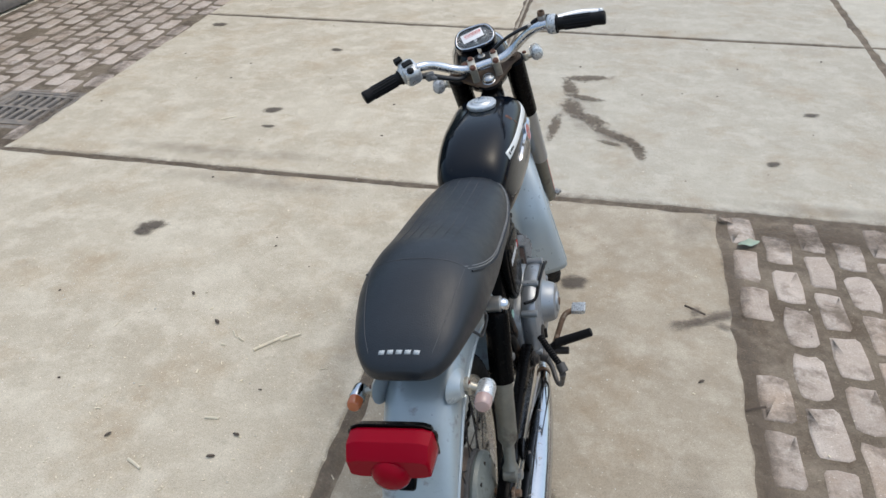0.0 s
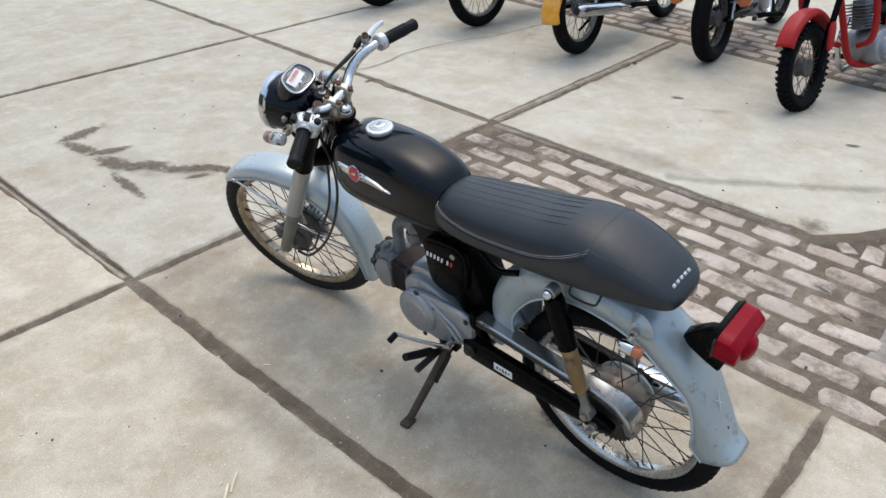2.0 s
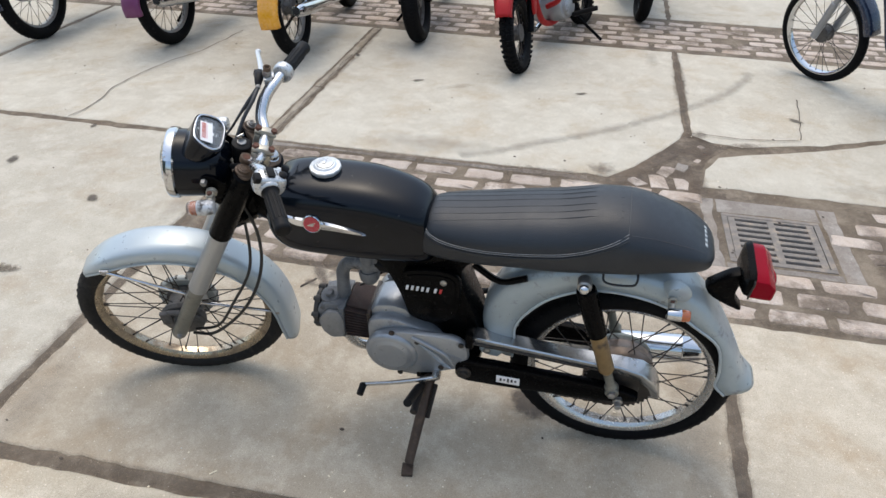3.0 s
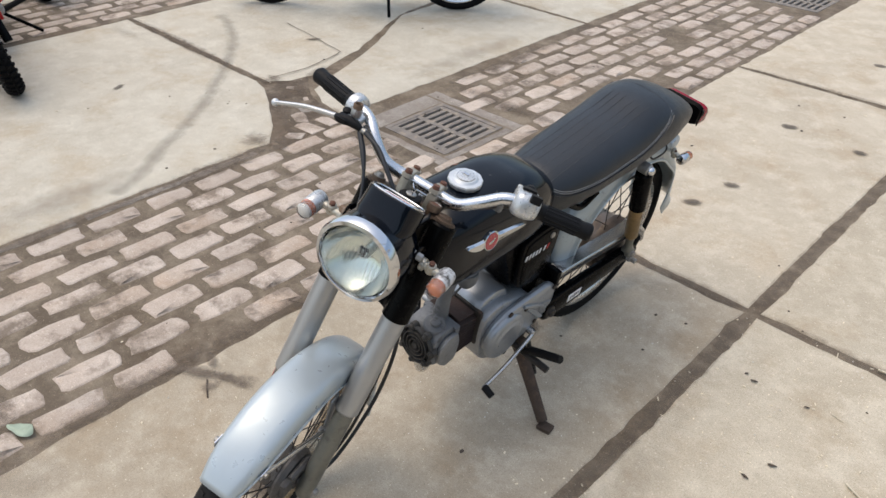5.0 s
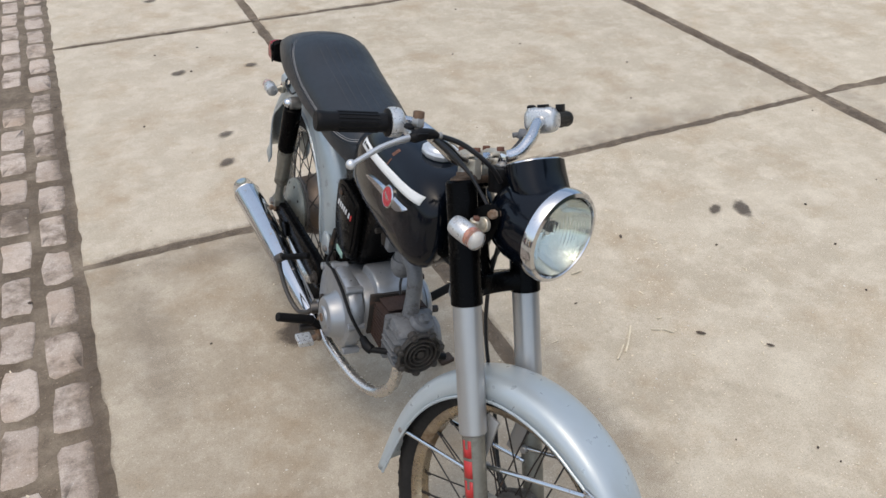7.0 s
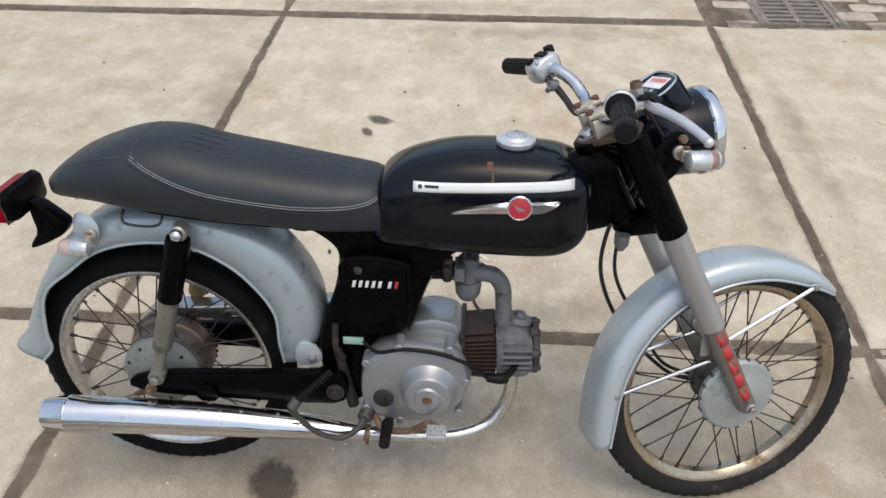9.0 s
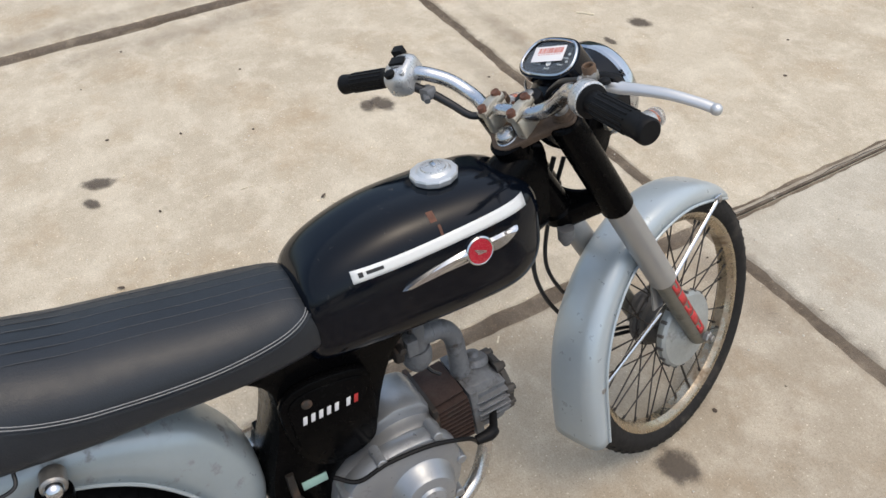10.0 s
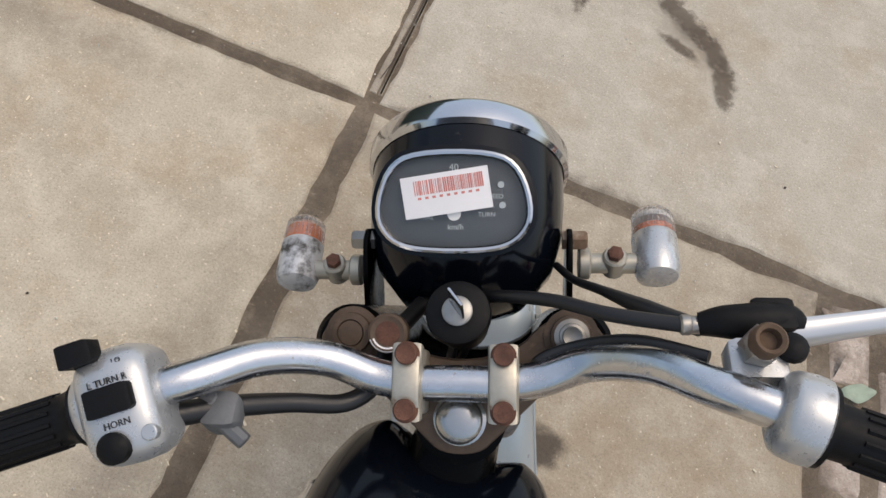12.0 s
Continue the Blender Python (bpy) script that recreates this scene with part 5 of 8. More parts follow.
# rear mudguard
crown = [(0.300, 0.315), (0.335, 0.37), (0.340, 0.44), (0.318, 0.51), (0.265, 0.58), (0.17, 0.628), (0.05, 0.646), (-0.06, 0.625), (-0.14, 0.570), (-0.20, 0.488), (-0.246, 0.408), (-0.276, 0.350), (-0.306, 0.318)]
lip = [(0.262, 0.315), (0.258, 0.37), (0.242, 0.425), (0.215, 0.48), (0.17, 0.53), (0.10, 0.566), (0.02, 0.568), (-0.06, 0.545), (-0.12, 0.50), (-0.165, 0.435), (-0.196, 0.366), (-0.213, 0.326), (-0.240, 0.292)]
half = [0.052, 0.058, 0.062, 0.064, 0.066, 0.067, 0.067, 0.066, 0.065, 0.063, 0.060, 0.058, 0.056]
lip = [tuple(Vector(q) + 0.018 * (Vector(q) - Vector((0, 0.2755))).normalized()) if 1 < k < 11 else q for k, q in enumerate(lip)]
lip = [tuple(Vector((0, 0.2755)) + (Vector(q) - Vector((0, 0.2755))).normalized() * max(0.266, (Vector(q) - Vector((0, 0.2755))).length)) if 5 < k < 10 else q for k, q in enumerate(lip)]
rear_guard = thick(part("rear_mudguard", mudguard(bmesh.new(), crown, lip, half), SILVERWORN, bike, "silver painted rear mudguard, scuffed at the tail", smooth=60), 0.0018)
bm = bmesh.new()
for s in (-1, 1):
    for side_pts in (lip,):
        tube(bm, [(s * (h - 0.0005), y, z) for (y, z), h in zip(side_pts, half)], 0.0032, 7, 4)
part_each("guard_bead", bm, SILVER, rear_guard)
SCRATCH = mat("bare_metal_scratch", (0.52, 0.55, 0.57), 0.5, 0.3, 0.1, 60)
for a, b in (((-0.016, -0.228, 0.452), (0.012, -0.240, 0.424)), ((0.010, -0.224, 0.456), (-0.008, -0.244, 0.420))):
    part("paint_scuff", tube(bmesh.new(), [a, tuple((p + q) / 2 for p, q in zip(a, b)), b], [0.0006, 0.0016, 0.0005], 6, 3), SCRATCH, rear_guard)
part("guard_bolt", lathe(bmesh.new(), (0, -0.262, 0.372), (0, -0.9, 0.4), [(0, 0.004), (0.002, 0.0035)], 10), INK, rear_guard)
bm = bmesh.new()
for s in (-1, 1):
    plate(bm, softened([(0.285, 0.315), (0.33, 0.318), (0.345, 0.338), (0.325, 0.372), (0.29, 0.37)], 1), s * 0.052, s * 0.060, 0.002)
part_each("guard_bracket", bm, SILVER, rear_guard)
bm = bmesh.new()
for s in (-1, 1):
    lathe(bm, (s * 0.058, 0.322, 0.335), (s, 0, 0), [(0, 0.009), (0.008, 0.009), (0.010, 0.006)], 6)
part_each("bracket_bolt", bm, STEEL, rear_guard)
bm = bmesh.new()
for s in (-1, 1):
    skin(bm, [[Vector((s * (0.062 + 0.012 * f) + 0.010 * (1 - f) * math.cos(a), -0.075 + (0.030 - 0.012 * f) * math.cos(a), 0.612 + (0.030 - 0.012 * f) * math.sin(a))) for a in [2 * math.pi * k / 16 for k in range(16)]] for f in (0, 0.5, 1)])
part_each("lamp_boss", bm, SILVER, rear_guard)

# rear lamp
bracket = part("lamp_bracket", plate(bmesh.new(), softened([(-0.138, 0.590), (-0.164, 0.614), (-0.186, 0.632), (-0.206, 0.638), (-0.208, 0.612), (-0.203, 0.570), (-0.226, 0.540), (-0.222, 0.532), (-0.190, 0.545), (-0.152, 0.566)], 1, 0.2), -0.016, 0.016, 0.006), SATIN, bike, "black rear lamp bracket")
bm = bmesh.new()
LT = pose(0.004, -0.206, 0.622, 4, 0, 0)
sec = lambda y, h, w, z=0.0: [LT @ Vector((x, y, zz + z)) for x, zz in softened([(-w, -h), (w, -h), (w, h), (-w, h)], 2, 0.12)]
skin(bm, [sec(0.004, 0.016, 0.045, 0.013), sec(-0.001, 0.027, 0.060, 0.020), sec(-0.012, 0.0315, 0.0640, 0.0220), sec(-0.014, 0.0310, 0.0635, 0.0220)])
part("lamp_base", bm, SATIN, bracket)
bm = bmesh.new()
skin(bm, [sec(-0.0142, 0.0290, 0.0645, 0.019), sec(-0.040, 0.0285, 0.064, 0.0185), sec(-0.056, 0.0205, 0.0625, 0.012), sec(-0.059, 0.0170, 0.060, 0.011)])
tail = part("tail_lens", bm, REDLENS, bracket, "red plastic rear lamp lens", smooth=25)
part("lens_bulb_dome", lathe(bmesh.new(), LT @ Vector((0, -0.048, -0.003)), LT.to_3x3() @ Vector((0, -1, 0)), [(0, 0.031), (0.012, 0.029), (0.020, 0.022), (0.024, 0.012), (0.025, 0.004)], 32), REDLENS, tail)
bm = bmesh.new()
tube(bm, [LT @ Vector((x, -0.012, z)) for x, z in ((-0.062, -0.008), (-0.0635, 0.016), (-0.062, 0.042), (0, 0.0445), (0.062, 0.042), (0.0635, 0.016), (0.062, -0.008))], 0.0022, 8, 5)
part("lamp_trim", bm, DARKSTEEL, bracket, "tarnished metal trim")


FLAKING = mat("flaking_silver_paint", (0.55, 0.56, 0.57), 0.4, 0.3, 0.08, 16, bump=0.15, dirt=((0.06, 0.055, 0.05), 0.5, 55, 0.8))


def indicator(parent, basis, x, y, z, way, lens, inner_x, stalk_z=0.0, body=None, label="", clear=False, k=1.0, deep=0.011):
    """A turn signal: round metal body with a ribbed lens, on a clamped stalk."""
    bm = bmesh.new()
    lathe(bm, (x, y - way * 0.022, z), (0, way, 0), [(0, 0.010), (0.003, 0.0165), (0.010, 0.0185), (0.040, 0.0185), (0.042, 0.017)], 28)
    ob = part("indicator", bm, body or SWITCH, parent, label, basis)
    bm = bmesh.new()
    lathe(bm, (x, y + way * 0.0195, z), (0, way, 0), [(0, 0.017), (0.004, 0.0175), (0.020, 0.0165), (0.024, 0.0135), (0.0255, 0.006)], 28)
    if clear:
        part("indicator_lens", bm, CLEARLENS, ob, "clear ribbed lens").visible_shadow = False
        part("inner_lens", lathe(bmesh.new(), (x, y + way * 0.0195, z), (0, way, 0), [(0, 0.0158), (deep * 0.7, 0.0150), (deep * 0.95, 0.009), (deep, 0.003)], 24), lens, ob)
        if deep < 0.015:
            part("lens_face", lathe(bmesh.new(), (x, y + way * 0.0330, z), (0, way, 0), [(0, 0.0148), (0.003, 0.0146), (0.007, 0.0110), (0.0085, 0.004)], 24), FADEDCLEAR, ob, "cloudy pale lens front")
        bm = bmesh.new()
        for n in range(26):
            th = 2 * math.pi * n / 26
            w = Vector((math.cos(th), 0, math.sin(th)))
            rod(bm, Vector((x, y + way * 0.022, z)) + w * 0.0172, Vector((x, y + way * 0.040, z)) + w * 0.0163, 0.0009, seg=5, edge=0)
        part_each("lens_rib", bm, CLEARLENS, ob)
    else:
        part("indicator_lens", bm, lens, ob)
    s = 1 if x > inner_x else -1
    bm = bmesh.new()
    rod(bm, (inner_x, y - way * 0.006, z + stalk_z), (x - s * 0.012, y - way * 0.006, z), 0.0085, seg=14)
    rod(bm, (inner_x, y - way * 0.006, z + stalk_z), (inner_x + s * 0.010, y - way * 0.006, z + stalk_z), 0.0135, seg=16)
    rod(bm, (x - s * 0.034, y - way * 0.006, z - 0.010), (x - s * 0.034, y - way * 0.006, z + 0.012), 0.010, seg=14)
    part("stalk", bm, ZINC if lens is not REDLENS else CHROME, ob)
    part("clamp_bolt", lathe(bmesh.new(), (x - s * 0.034, y - way * 0.006, z + 0.011), (0, 0, 1), [(0, 0.0065), (0.006, 0.0065), (0.007, 0.005)], 6), BOLT, ob)
    if k != 1.0:
        ob.matrix_basis = ob.matrix_basis @ Matrix.Translation((x, y, z)) @ Matrix.Scale(k, 4) @ Matrix.Translation((-x, -y, -z))
    return ob


indicator(bike, None, -0.112, -0.072, 0.592, -1, ORANGELENS, -0.066, 0.012, CHROME, "chrome rear indicator with an orange lens", k=0.74)
indicator(bike, None, 0.108, -0.066, 0.595, -1, FADEDLENS, 0.066, 0.012, SWITCH, "silver rear indicator with a faded lens", k=0.85)

# shock absorbers, swing arm, chain guard
for s in (1, -1):
    a, b = Vector((s * 0.101, 0.117, 0.632)), Vector((s * 0.097, 0.018, 0.303))
    d = b - a
    bm = bmesh.new()
    lathe(bm, a + d * 0.03, d, [(0, 0.014), (0.004, 0.021), (0.012, 0.0225), (0.138, 0.0225), (0.140, 0.019)], 28)
    shock = part("shock_absorber", bm, SATIN, bike, "shock absorber with black upper and %s lower sleeve" % ("grey" if s > 0 else "ochre"))
    bm = bmesh.new()
    lathe(bm, a + d * 0.40, d, [(0, 0.0185), (0.13, 0.0185), (0.142, 0.012)], 24)
    part("lower_sleeve", bm, KHAKI if s > 0 else TAN, shock)
    bm = bmesh.new()
    lathe(bm, a + d * 0.78, d, [(0, 0.011), (0.05, 0.011), (0.062, 0.016)], 18)
    rod(bm, b + Vector((-0.014 * s, 0, 0)), b + Vector((0.014 * s, 0, 0)), 0.016, seg=20)
    part("lower_eye", bm, KHAKI, shock)
    part("top_eye", rod(bmesh.new(), a + Vector((-0.016 * s, 0, 0)), a + Vector((0.012 * s, 0, 0)), 0.0155, seg=20), STEEL, shock)
    part("top_nut", lathe(bmesh.new(), a + Vector((0.010 * s, 0, 0)), (s, 0, 0), [(0, 0.0115), (0.007, 0.0115), (0.013, 0.008), (0.015, 0.003)], 16), CHROME, shock)
    part("lower_nut", lathe(bmesh.new(), b + Vector((0.013 * s, 0, 0)), (s, 0, 0), [(0, 0.010), (0.008, 0.010), (0.010, 0.007)], 6), STEEL, shock)
    bm = bmesh.new()
    plate(bm, softened([(-0.045, 0.268), (0.03, 0.252), (0.36, 0.248), (0.395, 0.262), (0.395, 0.315), (0.36, 0.325), (0.06, 0.308), (0.0, 0.300), (-0.045, 0.286)], 1, 0.2), s * 0.072, s * 0.098, 0.006)
    arm = part("swing_arm", bm, SATIN, bike)
    bm = bmesh.new()
    lathe(bm, (s * 0.096, 0.372, 0.285), (s, 0, 0), [(0, 0.018), (0.006, 0.018), (0.008, 0.012), (0.014, 0.011), (0.016, 0.007)], 18)
    part("pivot_bolt", bm, DARKSTEEL, arm)
    if s < 0:
        bm = bmesh.new()
        plate(bm, [(0.235, 0.266), (0.292, 0.268), (0.292, 0.293), (0.235, 0.291)], -0.0985, -0.0995, 0.0003)
        lab = part("label", bm, LABELW, arm, "worn white paper label")
        bm = bmesh.new()
        for k in range(5):
            block(bm, (-0.0998, 0.245 + 0.009 * k, 0.28), (0.0006, 0.005, 0.006 + 0.004 * (k % 3)), edge=0.0001)
        part("label_print", bm, INK, lab)
guard_top = [(0.365, 0.400), (0.30, 0.395), (0.20, 0.385), (0.12, 0.377), (0.06, 0.372), (0.01, 0.372), (-0.046, 0.357), (-0.080, 0.325), (-0.095, 0.284)]
guard_low = [(0.365, 0.374), (0.30, 0.370), (0.20, 0.361), (0.12, 0.352), (0.06, 0.348), (0.01, 0.350), (-0.034, 0.338), (-0.064, 0.312), (-0.078, 0.280)]
bm = bmesh.new()
for (ty, tz), (ly, lz), w in zip(guard_top, guard_low, [0.0205] * 6 + [0.025, 0.029, 0.029]):
    x0, x1 = -0.0865, -0.0865 + 2 * w
    c = Vector((0, ty - ly, tz - lz)).normalized() * 0.003
    q = [Vector((x0, ly, lz)), Vector((x0, ty, tz)) - c, Vector((x0 + 0.003, ty, tz)), Vector((x1 - 0.003, ty, tz)), Vector((x1, ty, tz)) - c, Vector((x1, ly, lz))]
    row = [bm.verts.new(p) for p in q]
    if ty != guard_top[0][0]:
        for k in range(5):
            bm.faces.new((last[k], last[k + 1], row[k + 1], row[k]))
    last = row
cg = thick(part("chain_guard", bm, DULLCHROME, bike, "chromed chain guard, dull and scratched", smooth=32), 0.0015)
# dark strip laid along the side for the shade of a recess
part("guard_recess_shade", tube(bmesh.new(), [(-0.0866, y, z + 0.006) for y, z in guard_low[:6]], 0.0022, 8, 5), DARKSTEEL, cg)
part("guard_band", plate(bmesh.new(), softened([(0.352, 0.360), (0.372, 0.362), (0.372, 0.411), (0.352, 0.409)], 1, 0.12), -0.0905, -0.0440, 0.004), SATIN, cg, "black band round the chain guard")

# exhaust
pipe = [(0.020, 0.716, 0.312), (0.020, 0.718, 0.265), (0.024, 0.708, 0.215), (0.038, 0.675, 0.170), (0.062, 0.615, 0.157), (0.085, 0.535, 0.168), (0.098, 0.455, 0.182), (0.104, 0.42, 0.189)]
exhaust = part("exhaust_pipe", tube(bmesh.new(), pipe, 0.0135, 18, 8), RIMCHROME, bike, "chrome exhaust header with rusty bends")
mz = [(0.101, 0.445, 0.184, 0.0145), (0.106, 0.410, 0.190, 0.0150), (0.112, 0.34, 0.200, 0.0215), (0.118, 0.25, 0.210, 0.0280), (0.124, 0.13, 0.220, 0.0330), (0.131, -0.04, 0.2255, 0.0360), (0.137, -0.156, 0.2275, 0.0375)]
muffler = part("muffler", tube(bmesh.new(), [q[:3] for q in mz], [q[3] for q in mz], 28, 6), CHROME, bike, "long tapered chrome muffler")
bm = bmesh.new()
lathe(bm, (0.137, -0.156, 0.2275), Vector((0.137, -0.156, 0.2275)) - Vector((0.131, -0.04, 0.2260)), [(0, 0.0372), (0.002, 0.0382), (0.004, 0.0372), (0.042, 0.0315), (0.050, 0.0300), (0.050, 0.0265), (0.030, 0.022)], 28)
part("end_cone", bm, CHROME, muffler)
part("outlet", lathe(bmesh.new(), (0.1395, -0.188, 0.2280), (0.05, -1, 0.013), [(0, 0.020), (0.004, 0.020)], 20), PIT, muffler)
bm = bmesh.new()
lathe(bm, (0.103, 0.437, 0.186), (0.1, -1, 0.17), [(0, 0.0165), (0.012, 0.0165)], 20)
rod(bm, (0.103, 0.43, 0.172), (0.103, 0.43, 0.155), 0.004, seg=8)
part("pipe_clamp", bm, RUSTY, muffler)
bm = bmesh.new()
lathe(bm, (0.020, 0.716, 0.315), (0, 0, -1), [(0, 0.022), (0.008, 0.023), (0.012, 0.016)], 16)
part("pipe_flange", bm, RUSTY, exhaust)
plate(bm := bmesh.new(), softened([(0.09, 0.25), (0.14, 0.25), (0.13, 0.29), (0.10, 0.29)], 1), 0.100, 0.106, 0.001)
part("muffler_bracket", bm, SATIN, muffler)

# engine
bm = bmesh.new()
plate(bm, softened([(0.425, 0.365), (0.415, 0.265), (0.45, 0.215), (0.52, 0.205), (0.59, 0.222), (0.618, 0.285), (0.620, 0.375), (0.606, 0.395), (0.575, 0.405), (0.54, 0.405), (0.515, 0.395)], 2), -0.072, 0.072, 0.010)
engine = part("crankcase", bm, CAST, bike, "cast aluminium engine crankcase")
bm = bmesh.new()
rcov = softened([(0.428, 0.372), (0.420, 0.268), (0.447, 0.232), (0.50, 0.222), (0.545, 0.222), (0.595, 0.238), (0.632, 0.295), (0.632, 0.365), (0.60, 0.405), (0.545, 0.412), (0.49, 0.408)], 2)
plate(bm, rcov, 0.070, 0.108, 0.013)
part("clutch_cover", bm, COVERPAINT, engine, "silver painted right engine cover")
bm = bmesh.new()
for y, z in ((0.437, 0.365), (0.432, 0.255), (0.50, 0.228), (0.615, 0.255), (0.628, 0.33), (0.595, 0.405), (0.50, 0.405)):
    rod(bm, (0.072, y, z), (0.110, y, z), 0.0085, seg=14)
part_each("cover_boss", bm, COVERPAINT, engine)
bm = bmesh.new()
lathe(bm, (0.100, 0.556, 0.312), (1, 0, 0), [(0, 0.060), (0.006, 0.059), (0.012, 0.052), (0.030, 0.047), (0.036, 0.043), (0.0385, 0.036), (0.0385, 0.026), (0.043, 0.023), (0.0435, 0.012)], 56)
clutch = part("clutch_dome", bm, COVERPAINT, engine, "round silver clutch dome", smooth=35)
part("dome_screw", lathe(bmesh.new(), (0.1425, 0.556, 0.312), (1, 0, 0), [(0, 0.010), (0.002, 0.010), (0.003, 0.0085), (0.001, 0.004)], 20), RUSTY, clutch)
bm = bmesh.new()
lathe(bm, (0.106, 0.468, 0.284), (1, 0, 0), [(0, 0.020), (0.006, 0.020), (0.008, 0.016)], 24)
block(bm, (0.116, 0.468, 0.284), (0.008, 0.005, 0.026), edge=0.001)
part("oil_cap", bm, DARKSTEEL, engine)
bm = bmesh.new()
lcov = softened([(0.365, 0.392), (0.36, 0.292), (0.41, 0.272), (0.47, 0.245), (0.55, 0.240), (0.60, 0.262), (0.622, 0.312), (0.605, 0.362), (0.555, 0.387), (0.47, 0.392)], 2)
plate(bm, lcov, -0.070, -0.094, 0.012)
part("magneto_cover", bm, COVERPAINT, engine, "silver painted left engine cover with ribs")
bm = bmesh.new()
lathe(bm, (-0.088, 0.553, 0.314), (-1, 0, 0), [(0, 0.066), (0.008, 0.065), (0.014, 0.060), (0.016, 0.052), (0.0165, 0.048), (0.020, 0.044), (0.021, 0.038), (0.0205, 0.02)], 56)
part("magneto_dome", bm, COVERPAINT, engine)
bm = bmesh.new()
for k in range(6):
    tube(bm, [(-0.0955, 0.485 - 0.012 * k, 0.335 - 0.013 * k + 0.026), (-0.0965, 0.455 - 0.010 * k, 0.318 - 0.010 * k + 0.022), (-0.0955, 0.432 - 0.004 * k, 0.300 - 0.006 * k + 0.02)], 0.0028, 6, 4)
for k in range(9):
    y = 0.425 - 0.0052 * k
    rod(bm, (-0.0945, y, 0.300 + 0.0008 * k), (-0.0945, y - 0.004, 0.343 - 0.0020 * k), 0.0019, seg=6)
tube(bm, [(-0.095, 0.50, 0.378), (-0.097, 0.47, 0.366), (-0.096, 0.42, 0.335), (-0.095, 0.40, 0.305)], 0.005, 8, 6)
part_each("cover_rib", bm, COVERPAINT, engine)
bm = bmesh.new()
for y, z in ((0.487, 0.364), (0.43, 0.285), (0.38, 0.375), (0.55, 0.384), (0.535, 0.244)):
    lathe(bm, (-0.093, y, z), (-1, 0, 0), [(0, 0.007), (0.004, 0.007), (0.005, 0.004)], 12)
part_each("cover_screw", bm, DARKSTEEL, engine)
# upper housing
part("upper_crankcase", plate(bmesh.new(), softened([(0.508, 0.380), (0.612, 0.372), (0.618, 0.396), (0.602, 0.420), (0.560, 0.430), (0.520, 0.420)], 1, 0.14), -0.048, 0.044, 0.008), COVERPAINT, engine)
part("case_joint", plate(bmesh.new(), softened([(0.611, 0.300), (0.622, 0.300), (0.622, 0.402), (0.611, 0.402)], 1, 0.1), -0.060, 0.060, 0.003), DARKSTEEL, engine)
part("breather", rod(bmesh.new(), (0.035, 0.495, 0.41), (0.038, 0.495, 0.448), 0.011, 0.009, 14), CAST, engine)
# finned barrel and head, lying forwards
AX0, AXD = Vector((0, 0.606, 0.344)), Vector((0, 1, 0.05)).normalized()
AXM = frame_of(AX0, (1, 0, 0), AXD)
barrel = part("cylinder_barrel", block(bmesh.new(), (0, 0.04, -0.002), (0.074, 0.09, 0.074), AXM, 0.012), BROWN, engine, "rusty brown finned cylinder barrel")
for k in range(12):
    part("fin", block(bmesh.new(), (0, 0.040, -0.048 + 0.0087 * k), (0.104 - 0.020 * (k in (0, 11)), 0.076, 0.0026), AXM @ pose(0, 0, 0, 0.9 * (k - 5.5), 0, 0), 0.0010), BROWN, barrel)
outline = softened([(0.080, -0.050), (0.080, 0.050), (0.108, 0.054), (0.138, 0.044), (0.152, 0.024), (0.152, -0.034), (0.134, -0.054)][::-1], 1, 0.18)
head = part("cylinder_head", plate(bmesh.new(), outline, -0.046, 0.046, 0.008, AXM), OLDCAST, engine, "oxidised grey finned cylinder head")
part("head_base", block(bmesh.new(), (0, 0.086, -0.002), (0.108, 0.016, 0.104), AXM, 0.006), OLDCAST, head)
outline = [(0.080, -0.046), (0.076, 0.004), (0.088, 0.040), (0.122, 0.036), (0.142, 0.006), (0.136, -0.036), (0.112, -0.056)]
part("cam_cover", plate(bmesh.new(), softened(outline[::-1], 1, 0.16), -0.046, -0.060, 0.004, AXM), HEADPLATE, head, "smooth grey cam cover plate")
for k in range(6):
    w = math.sqrt(0.060 ** 2 - (0.0135 * (k - 2.5)) ** 2)
    part("head_fin", block(bmesh.new(), (0.030, 0.118, 0.0135 * (k - 2.5)), (2 * w - 0.060, 0.060, 0.0036), AXM, 0.0014), OLDCAST, head)
rings = [(0, 0.046), (0.003, 0.049), (0.011, 0.049), (0.013, 0.046)]
for k in range(4):
    r = 0.042 - 0.0095 * k
    rings += [(0.0055, r), (0.0055, r - 0.0045), (0.0150, r - 0.0055), (0.0150, r - 0.0080)]
cover = part("front_cover", lathe(bmesh.new(), AXM @ Vector((0, 0.149, -0.004)), AXD, rings, 40), FRONTCAST, head, "dirty round cover with ring-shaped fins", smooth=25)
for k in range(7):
    a = 2 * math.pi * (k + 0.3) / 7
    c = AXM @ Vector((0.047 * math.cos(a), 0.146, -0.004 + 0.047 * math.sin(a)))
    part("cover_lug", lathe(bmesh.new(), c, AXD, [(0, 0.0105), (0.013, 0.0100), (0.014, 0.0062), (0.019, 0.0060), (0.020, 0.004)], 10), FRONTCAST, cover)
for at, way in (((-0.012, 0.122, 0.046), (-0.25, 0.25, 1)), ((0, 0.128, -0.046), (0, 0, -1))):
    part("valve_cap", lathe(bmesh.new(), AXM @ Vector(at), AXM.to_3x3() @ Vector(way), [(0, 0.027), (0.008, 0.026), (0.011, 0.023), (0.012, 0.012), (0.020, 0.0105), (0.021, 0.006)], 18), OLDCAST, head)
bm = bmesh.new()
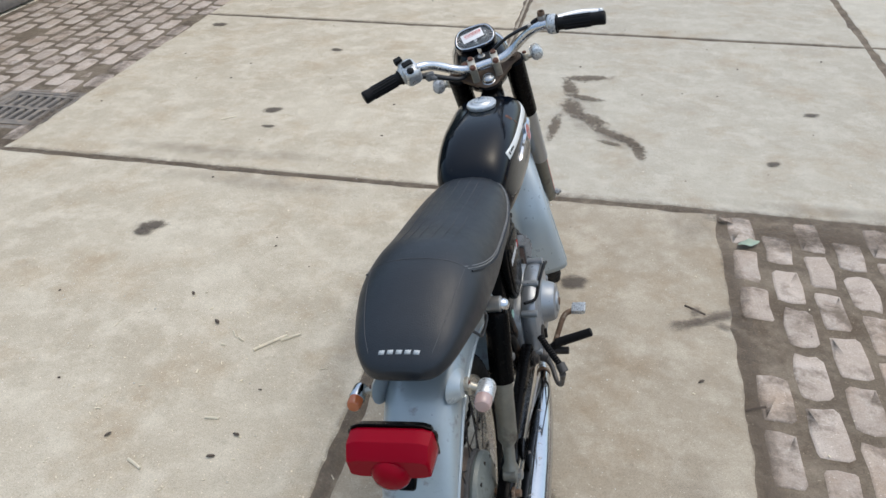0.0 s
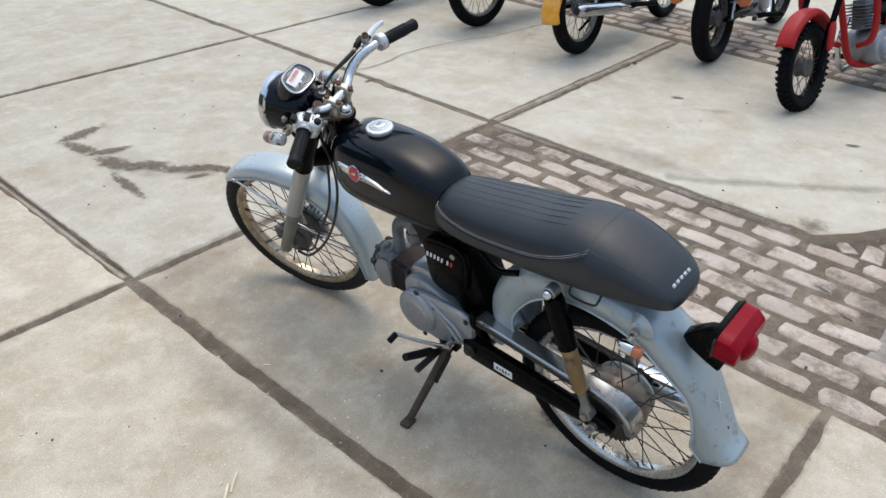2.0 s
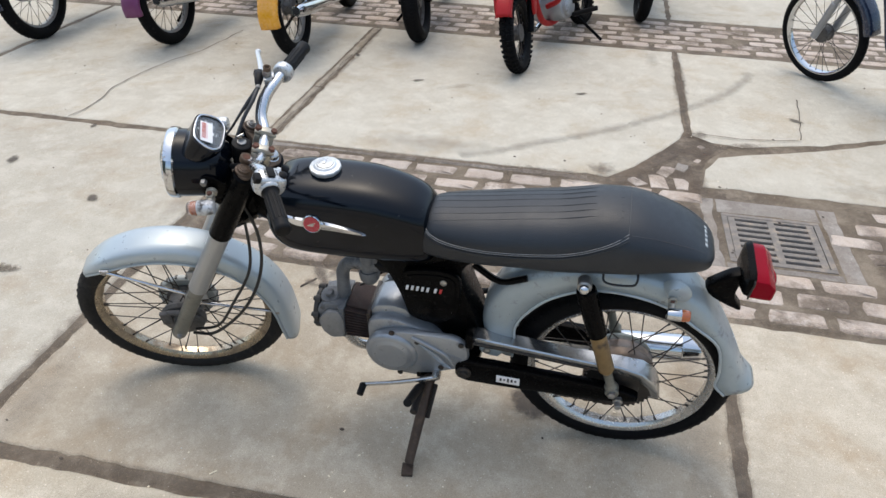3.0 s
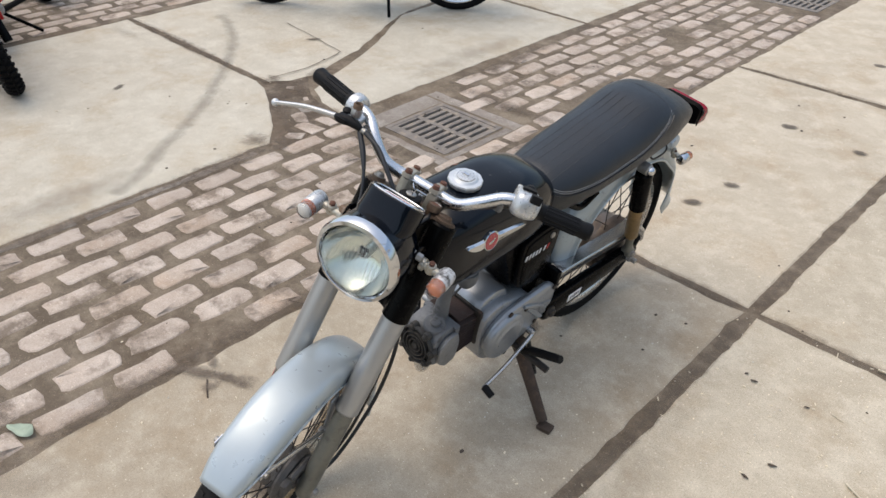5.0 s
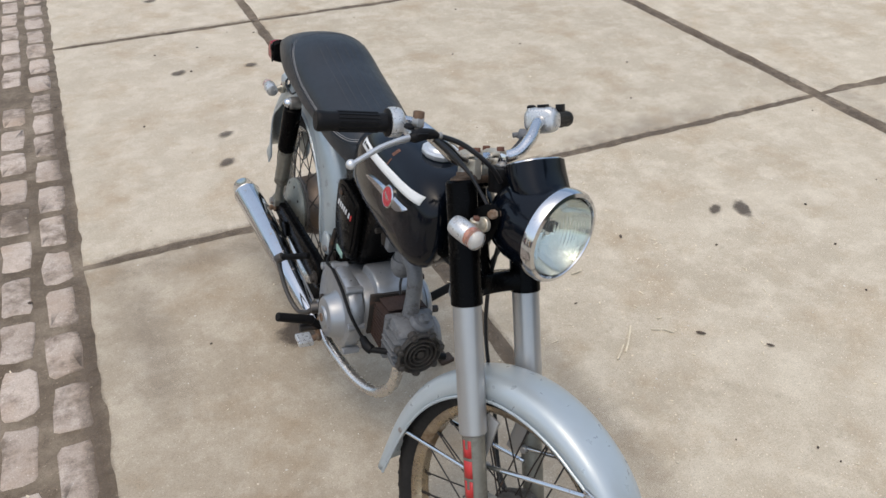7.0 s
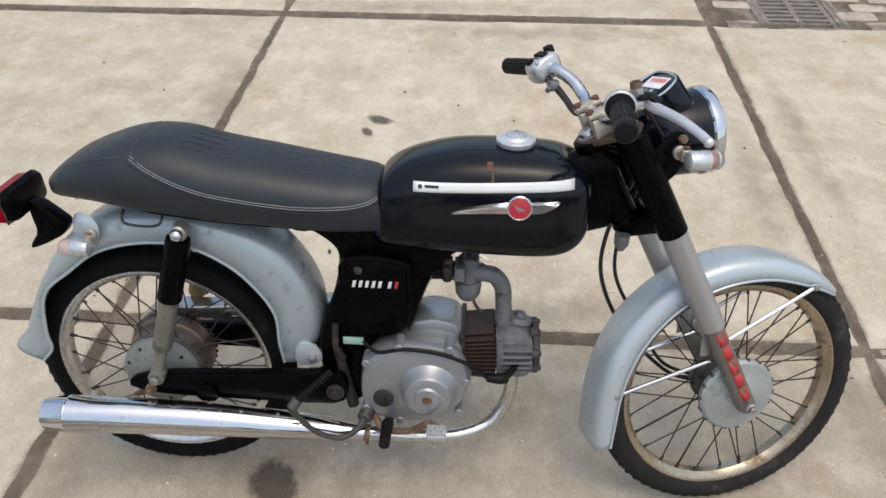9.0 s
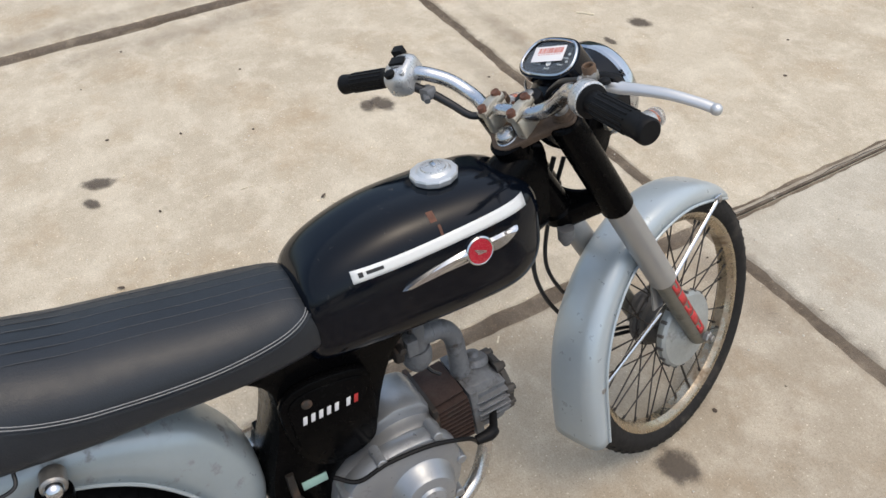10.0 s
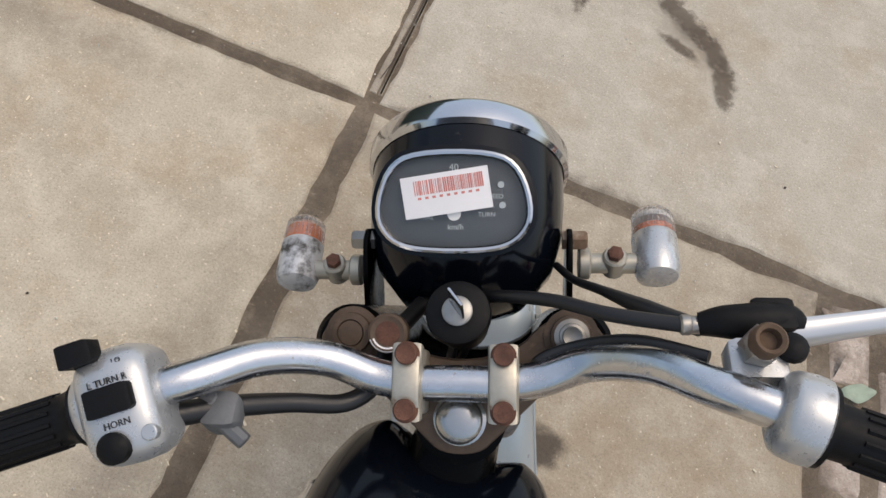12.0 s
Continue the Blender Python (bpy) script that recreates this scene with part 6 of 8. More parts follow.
rod(bm, AXM @ Vector((0.045, 0.118, -0.020)), AXM @ Vector((0.085, 0.095, -0.022)), 0.007, seg=10)
tube(bm, [AXM @ Vector(q) for q in ((0.082, 0.097, -0.022), (0.088, 0.085, -0.020), (0.088, 0.060, -0.018))], [0.0105, 0.011, 0.008], 12, 4)
part("plug_cap", bm, RUBBER, head)
bm = bmesh.new()
tube(bm, [AXM @ Vector((0.088, 0.060, -0.018)), (0.110, 0.64, 0.372), (0.112, 0.58, 0.398), (0.110, 0.51, 0.404), (0.106, 0.46, 0.392), (0.085, 0.43, 0.40)], 0.0037, 8, 6)
part("ignition_lead", bm, RUBBER, engine)
# carburettor and inlet
bm = bmesh.new()
rod(bm, (0.0, 0.592, 0.513), (0.0, 0.655, 0.513), 0.018, seg=20)
rod(bm, (0.0, 0.624, 0.548), (0.0, 0.624, 0.49), 0.020, seg=22)
lathe(bm, (0.0, 0.624, 0.496), (0, 0, -1), [(0, 0.024), (0.010, 0.026), (0.028, 0.024), (0.040, 0.017), (0.044, 0.008)], 24)
block(bm, (0.012, 0.608, 0.525), (0.05, 0.02, 0.03), edge=0.005)
carb = part("carburettor", bm, OLDCAST, bike, "grey corroded carburettor")
bm = bmesh.new()
tube(bm, [(0, 0.605, 0.515), (0, 0.575, 0.517), (0, 0.545, 0.520)], [0.017, 0.020, 0.024], 18, 4)
part("intake_rubber", bm, RUBBER, carb)
bm = bmesh.new()
tube(bm, [(0, 0.652, 0.512), (0, 0.674, 0.506), (0, 0.690, 0.482), (0, 0.694, 0.440), (0, 0.696, 0.385)], [0.0165, 0.0165, 0.0165, 0.016, 0.019], 18, 6)
part("inlet_pipe", bm, OLDCAST, engine)
bm = bmesh.new()
for x, y in ((-0.01, 0.622), (0.012, 0.636), (0.020, 0.612)):
    tube(bm, [(x, y, 0.545), (x + 0.002, y + 0.006, 0.57), (x, y + 0.02, 0.60), (x * 0.5, y + 0.03, 0.63)], 0.0045, 8, 5)
tube(bm, [(0, 0.632, 0.46), (0.006, 0.640, 0.44), (0.01, 0.655, 0.425)], 0.003, 6, 4)
part_each("fuel_hose", bm, CABLE, carb)
bm = bmesh.new()
lathe(bm, (0.028, 0.585, 0.56), (0, 0, -1), [(0, 0.010), (0.03, 0.012), (0.05, 0.009)], 14)
rod(bm, (0.03, 0.585, 0.545), (0.055, 0.585, 0.545), 0.006, seg=8)
part("fuel_tap", bm, DARKSTEEL, bike)

# footrests, stand, levers
KICKSTEEL = mat("grimy_grey_steel", (0.085, 0.08, 0.075), 0.48, 0.6, 0.2, 20, dirt=(GRIME, 0.35, 40, 0.8))
bm = bmesh.new()
rod(bm, (-0.195, 0.478, 0.222), (0.165, 0.476, 0.222), 0.0095, seg=12)
rest = part("footrest_bar", bm, DARKSTEEL, bike)
for s in (1, -1):
    bm = bmesh.new()
    rod(bm, (s * 0.115, 0.478, 0.222), (s * 0.142, 0.478, 0.245), 0.010, seg=12)
    rod(bm, (s * 0.135, 0.478, 0.243), (s * 0.222, 0.484, 0.272 if s > 0 else 0.292), 0.0115, 0.0105, 14)
    part("footrest", bm, RUBBER, rest, "black rubber footrest")
foot = Vector((-0.240, 0.488, 0.0535))
pivot = Vector((-0.082, 0.462, 0.225))
bm = bmesh.new()
tube(bm, [pivot, pivot + (foot - pivot) * 0.35, foot + (pivot - foot) * 0.05], [0.019, 0.0165, 0.0145], 12, 4, flat=0.75)
rod(bm, pivot + Vector((0.02, 0, 0)), pivot + Vector((-0.02, 0, 0.006)), 0.014, seg=14)
block(bm, (0, 0, 0), (0.040, 0.028, 0.011), Matrix.Translation(foot + Vector((-0.006, 0.0, -0.003))) @ pose(0, 0, 0, 0, 10, 8), 0.004)
STANDRUST = mat("brown_rusted_stand", (0.060, 0.040, 0.028), 0.7, 0.2, 0.3, 25, bump=0.25, dirt=((0.11, 0.070, 0.045), 0.35, 30, 0.9))
stand = part("side_stand", bm, STANDRUST, bike, "rusty dark steel side stand")
bm = bmesh.new()
for k in range(26):
    f0, f1 = k / 26, (k + 1) / 26
    a, b = pivot + Vector((-0.02, -0.02, 0.0)), pivot + (foot - pivot) * 0.42 + Vector((-0.006, -0.018, 0))
    lathe(bm, a + (b - a) * f0, b - a, [(0, 0.0045), (0.0010, 0.0062), (0.0022, 0.0062), (0.0032, 0.0045)], 10)
part("stand_spring", bm, DARKSTEEL, stand)
bm = bmesh.new()
block(bm, tuple(pivot + Vector((0.012, 0.005, 0.012))), (0.03, 0.06, 0.035), edge=0.006)
part("stand_bracket", bm, SATIN, stand)
bm = bmesh.new()
tube(bm, [(-0.106, 0.440, 0.260), (-0.112, 0.465, 0.253), (-0.120, 0.55, 0.228), (-0.121, 0.631, 0.203)], [0.0075, 0.0060, 0.0052, 0.0052], 10, 6)
rod(bm, (-0.088, 0.442, 0.262), (-0.112, 0.442, 0.259), 0.010, seg=12)
shift = part("gear_lever", bm, DULLCHROME, bike, "steel gear lever with a rubber tip")
part("lever_rubber", rod(bmesh.new(), (-0.120, 0.627, 0.205), (-0.150, 0.629, 0.197), 0.0095, 0.009, 12), RUBBER, shift)
bm = bmesh.new()
tube(bm, [(0.100, 0.445, 0.235), (0.118, 0.47, 0.212), (0.130, 0.52, 0.222), (0.150, 0.56, 0.262), (0.170, 0.575, 0.268)], 0.0068, 10, 6)
brake = part("brake_pedal", bm, RUSTY, bike, "brake pedal with a ribbed metal pad")
bm = bmesh.new()
block(bm, (0.186, 0.577, 0.273), (0.034, 0.036, 0.010), pose(0, 0, 0), 0.003)
for i in range(6):
    for j in range(6):
        block(bm, (0.1735 + 0.005 * i, 0.5635 + 0.0054 * j, 0.2785), (0.0032, 0.0032, 0.003), edge=0.0008)
part("pedal_pad", bm, SWITCH, brake, "bright ribbed pedal pad")
bm = bmesh.new()
tube(bm, [(0.112, 0.432, 0.245), (0.128, 0.420, 0.222), (0.142, 0.385, 0.205), (0.158, 0.345, 0.232), (0.168, 0.315, 0.275), (0.172, 0.302, 0.302)], [0.0090, 0.0062, 0.0055, 0.0055, 0.0055, 0.0075], 12, 6)
rod(bm, (0.098, 0.437, 0.246), (0.124, 0.430, 0.240), 0.015, seg=16)
kick = part("kick_starter", bm, KICKSTEEL, bike, "steel kick-start lever with a folding pedal")
a, b = Vector((0.165, 0.316, 0.318)), Vector((0.120, 0.372, 0.352))
ribs = [(f + (b - a).length * k / 13, r) for k in range(13) for f, r in ((0, 0.005), (0.0015, 0.0078), (0.0045, 0.0078), (0.0056, 0.005))]
part("kick_rubber", lathe(bmesh.new(), a, b - a, ribs, 12), RUBBER, kick)
part("kick_joint", rod(bmesh.new(), (0.176, 0.304, 0.305), (0.166, 0.316, 0.320), 0.011, seg=12), KICKSTEEL, kick)
bm = bmesh.new()
tube(bm, [(0.112, 0.03, 0.238), (0.10, 0.2, 0.232), (0.10, 0.38, 0.222)], 0.003, 6, 4)
part("brake_rod", bm, STEEL, bike)

# ---- front end, turned to its left ----
for s in (1, -1):
    bm = bmesh.new()
    a = leg_at(s * 0.073, 0.815)
    l1 = (leg_at(0, 0.634) - leg_at(0, 0.815)).length
    lathe(bm, a, LEG, [(0, 0.022), (0.004, 0.0255), (0.03, 0.0255), (l1 - 0.002, 0.0265), (l1, 0.024)], 30)
    leg = part("fork_leg", bm, SATIN, bike, "fork leg with black cover and grey sleeve", STEER)
    bm = bmesh.new()
    l2 = (leg_at(0, 0.440) - leg_at(0, 0.640)).length
    lathe(bm, leg_at(s * 0.073, 0.640), LEG, [(0, 0.022), (0.002, 0.0248), (0.006, 0.0248), (0.007, 0.0238), (l2 - 0.004, 0.0238), (l2, 0.020)], 30)
    part("fork_sleeve", bm, SLEEVE, leg)
    bm = bmesh.new()
    l3 = (leg_at(0, 0.250) - leg_at(0, 0.445)).length
    lathe(bm, leg_at(s * 0.073, 0.445), LEG, [(0, 0.0195), (0.05, 0.0195), (l3 - 0.03, 0.019), (l3 - 0.008, 0.0185), (l3, 0.014)], 26)
    low = part("fork_lower", bm, KHAKI, leg)
    if s > 0:
        for k in range(5):
            f = 0.012 + 0.0352 * k
            c = leg_at(0.073, 0.445) + LEG * f
            bm = bmesh.new()
            rows = []
            for g in (0, 0.5, 1):
                rows.append([bm.verts.new(c + LEG * (0.030 * g) + 0.0201 * (Vector((1, 0, 0)) * math.cos(th) + Vector((0, -LEG.z, LEG.y)) * math.sin(th))) for th in np.linspace(-0.35, 0.55, 7)])
            for r0, r1 in zip(rows, rows[1:]):
                for i in range(6):
                    if not (i in (2, 3) and k % 2 == 0 and r0 is rows[0]):
                        bm.faces.new((r0[i], r0[i + 1], r1[i + 1], r1[i]))
            thick(part("leg_mark", bm, REDINK, low), 0.0005)
    bm = bmesh.new()
    q = leg_at(s * 0.073, 0.385)
    rod(bm, q, q + Vector((-s * 0.03, 0.004, 0.0)), 0.007, seg=10)
    block(bm, tuple(leg_at(s * 0.048, 0.42)), (0.005, 0.028, 0.11), edge=0.002)
    part_each("guard_lug", bm, SLEEVE, leg)
    bm = bmesh.new()
    lathe(bm, STEM + Vector((s * 0.071, 0.0480, 0.0255)) - AXIS * 0.015, AXIS, [(0, 0.0175), (0.003, 0.0175), (0.004, 0.0135), (0.009, 0.013), (0.010, 0.009), (0.006, 0.007)], 24)
    part("fork_cap", bm, YOKERUST, leg, "rusty fork cap")
    if s > 0:
        part("cap_nut", lathe(bmesh.new(), STEM + Vector((s * 0.071, 0.0480, 0.0255)) - AXIS * 0.006, AXIS, [(0, 0.0112), (0.0015, 0.0112), (0.002, 0.0084), (0.006, 0.0080), (0.0065, 0.0064), (0.0085, 0.0058), (0.0075, 0.0036)], 20), STEEL, leg, "bright steel fork nut")
    else:
        part("cap_plug", lathe(bmesh.new(), STEM + Vector((s * 0.071, 0.0480, 0.0255)) - AXIS * 0.008, AXIS, [(0, 0.0085), (0.003, 0.0080), (0.0035, 0.005)], 20), YOKERUST, leg)

# yokes
PLANE = frame_of(STEM - AXIS * 0.018, (1, 0, 0), AXIS.cross(Vector((1, 0, 0))))
tri = softened([(-0.012, -0.023), (0.012, -0.023), (0.024, -0.012), (0.066, 0.030), (0.094, 0.040), (0.092, 0.058), (0.074, 0.070), (0.052, 0.062), (0.036, 0.044), (0.0, 0.036), (-0.036, 0.044), (-0.052, 0.062), (-0.074, 0.070), (-0.092, 0.058), (-0.094, 0.040), (-0.066, 0.030), (-0.024, -0.012)], 2)
TOPM = PLANE @ Matrix(((0, 1, 0, 0), (0, 0, 1, 0), (1, 0, 0, 0), (0, 0, 0, 1)))
yoke = part("top_yoke", plate(bmesh.new(), tri, -0.009, 0.004, 0.003, TOPM), YOKERUST, bike, "rusty brown top yoke plate", STEER)
part("stem_nut", lathe(bmesh.new(), STEM - AXIS * 0.016, AXIS, [(0, 0.0172), (0.002, 0.0172), (0.003, 0.0150), (0.010, 0.0150), (0.013, 0.0130), (0.0145, 0.008), (0.015, 0.002)], 32), DULLCHROME, yoke, "shiny domed stem nut")
low_c = STEM - AXIS * 0.200
LOWM = frame_of(low_c, (1, 0, 0), AXIS.cross(Vector((1, 0, 0)))) @ Matrix(((0, 1, 0, 0), (0, 0, 1, 0), (1, 0, 0, 0), (0, 0, 0, 1)))
part("lower_yoke", plate(bmesh.new(), tri, -0.018, 0.018, 0.006, LOWM), SATIN, bike, "", STEER)
bm = bmesh.new()
lathe(bm, low_c + Vector((0.03, -0.012, -0.01)), (0, 0, -1), [(0, 0.014), (0.02, 0.013), (0.032, 0.006)], 14)
part("steering_lock", bm, OLDCAST, bike)

# handlebar
bar = [(-0.190, 0.793, 0.883), (-0.165, 0.801, 0.8865), (-0.140, 0.812, 0.8835), (-0.112, 0.831, 0.868), (-0.080, 0.841, 0.846), (-0.050, 0.835, 0.8345), (-0.025, 0.832, 0.833), (0, 0.832, 0.833),
       (0.025, 0.832, 0.833), (0.050, 0.835, 0.8345), (0.080, 0.841, 0.846), (0.112, 0.831, 0.868), (0.140, 0.812, 0.8835), (0.165, 0.801, 0.8865), (0.190, 0.793, 0.883)]
handlebar = part("handlebar", tube(bmesh.new(), bar, 0.0111, 22, 6), BARCHROME, bike, "chrome handlebar with fine pitting", STEER)
for s in (1, -1):
    CL = pose(s * 0.0290, 0.832, 0.833, 22, 0, 0)
    bm = bmesh.new()
    block(bm, (0, 0, 0.0085), (0.0185, 0.047, 0.009), CL, 0.003)
    plate(bm, softened([(-0.020, 0.010), (-0.013, 0.0155), (0.0, 0.0172), (0.013, 0.0155), (0.020, 0.010)], 1), -0.0085, 0.0085, 0.0025, CL)
    clamp = part("bar_clamp", bm, ZINC, handlebar, "yellowed bar clamp with rusty bolts")
    bm = bmesh.new()
    block(bm, (0, 0.001, -0.015), (0.018, 0.042, 0.034), CL, 0.005)
    part("clamp_base", bm, ZINC, clamp)
    for dy in (-0.0165, 0.0165):
        part("clamp_bolt", lathe(bmesh.new(), CL @ Vector((0, dy, 0.0125)), CL.to_3x3() @ Vector((0, 0, 1)), [(0, 0.0078), (0.0008, 0.0078), (0.0010, 0.0066), (0.0064, 0.0066), (0.0074, 0.0058), (0.0066, 0.003)], 20), BOLT, clamp, "rust-red bolt")
GL = (Vector((0.298, 0.7575, 0.8715)) - Vector((0.190, 0.793, 0.883))).normalized()
for s in (1, -1):
    d = Vector((s * GL.x, GL.y, GL.z))
    a = Vector((s * 0.198, 0.790, 0.882)) - d * (0.012 if s > 0 else 0.004)
    l = 0.012 if s > 0 else 0.004
    bm = bmesh.new()
    prof = [(0, 0.019), (0.002, 0.0215), (0.005, 0.0215), (0.007, 0.0150)] if s > 0 else [(0, 0.017), (0.002, 0.0185), (0.008, 0.0185), (0.010, 0.0160)]
    seg = 48
    prof += [(0.016, 0.0146), (0.085 + l, 0.0150), (0.096 + l, 0.0160), (0.101 + l, 0.0160), (0.104 + l, 0.0136), (0.1045 + l, 0.005)]
    lathe(bm, a, d, prof, seg)
    part("grip", bm, RUBBER, handlebar, "black ribbed rubber grip")
    bm = bmesh.new()
    for k in range(14):
        th = 2 * math.pi * k / 14
        o, e = d.orthogonal().normalized(), d.cross(d.orthogonal().normalized())
        w = 0.0147 * (o * math.cos(th) + e * math.sin(th))
        rod(bm, a + d * 0.020 + w, a + d * 0.083 + w * 1.02, 0.0015, seg=5, edge=0)
    part_each("grip_rib", bm, RUBBER, handlebar)
# throttle housing, front brake lever
dR = Vector((GL.x, GL.y, GL.z))
aR = Vector((0.1680, 0.8000, 0.8862))
bm = bmesh.new()
lathe(bm, aR, dR, [(0, 0.0165), (0.003, 0.0210), (0.006, 0.0225), (0.014, 0.0235), (0.021, 0.0230), (0.0235, 0.0195)], 34)
o = dR.cross(Vector((0, 0, 1))).normalized()
for k, (h, v) in enumerate(((0.010, -0.6), (0.010, 0.75))):
    rod(bm, aR + dR * 0.014 + 0.0205 * (o * -v + Vector((0, 0, 1)) * (1 - abs(v)) * 1.0), aR + dR * 0.014 + 0.0275 * (o * -v + Vector((0, 0, 1)) * (1 - abs(v))), 0.0045, seg=10)
part("throttle_housing", bm, SWITCH, handlebar, "silver throttle housing with two screws")
bm = bmesh.new()
block(bm, (0.163, 0.826, 0.883), (0.032, 0.022, 0.016), pose(0, 0, 0), 0.006)
perch = part("lever_perch", bm, SWITCH, handlebar, "silver brake lever perch")
bm = bmesh.new()
tube(bm, [(0.136, 0.848, 0.885), (0.148, 0.848, 0.888), (0.166, 0.848, 0.888), (0.182, 0.850, 0.885), (0.190, 0.848, 0.883)], [0.0065, 0.0092, 0.0112, 0.0105, 0.0065], 14, 5, flat=0.85)
block(bm, (0.174, 0.851, 0.889), (0.024, 0.018, 0.010), pose(0, 0, 0), 0.004)
part("perch_cover", bm, RUBBER, perch, "black rubber lever cover")
part("cable_ferrule", lathe(bmesh.new(), (0.126, 0.8475, 0.8845), (1, 0.02, 0.03), [(0, 0.0048), (0.001, 0.0058), (0.005, 0.0058), (0.006, 0.0050), (0.010, 0.0052), (0.011, 0.0045)], 16), STEEL, perch, "bright cable ferrule")
bm = bmesh.new()
tube(bm, [(0.172, 0.842, 0.886), (0.192, 0.846, 0.881), (0.215, 0.851, 0.879), (0.250, 0.859, 0.874), (0.285, 0.868, 0.864), (0.304, 0.872, 0.857)], [0.0090, 0.0088, 0.0078, 0.0072, 0.0066, 0.0066], 14, 6, flat=0.60)
bmesh.ops.create_uvsphere(bm, u_segments=14, v_segments=10, radius=0.0074, matrix=Matrix.Translation((0.306, 0.8715, 0.8565)))
part("brake_lever", bm, LEVERALU, perch, "silver brake lever with a ball end")
bm = bmesh.new()
lathe(bm, (0.162, 0.830, 0.893), (0.04, -0.22, 1), [(-0.008, 0.0086), (0, 0.0086), (0.0005, 0.0104), (0.012, 0.0104), (0.0135, 0.0092)], 6)
part("mirror_nut", bm, STEEL, perch, "rust-flecked steel lock nut")
part("mirror_socket", lathe(bmesh.new(), (0.1625, 0.8273, 0.905), (0.04, -0.22, 1), [(0, 0.0088), (0.009, 0.0088), (0.0105, 0.0076), (0.0095, 0.0056), (0.004, 0.0050)], 20), RUSTY, perch, "rusty mirror socket")
part("perch_plug", lathe(bmesh.new(), (0.180, 0.831, 0.891), (0, 0, 1), [(0, 0.0085), (0.004, 0.008), (0.007, 0.004)], 16), RUBBER, perch)
# left switch box
dL = Vector((-GL.x, GL.y, GL.z))
aL = Vector((-0.160, 0.803, 0.8868))
SB = frame_of(Vector((-0.177, 0.8030, 0.8870)), (GL.x, -GL.y, -GL.z), Vector((0, 0.90, 0.42)))
bm = bmesh.new()
lathe(bm, aL, dL, [(0, 0.016), (0.004, 0.0205), (0.010, 0.0220), (0.036, 0.0220), (0.041, 0.020), (0.043, 0.0175)], 34)
def rounded_box(x, k, cy=-0.009, cz=0.002):
    """A round-cornered section of the switch housing."""
    out = []
    for n in range(36):
        th = 2 * math.pi * n / 36
        c, q = math.cos(th), math.sin(th)
        out.append(SB @ Vector((x, cy + 0.0325 * k * math.copysign(abs(c) ** 0.62, c), cz + 0.0245 * k * math.copysign(abs(q) ** 0.62, q))))
    return out


skin(bm, [rounded_box(x, k) for x, k in ((-0.0205, 0.72), (-0.0195, 0.84), (-0.016, 0.93), (-0.009, 0.985), (0.0, 1.0), (0.008, 0.985), (0.0145, 0.92), (0.0190, 0.80), (0.0205, 0.66))])
rod(bm, SB @ Vector((0.015, -0.028, 0.018)), SB @ Vector((0.015, -0.028, 0.0245)), 0.0045, seg=12)
switch = part("switch_box", bm, SWITCH, handlebar, "worn silver handlebar switch box with black buttons")
for name, c, size in (("turn_switch", (0.0, -0.006, 0.0265), (0.026, 0.015, 0.008)), ("dip_switch", (-0.012, 0.0225, 0.0225), (0.020, 0.013, 0.014))):
    part(name, block(bmesh.new(), c, size, SB, 0.003), RUBBER, switch, "black plastic rocker switch")
part("horn_button", lathe(bmesh.new(), SB @ Vector((-0.004, -0.0305, 0.022)), SB.to_3x3() @ Vector((0, 0, 1)), [(0, 0.0085), (0.006, 0.0085), (0.0085, 0.005)], 20), RUBBER, switch)
for text, c, size in (("L TURN R", (0.001, 0.0040, 0.0264), 0.0051), ("HORN", (0.001, -0.0190, 0.0264), 0.0051), ("LO", (0.007, 0.0135, 0.0235), 0.0040)):
    lettering("switch_print", text, size, SB @ Matrix.Translation(c), INK, switch)
bm = bmesh.new()
block(bm, (-0.132, 0.800, 0.858), (0.022, 0.020, 0.018), edge=0.006)
rod(bm, (-0.132, 0.795, 0.858), (-0.118, 0.785, 0.852), 0.005, seg=8)
rod(bm, (-0.140, 0.806, 0.868), (-0.140, 0.806, 0.85), 0.006, seg=8)
part("lever_stub", bm, OLDCAST, handlebar)

# ignition lock, choke knob, cables
lock = part("ignition_lock", lathe(bmesh.new(), (-0.001, 0.889, 0.800), (0.0, -0.28, 1), [(0, 0.018), (0.020, 0.0195), (0.034, 0.0215), (0.040, 0.0205), (0.042, 0.0165)], 32), RUBBER, bike, "black ignition lock with key inside", STEER)
part("lock_barrel", lathe(bmesh.new(), (-0.001, 0.8772, 0.8415), (0.0, -0.28, 1), [(0, 0.0098), (0.002, 0.0098), (0.003, 0.0085)], 24), STEEL, lock)
part("key", block(bmesh.new(), (0, 0, 0.008), (0.0018, 0.015, 0.018), frame_of((-0.001, 0.8765, 0.845), (0.8, 0.6, 0), (-0.6, 0.8, 0)), 0.0006), CHROME, lock)
part("warning_cap", lathe(bmesh.new(), (-0.0450, 0.869, 0.826), AXIS, [(0, 0.0115), (0.003, 0.0128), (0.013, 0.0128), (0.0145, 0.011), (0.0135, 0.008)], 28), YOKERUST, yoke, "rusty round knob with an orange centre")
bm = bmesh.new()
u, w = Vector((1, 0, 0)), AXIS.cross(Vector((1, 0, 0)))
q = [[bm.verts.new(Vector((-0.0450, 0.869, 0.826)) + AXIS * 0.0142 + r * (u * math.cos(th) + w * math.sin(th))) for r in (0.0090, 0.0122)] for th in np.linspace(3.5, 5.1, 12)]
for a, b in zip(q, q[1:]):
    bm.faces.new((a[0], a[1], b[1], b[0]))
